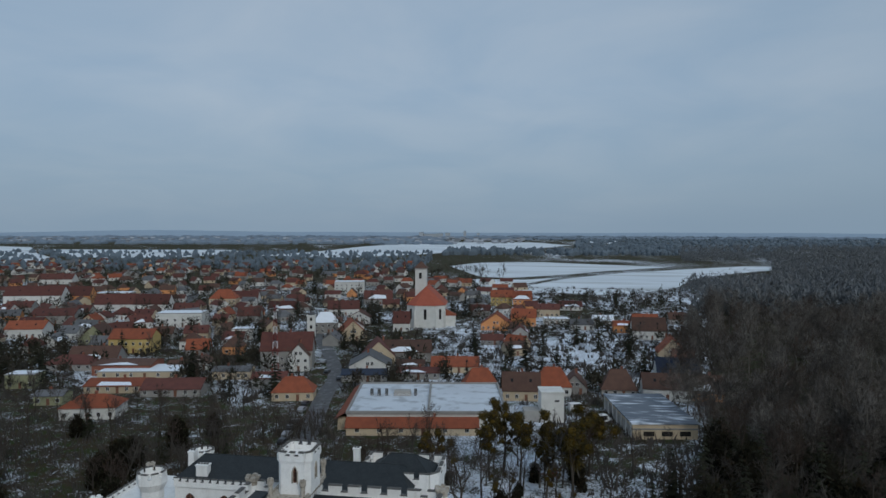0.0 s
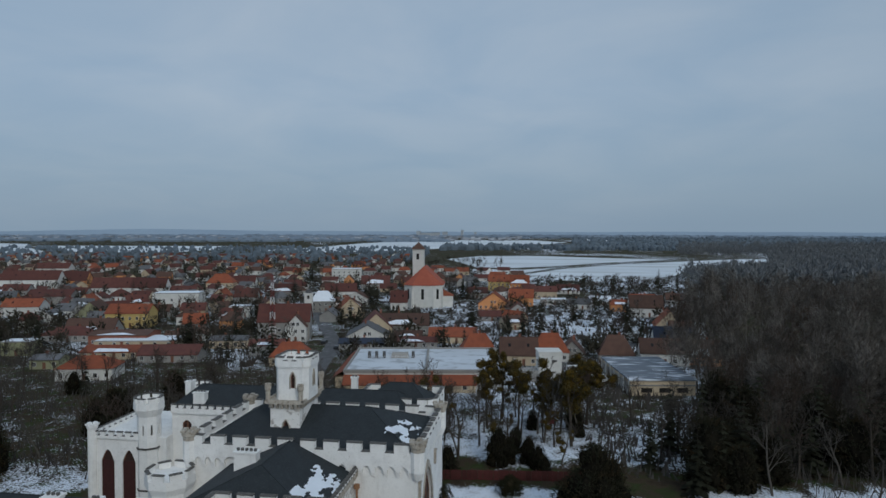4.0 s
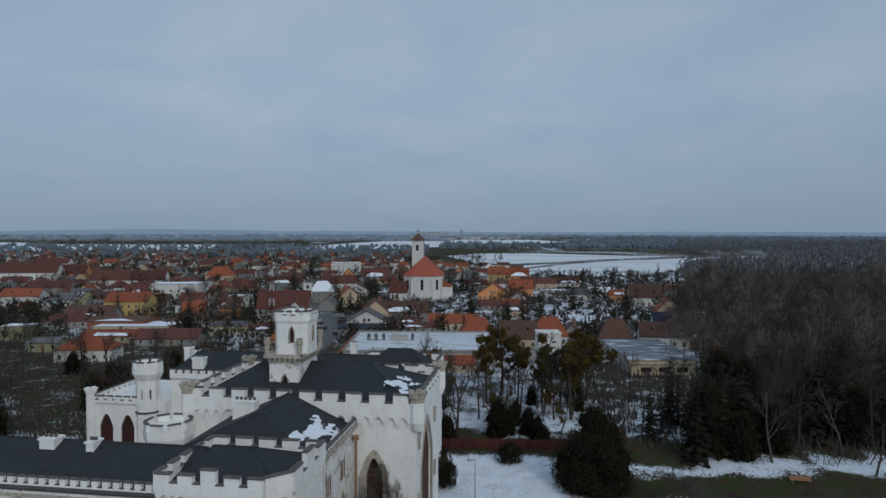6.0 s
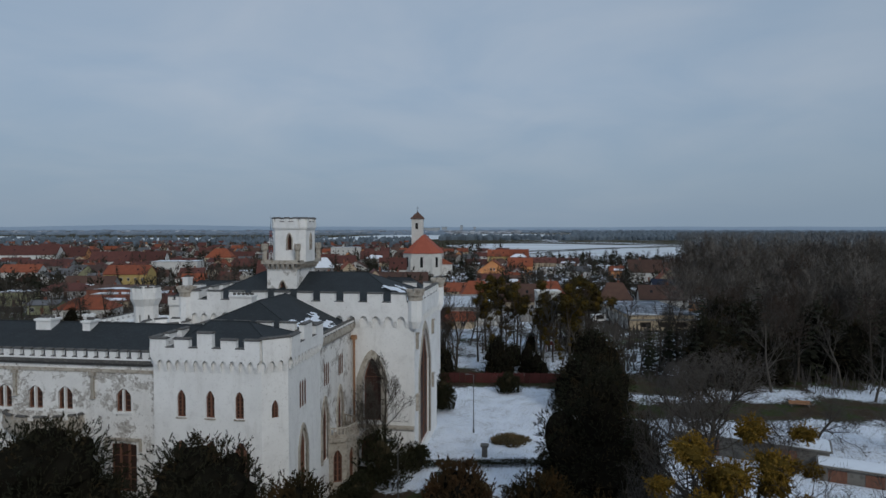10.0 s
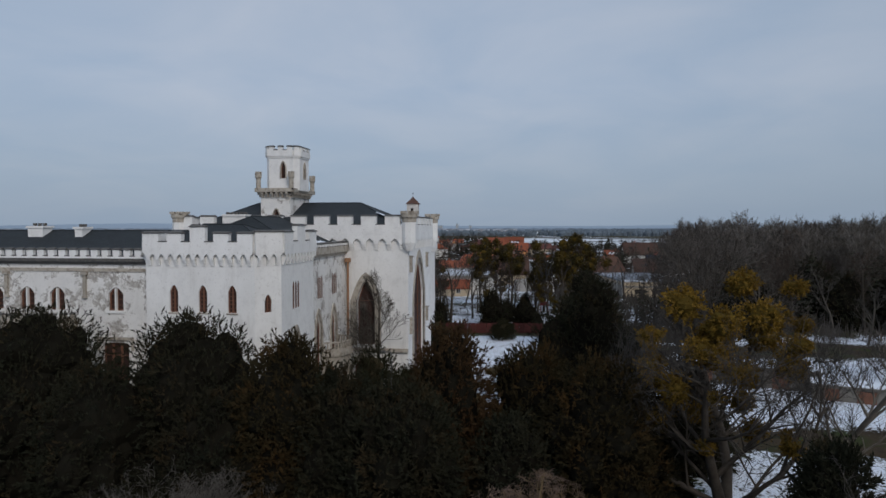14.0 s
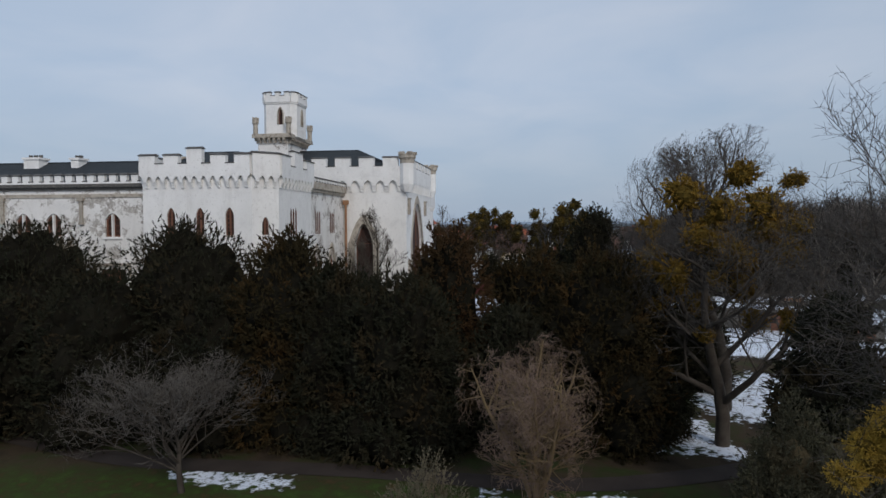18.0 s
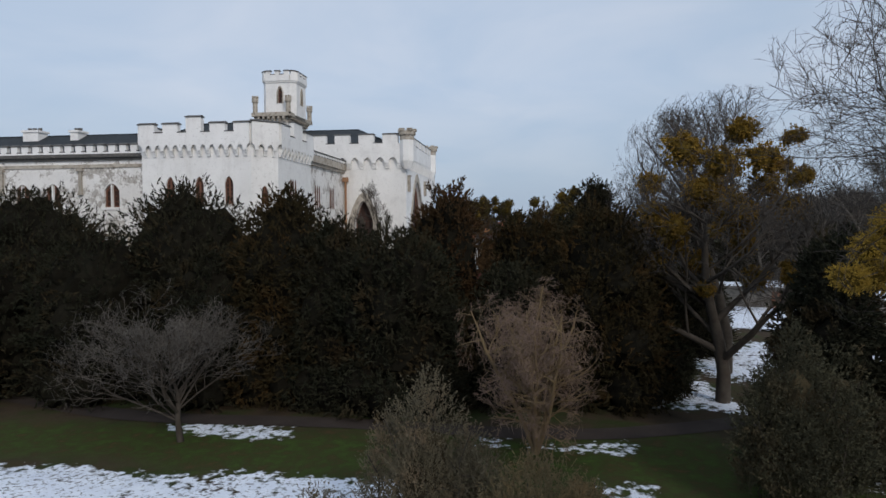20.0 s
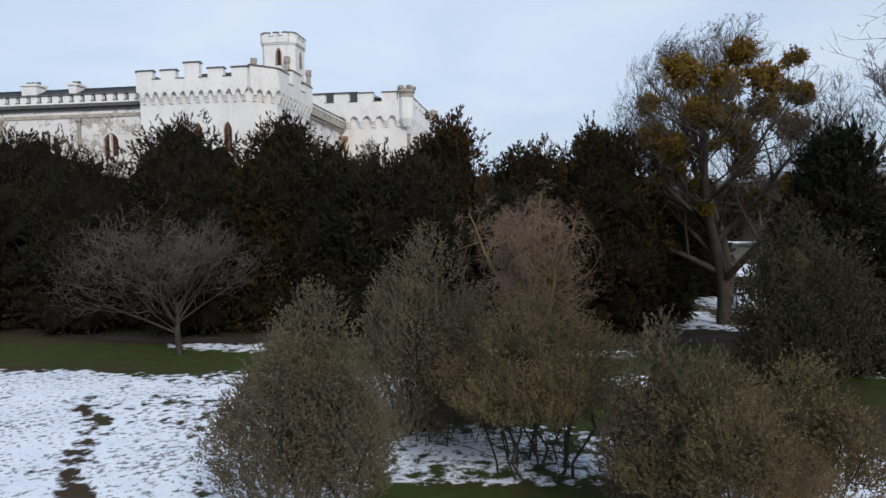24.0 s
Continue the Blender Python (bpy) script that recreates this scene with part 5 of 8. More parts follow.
def bush(place, seed, h, w, label, mat=LEAF, n=16000, leaf=(0.11, 0.05), open_base=0.25, name="bush", group="bushes in the park", stems=9):
    r, rng = random.Random(seed), np.random.default_rng(seed)
    b = thing(name, Matrix(), label, "bush", group)
    for k in range(stems):
        t = Geo()
        a_ = k * math.tau / stems * 2.4 + r.uniform(-0.3, 0.3)
        e = w * 0.36 * math.sqrt((k + 0.5) / stems)
        top = h * r.uniform(0.62, 0.85)
        pts = []
        for j in range(6):
            u = j / 5
            reach = e * (0.62 + 0.55 * u)
            pts.append((math.cos(a_) * reach + r.gauss(0, 0.035) * w * (j > 0), math.sin(a_) * reach + r.gauss(0, 0.035) * w * (j > 0), -0.2 + (top + 0.2) * u))
        thick = w / 3 * r.uniform(0.016, 0.030)
        t.tube(pts, [thick * (1 - 0.13 * j) for j in range(6)], 5)
        for j in range(14):
            u = r.uniform(0.08, 0.9) * 5
            p = Vector(pts[int(u)]).lerp(Vector(pts[int(u) + 1]), u - int(u))
            q = p + Vector((r.gauss(0, 1), r.gauss(0, 1), r.uniform(0.1, 1.2))) * w * 0.08
            t.tube([tuple(p), tuple(q)], [0.014, 0.005], 3)
            t.tube([tuple(p.lerp(q, 0.6)), tuple(q + Vector((r.gauss(0, 1), r.gauss(0, 1), r.uniform(-0.2, 0.8))) * w * 0.05)], [0.008, 0.004], 3)
        part("stem", t, BARK, b)
    m = n // 12
    f = rng.random(m) ** 0.9
    th = rng.uniform(0, math.tau, m)
    # one dome in the middle and lower ones round it
    dome = rng.integers(0, 6, m)
    da = np.arange(6) * 1.257 + seed + rng.uniform(-0.3, 0.3, 6)
    dr = np.where(np.arange(6) == 0, 0.0, w * rng.uniform(0.22, 0.31, 6))
    dh = np.where(np.arange(6) == 0, 1.0, rng.uniform(0.52, 0.86, 6))
    dw = np.where(np.arange(6) == 0, 0.66, rng.uniform(0.42, 0.56, 6))
    edge = np.sqrt(np.maximum(0, 1 - f ** 2.2)) * (0.72 + 0.28 * np.minimum(1, f * 2.5))
    lumpy = 1 + 0.16 * np.sin(th * 3 + seed + f * 4) + 0.13 * np.sin(th * 7 + f * 9 + seed * 2) + 0.08 * np.sin(th * 13 - f * 17)
    rad = w / 2 * dw[dome] * edge * lumpy * rng.random(m) ** 0.30
    tip = h * dh[dome] * (1 + 0.06 * np.sin(th * 5 + seed))
    p = np.stack([np.cos(th) * rad + np.cos(da[dome]) * dr[dome], np.sin(th) * rad + np.sin(da[dome]) * dr[dome], h * open_base * 0.9 + (tip * 0.94 - h * open_base * 0.9) * f], 1)
    out = np.stack([np.cos(th), np.sin(th), np.zeros(m)], 1) * (rad / (w / 2) / dw[dome])[:, None]
    way = out * 0.9 + rng.normal(size=(m, 3)) * 0.35 + np.array([0, 0, 0.85])
    part("foliage", plumes(rng, p, way, 12, 0.42 * w / 4.5, leaf[0], leaf[1]), mat, b)
    # the added closed core behind the leaves, coloured as if in shade
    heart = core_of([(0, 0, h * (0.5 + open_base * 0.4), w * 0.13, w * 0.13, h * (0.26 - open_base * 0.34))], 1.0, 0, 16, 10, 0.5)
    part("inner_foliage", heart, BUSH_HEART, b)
    b.matrix_basis = place
    return b


YEW_BROWN = material("brownish_yew_needles", (0.036, 0.026, 0.012), 0.95, (0.023, 0.021, 0.011), 0.3, color3=(0.085, 0.046, 0.016), scale3=0.5, amount3=0.6, island=0.16, spec=0.06)

# yews between the lawn and the castle
yew(spot(-31.0, 50.8, 1, 0.4), 11, 15.1, 14.6, "broad dark green yew with a ragged top")
yew(spot(-38.0, 50.5, 1, 2.9), 22, 14.4, 11.0, "broad dark green yew")
yew(spot(-29.5, 43.2, 1, 1.4), 12, 10.6, 10.0, "lower dark green yew beside the lawn", n=1700)
yew(spot(-21.6, 42.8, 1, 0.9), 28, 12.2, 9.4, "low dark yew before two taller ones", n=1700)
yew(spot(-17.1, 47.0, 1, 2.2), 13, 14.9, 12.8, "dark green yew before the castle's corner")
yew(spot(-13.8, 41.4, 1, 1.2), 29, 10.4, 8.0, "low dark yew beside the path", n=1700)
yew(spot(-9.0, 41.8, 1, 0.0), 14, 14.2, 8.2, "dark yew with brown shoots on its top", YEW_BROWN)
yew(spot(-1.8, 39.3, 1, 1.0), 15, 11.8, 9.0, "low dense dark yew")
yew(spot(-5.6, 40.6, 1, 0.5), 26, 12.0, 7.4, "low dark yew between taller ones")
yew(spot(1.4, 43.4, 1, 2.0), 16, 14.5, 7.8, "narrow yew with rusty brown top", YEW_RED, spire=0.85)
yew(spot(7.2, 45.5, 1, 2.6), 17, 12.7, 8.0, "dark yew with brownish shoots", YEW_BROWN)
yew(spot(10.8, 40.2, 1, 0.8), 18, 13.1, 8.8, "dark ragged yew beside the path", YEW_BROWN)
yew(spot(5.2, 40.0, 1, 2.1), 30, 9.4, 6.6, "low dark yew behind the shrub-like tree", n=1700)
yew(spot(14.0, 41.8, 1, 1.8), 19, 9.0, 6.0, "low dark yew near the garden wall")
yew(spot(15.7, 63.0, 1, 0.2), 20, 15.2, 13.4, "large dark conifer in the garden", spire=0.55, group="garden evergreens")
yew(spot(23.5, 101.0, 1, 0.9), 21, 13.6, 12.0, "large dark conifer on the snowy garden", spire=0.55, group="garden evergreens")
yew(spot(21.6, 53.0, 1, 1.1), 23, 8.2, 6.0, "dark evergreen behind the old tree", group="garden evergreens", n=1700)
yew(spot(18.4, 28.8, 1, 2.1), 24, 11.4, 5.6, "dark evergreen at the lawn's far edge", group="garden evergreens", spire=0.8)

# single trees near the lawn
t_ = leafless(31, "wide leafless tree with a low spreading crown on the lawn", BARK, GREY_TWIG, height=9.0, spread=6.6, trunk=0.50, r0=0.19, kids=(22, 10, 6, 3), levels=4, start=0.30, up=0.20, twig=0.016, outline=(4.3, 4.0, 4.2, 0.4))
t_.matrix_basis = Matrix.LocRotScale(spot(-12.6, 33.0).translation, Euler((0, 0, 0.6)), (1.20, 1.20, 1.0))
t_ = leafless(32, "dense leafless shrub-like tree with pinkish twigs", STRAW_BARK, PINK_TWIG, height=9.6, spread=2.9, trunk=0.5, r0=0.12, kids=(10, 8, 5, 3), levels=4, start=0.2, up=0.12, stems=9, twig=0.0125, droop=0.6, outline=(2.9, 4.7, 3.3, 0.45))
t_.matrix_basis = Matrix.LocRotScale(spot(5.2, 30.6).translation, None, (0.98, 0.98, 1.0))
old = leafless(33, "old leafless tree full of yellow mistletoe clumps", BARK, TWIG, height=18.5, spread=8.5, trunk=0.50, r0=0.36, kids=(16, 10, 7, 5), levels=4, start=0.20, up=0.14, droop=0.08, twig=0.010, outline=(5.8, 10.6, 6.6, 0.40))
CLUMPS = ((-2.4, 0.4, 15.4, 1.0), (-0.5, -1.0, 14.6, 0.95), (1.5, 0.8, 16.8, 0.8), (2.0, -0.4, 14.8, 0.9), (0.0, 1.2, 13.4, 1.0), (0.4, -1.2, 11.7, 0.9), (-4.4, 0.5, 11.5, 0.9), (-3.4, -0.8, 10.7, 0.9),
          (-2.9, 0.8, 9.7, 0.75), (-4.5, 0.2, 13.4, 0.65), (2.7, 0.6, 13.4, 0.85), (3.4, -0.8, 12.0, 0.85), (2.2, 0.4, 7.6, 0.7), (-1.4, 0.7, 8.7, 0.7), (-2.2, -1.0, 13.0, 0.75), (-3.7, 0.5, 8.7, 0.6),
          (0.8, -0.5, 9.8, 0.75), (-0.9, -0.9, 12.6, 0.8), (1.6, 0.9, 10.8, 0.7))
mistletoe_on(old, 5, 10, 6.0, 14.5, 5.0, (0.3, 0.6), 330, 1.0, at=CLUMPS)
old.matrix_basis = spot(18.0, 39.3, 1.0, YAW)
t_ = leafless(36, "tall leafless tree with a round crown of fine twigs", BARK, TWIG, height=22.5, spread=9.5, trunk=0.6, r0=0.34, kids=(18, 11, 8, 5), levels=4, start=0.34, up=0.22, droop=0.02, twig=0.012, outline=(6.2, 13.6, 6.9, 0.30))
t_.matrix_basis = spot(21.4, 46.5, 1.0, 0.8)
t_ = leafless(35, "slender pale leafless tree with a few mistletoe clumps", PALE_BARK, TWIG, height=17.8, spread=5.0, trunk=0.7, r0=0.20, kids=(13, 8, 7, 5), levels=4, start=0.3, up=0.3, twig=0.011)
mistletoe_on(t_, 8, 0, 5.0, 15.0, 4.0, (0.3, 0.5), 330, 1.0, at=((-1.0, 0.3, 16.4, 0.6), (-1.9, -0.2, 14.5, 0.45), (-0.4, 0.2, 14.0, 0.55)))
t_.matrix_basis = spot(23.8, 40.2, 1.0, YAW)
side_tree = leafless(34, "leafless tree with golden mistletoe at the lawn's edge", BARK, TWIG, height=18, spread=8.8, trunk=0.72, r0=0.26, kids=(16, 13, 8, 5, 3), levels=5, start=0.70, up=0.18, droop=0.10, twig=0.0055, outline=(7.0, 12.0, 6.2, 0.30))
NEAR_CLUMPS = ((-4.45, -1.0, 10.75, 0.22), (-4.15, -1.2, 11.05, 0.28), (-3.75, -0.9, 10.8, 0.30), (-4.75, -1.1, 10.35, 0.20), (-4.15, -0.7, 10.35, 0.22), (-3.65, -1.1, 11.4, 0.28), (-3.35, -1.0, 10.6, 0.30),
               (-3.65, -1.0, 12.9, 0.20), (-3.40, -0.8, 13.4, 0.24), (-3.20, -1.1, 12.6, 0.22), (-2.90, -0.7, 11.8, 0.3))
mistletoe_on(side_tree, 6, 0, 12.0, 15.0, 2.6, (0.3, 0.5), 1100, 0.55, at=NEAR_CLUMPS, mat=GOLD_MISTLE)
side_tree.matrix_basis = spot(10.7, 9.4, 1.0, YAW)

# bushes in front
bush(spot(-2.1, 13.6), 41, 5.3, 4.1, "olive-brown evergreen bush with many thin stems", n=120000, leaf=(0.066, 0.030), open_base=0.17)
bush(spot(0.2, 19.8), 42, 6.4, 5.0, "tall dark olive bush with a pointed top", n=110000, leaf=(0.080, 0.036), open_base=0.05)
bush(spot(3.1, 16.9), 43, 4.75, 5.3, "brownish bush with bare crooked stems below", LEAF_BROWN, n=90000, leaf=(0.078, 0.031), open_base=0.44, stems=17)
bush(spot(5.4, 13.6), 44, 4.7, 2.9, "olive bush beside the others", n=46000, leaf=(0.075, 0.036), open_base=0.12)
bush(spot(6.3, 12.8), 45, 3.8, 4.0, "low brownish bush with thin stems", LEAF_BROWN, n=90000, leaf=(0.066, 0.028), open_base=0.34, stems=15)
bush(spot(8.6, 13.8), 48, 3.7, 3.4, "brownish olive bush among the others", LEAF_BROWN, n=44000, leaf=(0.075, 0.034), open_base=0.2)
bush(spot(14.2, 24.4), 46, 7.0, 5.2, "tall olive evergreen bush beside the path", DARK_OLIVE, n=64000, leaf=(0.12, 0.055), open_base=0.10)
bush(spot(17.0, 26.4), 49, 6.0, 4.6, "dark olive bush behind a taller one", DARK_OLIVE, n=26000, leaf=(0.16, 0.075), open_base=0.1)
for r, a, h, w, seed in ((20.6, 27.5, 4.2, 5.0, 101), (24.5, 31.0, 4.4, 5.6, 102)):
    bush(spot(r, a), seed, h, w, "dark olive evergreen bush at the edge of the woods", DARK_OLIVE, n=12000, leaf=(0.22, 0.10), open_base=0.06, stems=6)
t_ = leafless(47, "low bare shrub with straw-yellow twigs", STRAW_BARK, STRAW_BARK, height=2.7, spread=1.5, trunk=0.5, r0=0.025, kids=(10, 7, 5), levels=3, start=0.15, up=0.15, stems=9, twig=0.005, droop=0.3)
t_.name = "shrub"
t_["category"] = "bush"
t_.matrix_basis = spot(6.8, 10.9)
# ---- the woods and the park beyond ----
HOUSES = []  # (r, a, half size) kept clear of trees


def clear_of_houses(r, a, gap=2.0):
    return all(abs(r - hr) > hs + gap or abs(a - ha) > hs + gap for hr, ha, hs in HOUSES)


MID = [leafless(50 + k, "tall leafless grey-brown park tree", (BARK, GREY_TWIG, BARK)[k], (TWIG, TWIG, RED_TWIG)[k], "leafless park trees", height=(17, 20, 14)[k], spread=(7.5, 6.5, 6.0)[k],
                trunk=0.75, r0=0.30, kids=(8, 6, 4, 2), levels=4, start=0.28, up=0.3, twig=0.030, sides=(6, 4, 3, 3), light=True) for k in range(3)]
FAR = [leafless(60 + k, ("leafless grey-brown woodland tree", "leafless pale-barked woodland tree", "leafless reddish woodland tree")[k % 3], (BARK, PALE_BARK, BARK)[k % 3], (TWIG, GREY_TWIG, RED_TWIG)[k % 3],
                "leafless woodland trees", height=(20, 24, 17)[k % 3], spread=(8.5, 8.0, 8.0)[k % 3], trunk=0.8, r0=0.26, kids=(10, 7, 6), levels=3, start=0.34, up=0.14, twig=0.060, sides=(5, 3, 3, 3), light=True) for k in range(3)]
FIRS = [fir(13, 7.4, 71), fir(10, 6.0, 72)]
placed = {}


def put(proto, r, a, scale=1.0, turn=0.0):
    """The first use moves the pattern itself; later ones copy it."""
    m = spot(r, a, scale, turn)
    if proto in placed:
        return copy_thing(proto, m)
    placed[proto] = True
    proto.matrix_basis = m
    return proto


def joined(name, protos, rows, label):
    """Many far trees as one mesh: rows of pattern, r, a, scale, turn."""
    verts, tris, slots, mats, n = [], [], [], [], 0
    base = {}
    for k, proto in enumerate(protos):
        geos = []
        for ob in proto.children:
            me = ob.data
            me.calc_loop_triangles()
            v = np.empty(len(me.vertices) * 3)
            me.vertices.foreach_get("co", v)
            t = np.empty(len(me.loop_triangles) * 3, int)
            me.loop_triangles.foreach_get("vertices", t)
            geos.append((v.reshape(-1, 3), t.reshape(-1, 3), len(mats)))
            mats.append(me.materials[0])
        base[k] = geos
    for k, r, a, scale, turn in rows:
        x, y = plan(r, a)
        c, s = math.cos(turn) * scale, math.sin(turn) * scale
        rot = np.array([[c, -s, 0], [s, c, 0], [0, 0, scale]])
        for v, t, m in base[k]:
            verts.append(v @ rot.T + (x, y, ground_height(x, y) - 0.1))
            tris.append(t + n)
            slots.append(np.full(len(t), m))
            n += len(v)
    v, t, s = np.concatenate(verts), np.concatenate(tris), np.concatenate(slots)
    me = bpy.data.meshes.new(name)
    me.vertices.add(len(v))
    me.vertices.foreach_set("co", v.ravel())
    me.loops.add(t.size)
    me.loops.foreach_set("vertex_index", t.ravel().astype(np.int32))
    me.polygons.add(len(t))
    me.polygons.foreach_set("loop_start", np.arange(0, t.size, 3, dtype=np.int32))
    for m in mats:
        me.materials.append(m)
    me.polygons.foreach_set("material_index", s.astype(np.int32))
    me.update(calc_edges=True)
    return tagged(new(name, me), label, "woods", kind="stuff")


def tufts(name, rows, mat, label, blades=60, length=0.28, width=0.05, category="trees"):
    """Many far crowns as one mesh: rows of r, a, height, radius; fine pointed blades spread through each crown, rising outwards."""
    rng = np.random.default_rng(len(rows))
    base = []
    for r, a, h, w in rows:
        x, y = plan(r, a)
        base.append((x, y, ground_height(x, y), h, w))
    b = np.repeat(np.array(base), blades, 0)
    m = len(b)
    d = rng.normal(size=(m, 3))
    d /= np.linalg.norm(d, axis=1)[:, None]
    d *= (rng.random(m) ** 0.45)[:, None]
    c = np.stack([b[:, 0] + d[:, 0] * b[:, 4], b[:, 1] + d[:, 1] * b[:, 4], b[:, 2] + b[:, 3] * (0.56 + 0.40 * d[:, 2])], 1)
    way = d * 0.7 + rng.normal(size=(m, 3)) * 0.35 + np.array([0, 0, 0.5])
    way /= np.linalg.norm(way, axis=1)[:, None]
    side = np.cross(way, rng.normal(size=(m, 3)))
    side /= np.linalg.norm(side, axis=1)[:, None] + 1e-9
    ln, wd = (b[:, 3] * length * rng.uniform(0.5, 1.2, m))[:, None], (b[:, 3] * width * rng.uniform(0.5, 1.2, m))[:, None]
    v = np.stack([c - way * ln * 0.5 + side * wd, c + way * ln * 0.5, c - way * ln * 0.5 - side * wd], 1).reshape(-1, 3)
    me = bpy.data.meshes.new(name)
    me.vertices.add(len(v))
    me.vertices.foreach_set("co", v.ravel())
    me.loops.add(len(v))
    me.loops.foreach_set("vertex_index", np.arange(len(v), dtype=np.int32))
    me.polygons.add(m)
    me.polygons.foreach_set("loop_start", np.arange(0, len(v), 3, dtype=np.int32))
    me.materials.append(mat)
    me.update(calc_edges=True)
    return tagged(new(name, me), label, category, kind="stuff")


rnd = random.Random(9)
# park trees between the garden and the hall, and along the garden's far side
for r, a, k, s in ((3.0, 128, 0, 1.0), (-1.5, 133, 2, 1.1), (8.0, 138, 0, 0.85), (13.5, 131, 2, 0.8), (22.0, 140, 1, 0.8), (26.5, 146, 0, 0.75), (32, 150, 2, 0.9),
                   (38, 143, 1, 0.8), (43, 128, 0, 0.85), (47, 121, 1, 0.8), (52, 124, 0, 0.9)):
    put(MID[k], r, a, s, rnd.uniform(0, 6))
for r, a, k, s in ((60, 118, 2, 1.0), (66, 120, 0, 0.95), (72, 117, 1, 0.85), (79, 119, 2, 1.0), (57, 112, 1, 0.85), (85, 112, 0, 0.9), (36, 158, 0, 0.8),
                   (44, 152, 2, 0.8), (12, 155, 0, 0.7), (3, 150, 1, 0.6), (-4, 158, 2, 0.7)):
    put(MID[k], r, a, s, rnd.uniform(0, 6))
m1 = copy_thing(MID[0], spot(17.5, 150, 0.95, 2.0))
mistletoe_on(m1, 15, 14, 8, 16, 5.0, (0.6, 1.2), mat=DARK_MISTLE)
m2 = copy_thing(MID[2], spot(27.5, 138, 1.15, 4.0))
mistletoe_on(m2, 16, 18, 6, 14, 5.0, (0.6, 1.2), mat=DARK_MISTLE)
for r, a, s in ((44, 112, 1.15), (50, 116, 1.0), (56, 121, 1.2), (63, 126, 1.2), (69, 122, 1.0), (74, 128, 1.25), (82, 123, 1.1), (90, 126, 1.2), (96, 118, 1.0), (40, 125, 0.9),
                (-2, 124, 0.6), (101, 132, 1.3), (47, 134, 1.1), (55, 138, 1.2), (68, 140, 1.3), (80, 138, 1.2)):
    put(FIRS[rnd.randrange(2)], r, a, s, rnd.uniform(0, 6))
for k in range(30):
    put(FIRS[k % 2], rnd.uniform(62, 150), rnd.uniform(128, 200), rnd.uniform(0.8, 1.4), rnd.uniform(0, 6))
for k in range(46):
    a = rnd.uniform(122, 185)
    put(MID[rnd.randrange(3)], a * rnd.uniform(0.36 if a < 165 else 0.45, 0.78), a, rnd.uniform(0.65, 1.0), rnd.uniform(0, 6))
# broad evergreens along the far side of the garden
broad = yew(spot(48, 117, 0.95, 0.3), 25, 13.5, 9.5, "broad dark evergreen in the park", n=420, group="broad park evergreens")
for k in range(20):
    a = rnd.uniform(112, 165)
    copy_thing(broad, spot(a * rnd.uniform(0.40, 0.75), a, rnd.uniform(0.6, 1.15), rnd.uniform(0, 6)))
for k in range(16):
    copy_thing(broad, spot(rnd.uniform(-130, -62), rnd.uniform(112, 185), rnd.uniform(0.45, 0.85), rnd.uniform(0, 6)))
for r, a, s in ((-3.0, 100, 0.42), (-4.5, 96, 0.36), (1.0, 121, 0.5), (11, 127, 0.6), (17, 128, 0.45)):
    copy_thing(broad, spot(r, a, s, rnd.uniform(0, 6)))
# left of the castle and behind it
for k in range(74):
    r, a = rnd.uniform(-135, -36), rnd.uniform(126, 188)
    if r < -78 and rnd.random() < 0.5:
        a = rnd.uniform(80, 150)
    put(MID[rnd.randrange(3)] if k % 3 else FIRS[k % 2], r, a, rnd.uniform(0.55, 0.9), rnd.uniform(0, 6))
for k in range(40):
    put(MID[rnd.randrange(3)], rnd.uniform(-40, 4), rnd.uniform(126, 176), rnd.uniform(0.5, 0.8), rnd.uniform(0, 6))
for k in range(3):
    a = rnd.uniform(85, 115)
    put(MID[rnd.randrange(3)], a * rnd.uniform(0.64, 0.8), a, rnd.uniform(0.7, 1.05), rnd.uniform(0, 6))
# bare trees round the playground, some with mistletoe
for k in range(16):
    tree = copy_thing(MID[rnd.randrange(3)], spot(rnd.uniform(-3, 36), rnd.uniform(124, 164), rnd.uniform(0.55, 0.8), rnd.uniform(0, 6)))
    if k % 3 == 0:
        mistletoe_on(tree, 200 + k, 9, 6, 15, 5.0, (0.5, 1.0), 90, mat=DARK_MISTLE)
for r, a, k, s in ((10.5, 150, 0, 0.95), (21.5, 146, 1, 0.80), (25.0, 150, 0, 1.0), (31.0, 147, 1, 0.85), (34.0, 153, 2, 1.1), (14.5, 158, 2, 1.1), (-2.0, 146, 0, 0.85)):
    tree = copy_thing(MID[k], spot(r, a, s, rnd.uniform(0, 6)))
    mistletoe_on(tree, 300 + int(r * 3), 22, 7, 19, 6.0, (0.55, 1.15), 100, 1.8, mat=DARK_MISTLE)
for k in range(9):
    copy_thing(broad, spot(rnd.uniform(-2, 34), rnd.uniform(121, 150), rnd.uniform(0.25, 0.5), rnd.uniform(0, 6)))
# a thick belt of trees behind the castle
for k in range(40):
    r = rnd.uniform(-150, -30)
    put(MID[rnd.randrange(3)], r, rnd.uniform(150, 205), rnd.uniform(0.5, 0.75), rnd.uniform(0, 6))
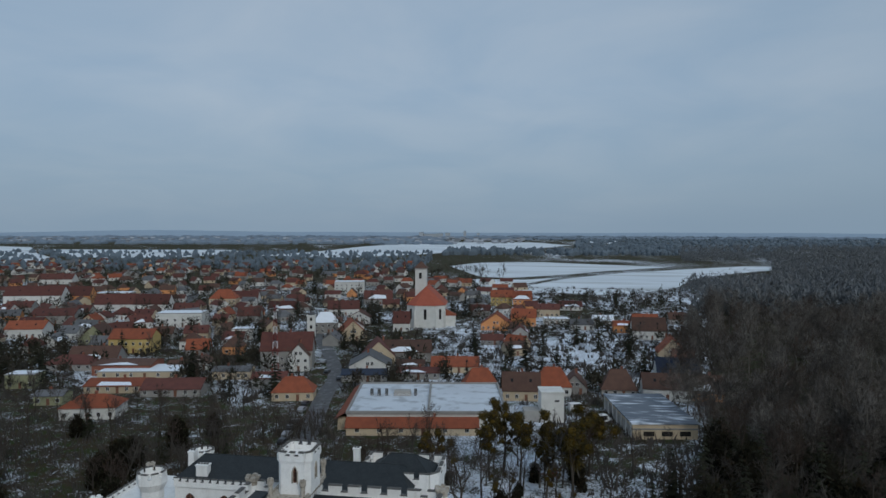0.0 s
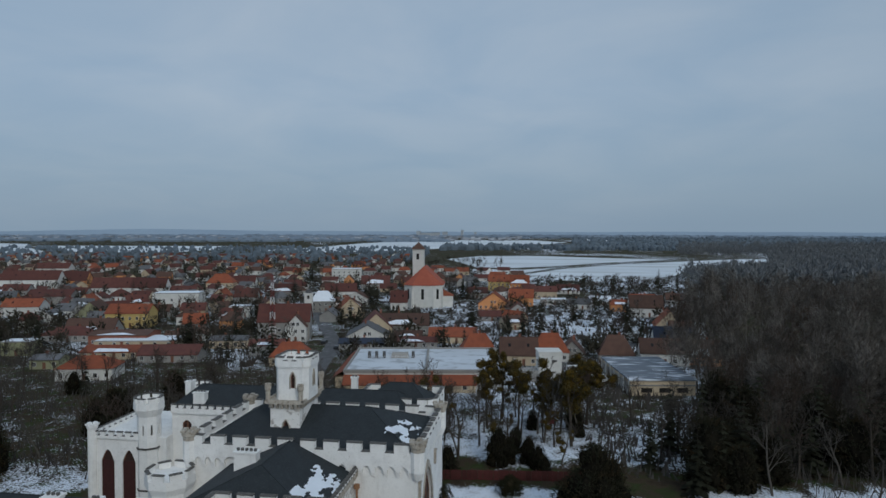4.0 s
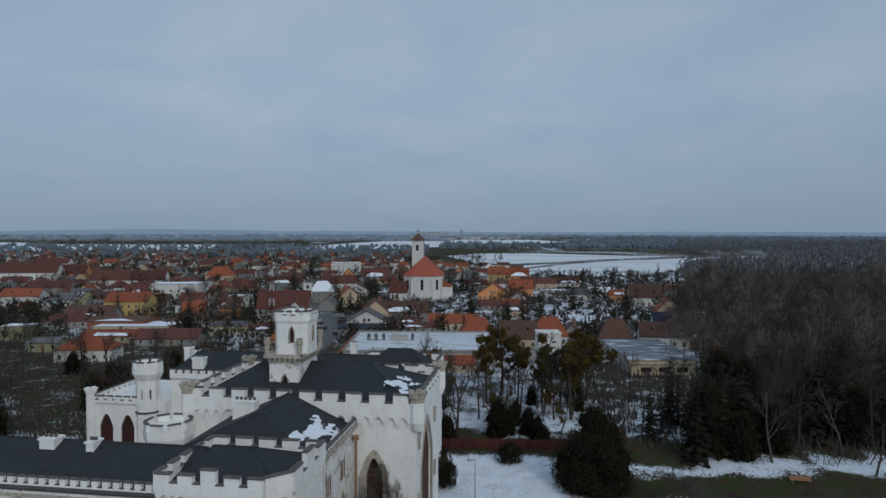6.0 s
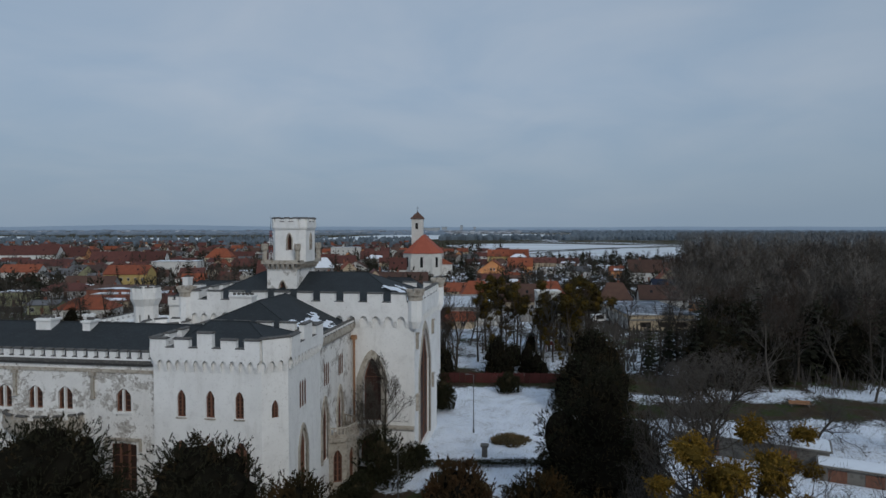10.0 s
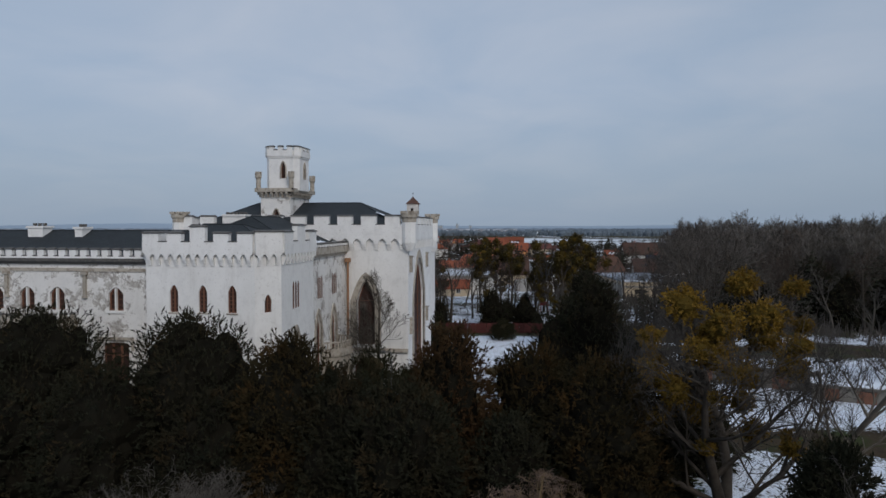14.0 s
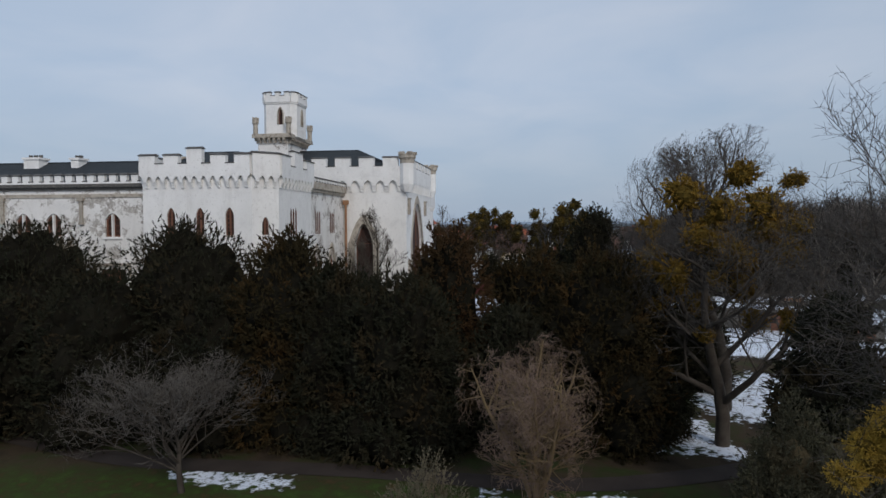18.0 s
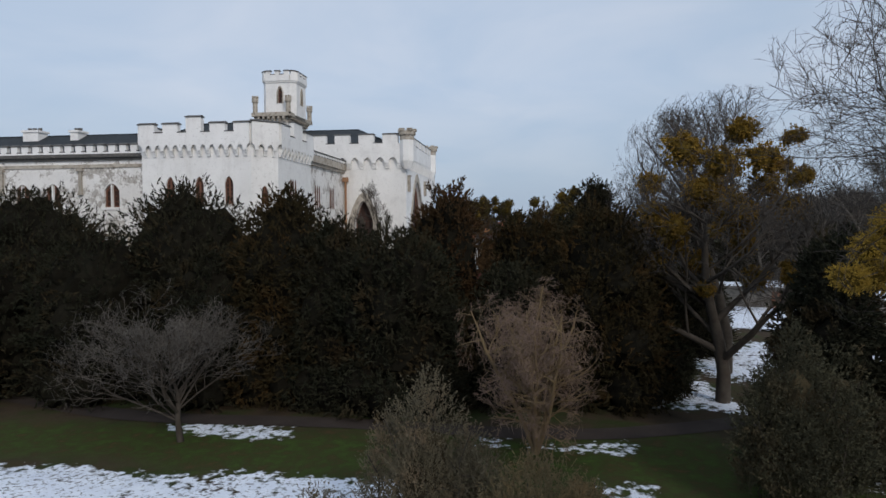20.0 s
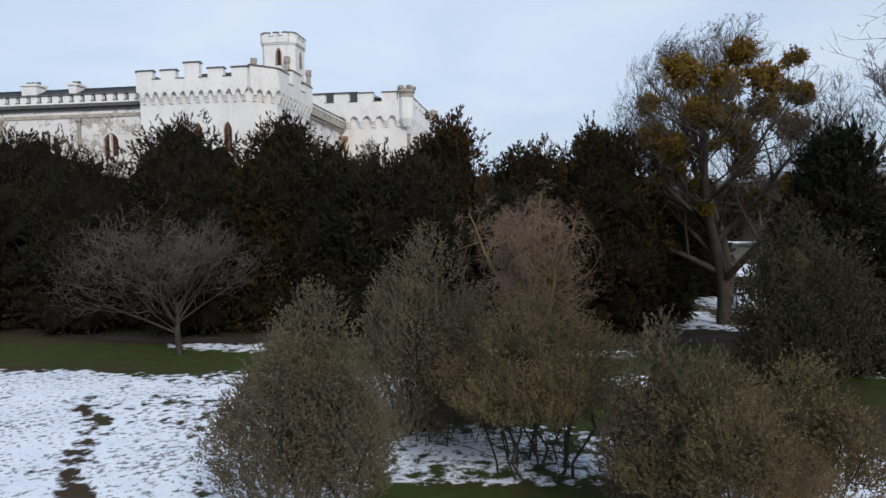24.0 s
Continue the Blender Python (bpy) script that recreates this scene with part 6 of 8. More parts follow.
# the woods to the right
for proto, r, a in zip(FAR, (92, 118, 108), (178, 192, 207)):
    put(proto, r, a)
rows, haze = [], []
for k in range(300):
    a = 150 * math.exp(rnd.random() * 1.05)
    lo = 0.375 + 0.03 * math.sin(a * 0.02) + (0.09 if a < 170 else 0)
    r, scale = a * (lo + (0.84 - lo) * rnd.random()), rnd.uniform(0.85, 1.15) * (0.75 if a < 230 else 1.0)
    kind = rnd.choice((0, 0, 1, 2, 2)) if r < 0.62 * a else rnd.choice((0, 1, 1, 1, 2))
    rows.append((kind, r, a, scale, rnd.uniform(0, 6)))
    haze.append((r, a, (20, 25, 17)[kind] * scale, rnd.uniform(4.0, 6.0) * scale))
joined("woods", FAR, rows, "dense leafless grey-brown winter woods")
tufts("woods_twigs", haze, HAZE_TWIG, "fine grey twigs of the winter woods", 420, 0.13, 0.0034, "woods")
# undergrowth: thin upright twigs in tufts
under = Geo()
for k in range(2200):
    a = 112 * math.exp(rnd.random() * 2.6)
    r = a * rnd.uniform(0.40, 0.85)
    if a < 130 and r < 62:
        continue
    x, y = plan(r, a)
    h = rnd.uniform(1.5, 6)
    w = rnd.uniform(0.05, 0.12)
    for j in range(5):
        bx, by = x + rnd.uniform(-2.5, 2.5), y + rnd.uniform(-2.5, 2.5)
        tx, ty = bx + rnd.uniform(-1.5, 1.5), by + rnd.uniform(-1.5, 1.5)
        hh = h * rnd.uniform(0.5, 1)
        under.add([(bx - w, by, -0.2), (bx + w, by - w, -0.2), (bx, by + w, -0.2), (tx, ty, hh)], [(0, 1, 3), (1, 2, 3), (2, 0, 3)])
for k in range(900):
    a = rnd.uniform(120, 205)
    r = rnd.uniform(-140, -32) if k % 3 else rnd.uniform(30, 75)
    x, y = plan(r, a)
    for j in range(5):
        bx, by, hh = x + rnd.uniform(-2.5, 2.5), y + rnd.uniform(-2.5, 2.5), rnd.uniform(0.8, 3.2)
        under.add([(bx - 0.25, by, -0.2), (bx + 0.25, by - 0.2, -0.2), (bx, by + 0.25, -0.2), (bx + rnd.uniform(-1, 1), by + rnd.uniform(-1, 1), hh)], [(0, 1, 3), (1, 2, 3), (2, 0, 3)])
structure("undergrowth", under, TWIG, "bare brown undergrowth of the winter woods", "undergrowth", kind="stuff")
# ---- the town ----
WALL_WORDS = ("white", "beige", "yellow", "peach", "grey", "brick-red", "grey-green")
ROOF_WORDS = ("orange tile", "red tile", "brown tile", "grey sheet", "dark blue", "snow-covered")


def unit(name, x0, x1, y0, y1, z0, z1, *mats):
    return Geo().box(x0, x1, y0, y1, z0, z1).mesh(name, *mats)


WIN_FRAME = unit("window", -0.6, 0.6, -0.05, 0.05, 0, 1.4, WHITE_PAINT)
WIN_PANE = Geo().box(-0.52, -0.04, -0.06, 0.02, 0.08, 1.32).box(0.04, 0.52, -0.06, 0.02, 0.08, 1.32).mesh("pane", GLASS)
DOOR = Geo().box(-0.5, 0.5, -0.05, 0.05, 0, 2.1).box(-0.6, 0.6, -0.04, 0.05, 2.1, 2.2).mesh("door", WOOD)
CHIMNEY = Geo().box(-0.35, 0.35, -0.35, 0.35, 0, 1.6).box(-0.43, 0.43, -0.43, 0.43, 1.6, 1.75).mesh("chimney", WALLS[5])


def house(r, a, turn, w, d, eave, ridge, kind, wall, roof, detail=True, name="house", label="", snow=True):
    """A house at plan place r, a: s ridge across the view, g gable to the front, h hipped, f flat."""
    HOUSES.append((r, a, max(w, d) / 2))
    x, y = plan(r, a)
    pose_ = Matrix.Translation((x, y, 0)) @ Matrix.Rotation(YAW + radians(turn), 4, "Z")
    label = label or f"{'flat-roofed ' if kind == 'f' else ''}{WALL_WORDS[wall]} house with a {ROOF_WORDS[roof]} roof"
    h = thing(name, pose_, label, "house" if name == "house" else "building", "houses of the town" if name == "house" else "")
    hw, hd, o = w / 2, d / 2, 0.4

    def add(pname, geo, mats, at=None, parent=None):
        me = geo if isinstance(geo, bpy.types.Mesh) else geo.mesh(pname, *(mats if isinstance(mats, (list, tuple)) else [mats]))
        ob = new(pname, me)
        ob.parent = parent or h
        if at is not None:
            ob.matrix_basis = at
        return ob

    g = Geo().box(-hw, hw, -hd, hd, -0.5, eave)
    rg = Geo()
    rise = ridge - eave
    if kind == "s":
        g.add([(-hw, -hd, eave), (-hw, hd, eave), (-hw, 0, ridge - 0.1), (hw, -hd, eave), (hw, hd, eave), (hw, 0, ridge - 0.1)], [(1, 0, 2), (3, 4, 5)])
        k = rise / hd
        for s in (-1, 1):
            ye, ze = s * (hd + o), eave - o * k
            q = [(-hw - o, ye, ze), (hw + o, ye, ze), (hw + o, 0, ridge), (-hw - o, 0, ridge)]
            t = [(px, py, pz + 0.18) for px, py, pz in q]
            f = [(0, 1, 2, 3), (4, 7, 6, 5), (0, 4, 5, 1), (1, 5, 6, 2), (3, 7, 4, 0)]
            rg.add(q + t, [x_[::-1] for x_ in f] if s > 0 else [x_[::-1] for x_ in f])
    elif kind == "g":
        g.add([(-hw, -hd, eave), (hw, -hd, eave), (0, -hd, ridge - 0.1), (-hw, hd, eave), (hw, hd, eave), (0, hd, ridge - 0.1)], [(0, 1, 2), (4, 3, 5)])
        k = rise / hw
        for s in (-1, 1):
            xe, ze = s * (hw + o), eave - o * k
            q = [(xe, -hd - o, ze), (xe, hd + o, ze), (0, hd + o, ridge), (0, -hd - o, ridge)]
            t = [(px, py, pz + 0.18) for px, py, pz in q]
            rg.add(q + t, [(0, 1, 2, 3), (4, 7, 6, 5), (0, 4, 5, 1), (1, 5, 6, 2), (3, 7, 4, 0)])
    elif kind == "h":
        e = hw - hd * 0.9 if hw > hd else 0.0
        z = eave - 0.1
        v = [(-hw - o, -hd - o, z), (hw + o, -hd - o, z), (hw + o, hd + o, z), (-hw - o, hd + o, z), (-e, 0, ridge), (e, 0, ridge)]
        rg.add(v, [(0, 1, 5, 4), (1, 2, 5), (2, 3, 4, 5), (3, 0, 4), (3, 2, 1, 0)])
    else:
        rg.box(-hw - 0.15, hw + 0.15, -hd - 0.15, hd + 0.15, eave, eave + 0.35)
        rg.box(-hw + 0.3, hw - 0.3, -hd + 0.3, hd - 0.3, eave + 0.35, eave + 0.42, 1)
    add("wall", g, WALLS[wall])
    add("roof", rg, [ROOFS[roof] if kind != "f" else WALLS[4], SNOW])
    if not detail:
        return h
    rr = random.Random(int(abs(r * 7 + a * 13)))
    if kind != "f":
        add("chimney", CHIMNEY, None, Matrix.Translation((rr.uniform(-0.6, 0.6) * hw * 0.6, hd * 0.12, ridge - 0.7 if kind != "h" else ridge - 1.0)))
    n = max(2, min(6, int(w / 2.8)))
    rows = max(1, int((eave - 0.4) / 2.7))
    for row in range(rows):
        for i in range(n):
            u = -hw + w * (i + 0.5) / n
            if row == 0 and i == n // 2:
                add("door", DOOR, None, Matrix.Translation((u, -hd, 0.05)))
                continue
            win = add("window", WIN_FRAME, None, Matrix.Translation((u, -hd, 0.9 + row * 2.8)))
            add("pane", WIN_PANE, None, parent=win)
    if kind == "g":
        for u in (-0.9, 0.9):
            win = add("window", WIN_FRAME, None, Matrix.Translation((u, -hd, eave + 0.3)))
            add("pane", WIN_PANE, None, parent=win)
    if kind == "s" and rise > 2.6:
        rk = rise / hd
        for u in (-0.25, 0.25):
            sky_g = Geo().box(-0.4, 0.4, -0.6, 0.6, 0, 0.09)
            add("skylight", sky_g.mesh("skylight", GLASS), None, Matrix.Translation((u * w, -hd * 0.5, eave + rise * 0.5 + 0.18)) @ Matrix.Rotation(math.atan(rk), 4, "X"))
    if snow and rr.random() < 0.35 and kind == "s":
        sg = Geo()
        k = rise / hd
        pts = [(-hw * rr.uniform(0.5, 1), -hd), (hw * rr.uniform(0.1, 0.9), -hd), (hw * rr.uniform(0, 0.6), -hd * 0.6), (-hw * rr.uniform(0.2, 0.6), -hd * rr.uniform(0.45, 0.75))]
        sg.add([(px, py, eave + (py + hd) * k + 0.24) for px, py in pts], [(0, 1, 2, 3)])
        add("snow_patch", sg, SNOW)
    return h


house(-30.2, 267.8, 4, 16.6, 14.0, 3.1, 7.6, 'g', 0, 3)
house(-28.8, 285.0, 8, 13.6, 14.0, 3.8, 10.0, 'g', 1, 1)
house(-17.1, 292.0, 0, 22.5, 14.0, 4.2, 8.4, 's', 4, 2)
house(4.5, 268.7, -2, 19.0, 11.8, 2.7, 5.6, 's', 1, 0)
house(-10.0, 256.1, 0, 16.2, 10.0, 2.6, 3.8, 's', 4, 1)
house(-30.6, 252.7, 3, 17.0, 10.5, 2.6, 3.8, 's', 4, 4)
house(12.4, 226.9, 6, 12.8, 8.0, 3.4, 9.9, 'h', 1, 0)
house(26.3, 223.9, -4, 12.5, 7.7, 3.8, 9.0, 's', 1, 2)
house(38.1, 230.6, -6, 12.7, 7.8, 3.3, 9.5, 'h', 0, 0)
house(46.6, 234.1, -10, 8.3, 10.3, 2.6, 6.9, 'g', 4, 2)
house(60.9, 228.9, -8, 12.0, 7.4, 2.6, 9.1, 'h', 4, 2)
house(76.1, 224.9, -10, 15.7, 9.7, 4.2, 8.4, 's', 0, 2)
house(89.5, 252.3, -8, 15.7, 9.8, 3.8, 8.4, 's', 0, 4)
house(101.1, 292.0, -14, 12.2, 14.0, 3.7, 10.2, 'g', 1, 0)
house(100.9, 276.9, -12, 8.7, 7.0, 2.8, 7.3, 's', 4, 2)
house(89.1, 223.5, -12, 11.2, 7.0, 3.2, 8.1, 's', 3, 2)
house(100.4, 368.6, -6, 11.3, 7.0, 4.1, 6.4, 's', 3, 0)
house(108.1, 348.1, -8, 17.1, 10.6, 5.0, 11.1, 's', 0, 2)
house(119.2, 390.4, -8, 14.3, 8.8, 3.3, 7.4, 's', 0, 0)
house(-24.3, 372.6, 0, 9.2, 7.0, 5.1, 11.0, 's', 0, 1)
house(30.3, 380.2, -8, 17.0, 14.0, 3.5, 9.6, 'g', 3, 0)
house(47.8, 394.9, -10, 14.4, 8.9, 5.4, 9.9, 's', 3, 0)
house(43.4, 497.9, -6, 15.7, 9.7, 6.8, 11.4, 's', 2, 0)
house(57.8, 486.7, -6, 13.7, 8.5, 6.2, 12.0, 's', 3, 0)
house(67.8, 435.4, -6, 16.6, 10.3, 5.2, 8.3, 's', 1, 1)
house(68.9, 402.4, -6, 16.4, 10.2, 3.1, 3.1, 'f', 0, 5)
house(90.4, 470.8, -6, 16.0, 9.9, 2.8, 6.3, 's', 0, 1)
house(79.3, 379.2, -4, 12.9, 8.0, 3.2, 5.9, 's', 0, 3)
house(23.6, 440.2, -4, 14.2, 8.8, 3.7, 7.0, 's', 4, 1)
house(-65.7, 275.5, 6, 20.8, 12.9, 7.9, 14.4, 's', 4, 1)
house(-59.7, 270.1, 6, 8.4, 10.5, 6.4, 10.9, 'g', 0, 2)
house(-51.3, 223.6, 4, 13.8, 8.5, 3.0, 7.5, 'h', 1, 0)
house(-81.9, 254.6, 2, 14.2, 8.8, 3.2, 4.4, 's', 1, 3)
house(-94.7, 230.7, 4, 20.2, 12.5, 2.6, 5.1, 's', 4, 1)
house(-116.8, 235.1, 3, 19.7, 12.2, 2.6, 4.1, 's', 1, 0)
house(-108.4, 202.0, 6, 16.4, 10.2, 3.7, 6.8, 'h', 0, 0)
house(-153.3, 238.8, 4, 10.5, 7.0, 4.9, 4.9, 'f', 6, 3)
house(-129.8, 216.6, 4, 9.2, 7.0, 3.1, 4.3, 's', 6, 3)
house(-127.4, 263.8, 2, 22.7, 14.0, 4.0, 5.2, 's', 5, 2)
house(-153.7, 271.0, 4, 19.8, 12.3, 2.7, 5.6, 'h', 4, 1)
house(-176.0, 333.3, 6, 14.6, 14.0, 2.8, 9.3, 'g', 6, 2)
house(-146.0, 308.8, 2, 19.3, 11.9, 6.8, 10.5, 's', 2, 0)
house(-148.4, 279.6, 4, 20.0, 12.4, 2.6, 7.6, 's', 4, 2)
house(-148.2, 346.4, 0, 11.2, 7.0, 2.9, 6.0, 's', 4, 2)
house(-155.4, 388.6, 4, 26.2, 14.0, 8.2, 8.2, 'f', 0, 5)
house(-163.9, 488.5, 4, 19.5, 12.1, 6.2, 12.7, 'h', 1, 0)
house(-104.5, 345.2, 4, 13.2, 8.2, 5.3, 5.3, 'f', 0, 5)
house(-66.1, 365.2, 8, 13.0, 8.1, 6.2, 11.6, 'h', 4, 5)
house(-48.7, 344.7, 14, 13.9, 14.0, 3.8, 10.3, 'g', 1, 0)
house(-221.4, 348.8, 6, 19.1, 11.9, 5.0, 8.6, 's', 0, 0)
house(-304.6, 489.4, 6, 40.6, 14.0, 8.3, 14.7, 's', 0, 1)
house(-283.3, 507.0, 6, 21.5, 13.3, 6.4, 12.9, 's', 3, 1)
house(-230.5, 466.5, 6, 31.6, 14.0, 4.7, 11.2, 's', 0, 1)
house(-274.8, 547.3, 6, 27.9, 14.0, 4.2, 4.2, 'f', 0, 5)
house(-292.6, 452.7, 6, 17.3, 10.7, 3.8, 7.5, 's', 4, 1)
house(-238.0, 402.0, 6, 25.4, 14.0, 5.1, 8.6, 's', 4, 1)
house(-105.9, 266.3, 2, 11.3, 7.0, 2.6, 4.3, 's', 4, 2)
house(-118.1, 258.1, 2, 30.8, 14.0, 2.6, 2.6, 'f', 1, 3)
house(-100.7, 271.8, 4, 7.8, 9.7, 2.6, 5.0, 'g', 0, 2)
house(-63.5, 239.1, 4, 12.1, 7.5, 4.0, 5.6, 's', 4, 1)
house(-75.3, 318.3, 4, 13.5, 8.4, 3.2, 6.3, 's', 4, 1)
house(-13.7, 268.4, 0, 10.9, 7.0, 2.6, 4.3, 's', 4, 2)
house(24.1, 329.8, -6, 11.2, 7.0, 2.6, 5.0, 's', 4, 1)
house(-206.8, 466.5, 4, 23.7, 14.0, 4.7, 11.1, 's', 0, 1)
house(-172.8, 441.0, 4, 16.8, 10.4, 3.7, 7.6, 's', 1, 1)
house(-121.3, 408.8, 4, 13.9, 8.6, 4.2, 8.9, 's', 4, 1)
house(-67.9, 442.1, 6, 20.6, 12.8, 4.5, 9.4, 's', 0, 1)
house(-51.1, 507.0, 4, 21.5, 13.3, 4.3, 10.1, 's', 4, 1)
house(-85.8, 594.3, 4, 26.2, 14.0, 10.1, 10.1, 'f', 0, 5)
house(-154.3, 507.0, 4, 21.5, 13.3, 4.3, 9.7, 's', 0, 1)
house(-108.2, 441.6, 4, 18.7, 11.6, 4.5, 9.1, 's', 4, 1)
house(-402.7, 682.4, 4, 34.8, 14.0, 5.2, 10.5, 's', 0, 1)
house(96.8, 401.0, -6, 11.9, 7.4, 2.6, 5.3, 's', 0, 5)
house(142.8, 401.0, -8, 11.9, 7.4, 3.4, 7.0, 's', 4, 2)
# scattered houses towards the edge of the town
rnd = random.Random(21)
far_houses = Geo()
for k in range(800):
    a = 300 * math.exp(rnd.random() * 1.32)
    r = a * rnd.uniform(-0.72, 0.14)
    if a > 720 and r > -0.05 * a:
        continue
    w = rnd.uniform(8, 14)
    if not clear_of_houses(r, a, w / 2 + 1.5) or abs(r + 0.185 * a + 5) < 8:
        continue
    if -50 < r < 30 and 300 < a < 480:
        continue
    e = rnd.uniform(2.6, 4.2)
    turn, d, ridge, kind = rnd.choice((-40, -8, 4, 10, 50, 88)) + rnd.uniform(-8, 8), rnd.uniform(7, 9.5), e + rnd.uniform(2.6, 4.2), rnd.choice("sssgh")
    wall, roof = rnd.choice((0, 0, 0, 1, 1, 3, 4, 4, 4)), rnd.choice((0, 0, 1, 1, 1, 1, 1, 1, 2, 2, 2, 2, 3, 3))
    if a < 440:
        house(r, a, turn, w, d, e, ridge, kind, wall, roof)
        continue
    HOUSES.append((r, a, max(w, d) / 2))
    m = Matrix.Translation((*plan(r, a), 0)) @ Matrix.Rotation(YAW + radians(turn), 4, "Z")
    hw, hd, o, hip = w / 2, d / 2, 0.4, d * 0.4 if kind == "h" else 0.0
    walls = [(-hw, -hd, -0.5), (hw, -hd, -0.5), (hw, hd, -0.5), (-hw, hd, -0.5), (-hw, -hd, e), (hw, -hd, e), (hw, hd, e), (-hw, hd, e), (-hw, 0, ridge - 0.15 if not hip else e), (hw, 0, ridge - 0.15 if not hip else e)]
    far_houses.add([tuple(m @ Vector(c)) for c in walls], [(0, 1, 5, 4), (1, 2, 6, 9, 5), (2, 3, 7, 6), (3, 0, 4, 8, 7)], wall)
    tiles = [(-hw - o, -hd - o, e - 0.3), (hw + o, -hd - o, e - 0.3), (hw + o, hd + o, e - 0.3), (-hw - o, hd + o, e - 0.3), (-hw - o + hip, 0, ridge), (hw + o - hip, 0, ridge)]
    far_houses.add([tuple(m @ Vector(c)) for c in tiles], [(0, 1, 5, 4), (2, 3, 4, 5), (1, 2, 5), (3, 0, 4)] if hip else [(0, 1, 5, 4), (2, 3, 4, 5)], len(WALLS) + roof)
    for u in (-0.28, 0.28):
        panes = [(u * w - 0.6, -hd - 0.04, 1.0), (u * w + 0.6, -hd - 0.04, 1.0), (u * w + 0.6, -hd - 0.04, 2.3), (u * w - 0.6, -hd - 0.04, 2.3)]
        far_houses.add([tuple(m @ Vector(c)) for c in panes], [(0, 1, 2, 3)], len(WALLS) + len(ROOFS))
structure("far_houses", far_houses, WALLS + ROOFS + [GLASS], "far houses of the town with red and brown tile roofs", "houses", kind="stuff")

# church
cx, cy = plan(-10.5, 392)
church = thing("church", Matrix.Translation((cx, cy, 0)) @ Matrix.Rotation(YAW + radians(-4), 4, "Z"), "white church with a red tile roof and a tall square tower", "church")


def local_part(name, geo, mats, parent, label=""):
    ob = new(name, geo.mesh(name, *(mats if isinstance(mats, (list, tuple)) else [mats])))
    ob.parent = parent
    if label:
        ob["label"] = label
    return ob


nave = Geo()
NP = [(-11.2, 14), (-11.2, -6), (-6, -10.5), (6, -10.5), (11.2, -6), (11.2, 14)]
nave.prism(NP, -0.5, 13.2)
local_part("nave_wall", nave, WALLS[0], church)
rf = Geo()
ev = [(x * 1.05, y * 1.05, 13.1) for x, y in NP]
rf.add(ev + [(0, 14.7, 24.0), (0, -3.0, 24.0)], [(0, 1, 7, 6), (1, 2, 7), (2, 3, 7), (3, 4, 7), (4, 5, 6, 7), (5, 0, 6), (5, 4, 3, 2, 1, 0)])
local_part("nave_roof", rf, material("church_red_tiles", (0.36, 0.10, 0.06), 0.85, (0.30, 0.08, 0.05), 0.4, bump=0.3, bump_scale=3), church)
tw = Geo().box(-8.2, -1.4, 10, 17, -0.5, 33.2)
local_part("tower_wall", tw, WALLS[0], church)
local_part("tower_cornice", Geo().box(-8.5, -1.1, 9.7, 17.3, 33.2, 33.7), WALLS[0], church)
tr = Geo().add([(-9.0, 9.2, 33.7), (-0.6, 9.2, 33.7), (-0.6, 17.8, 33.7), (-9.0, 17.8, 33.7), (-4.8, 13.5, 38.2)], [(0, 1, 4), (1, 2, 4), (2, 3, 4), (3, 0, 4), (3, 2, 1, 0)])
local_part("tower_roof", tr, ROOFS[2], church)
cr = Geo().tube([(-4.8, 13.5, 38.0), (-4.8, 13.5, 41.2)], [0.14, 0.10], 6).box(-5.5, -4.1, 13.4, 13.6, 40.2, 40.4)
local_part("cross", cr, METAL, church)
for x, z0, z1, w in ((-5.0, 27.4, 31.0, 0.8),):
    for yy, fl in ((9.95, 1),):
        # a dark slab on the closed tower wall, for the unlit sound opening
        wg = Geo().box(x - w, x + w, yy - 0.05, yy + 0.1, z0, z1)
        local_part("louvre", wg, VOID, church)
for x, y, rot in ((-8.6, -8.25, -41), (0, -10.5, 0), (8.6, -8.25, 41)):
    wg = Geo().box(-0.8, 0.8, -0.06, 0.1, 5.0, 11.0)
    ob = local_part("window", wg, GLASS, church)
    ob.matrix_basis = Matrix.Translation((x, y, 0)) @ Matrix.Rotation(radians(rot), 4, "Z")
for y in (-2, 4, 10):
    local_part("window", Geo().box(11.15, 11.28, y - 0.8, y + 0.8, 5.0, 11.0), GLASS, church)
local_part("sacristy", Geo().box(11.2, 17, -2, 6, -0.5, 6.5), WALLS[0], church)
local_part("sacristy_roof", Geo().add([(11, -2.4, 6.4), (17.5, -2.4, 6.4), (17.5, 6.4, 6.4), (11, 6.4, 6.4), (11.2, 2, 10)], [(0, 1, 4), (1, 2, 4), (2, 3, 4), (3, 2, 1, 0)]), ROOFS[0], church)
for px, py in NP[1:5]:
    local_part("buttress", Geo().box(px - 0.6, px + 0.6, py - 0.9, py + 0.5, -0.5, 10.0, taper=0.15), WALLS[0], church)
HOUSES.append((-10.5, 395, 17))

# the low hall with the wide white roof
cx, cy = plan(-5.5, 206)
hall = thing("hall", Matrix.Translation((cx, cy, 0)) @ Matrix.Rotation(YAW, 4, "Z"), "low white hall with a wide flat snow-covered roof", "building")
HOUSES.append((-5.5, 206, 26))
local_part("wall", Geo().box(-22.5, 23.5, -18, 17.5, -0.5, 4.6), WALLS[0], hall)
local_part("roof", Geo().box(-22.2, 23.2, -17.7, 17.2, 4.6, 5.0), material("half_melted_snow_roof", (0.62, 0.66, 0.71), 0.8, (0.50, 0.53, 0.57), 0.08, color3=(0.24, 0.25, 0.27), scale3=0.22, amount3=0.6), hall)
pg = Geo()
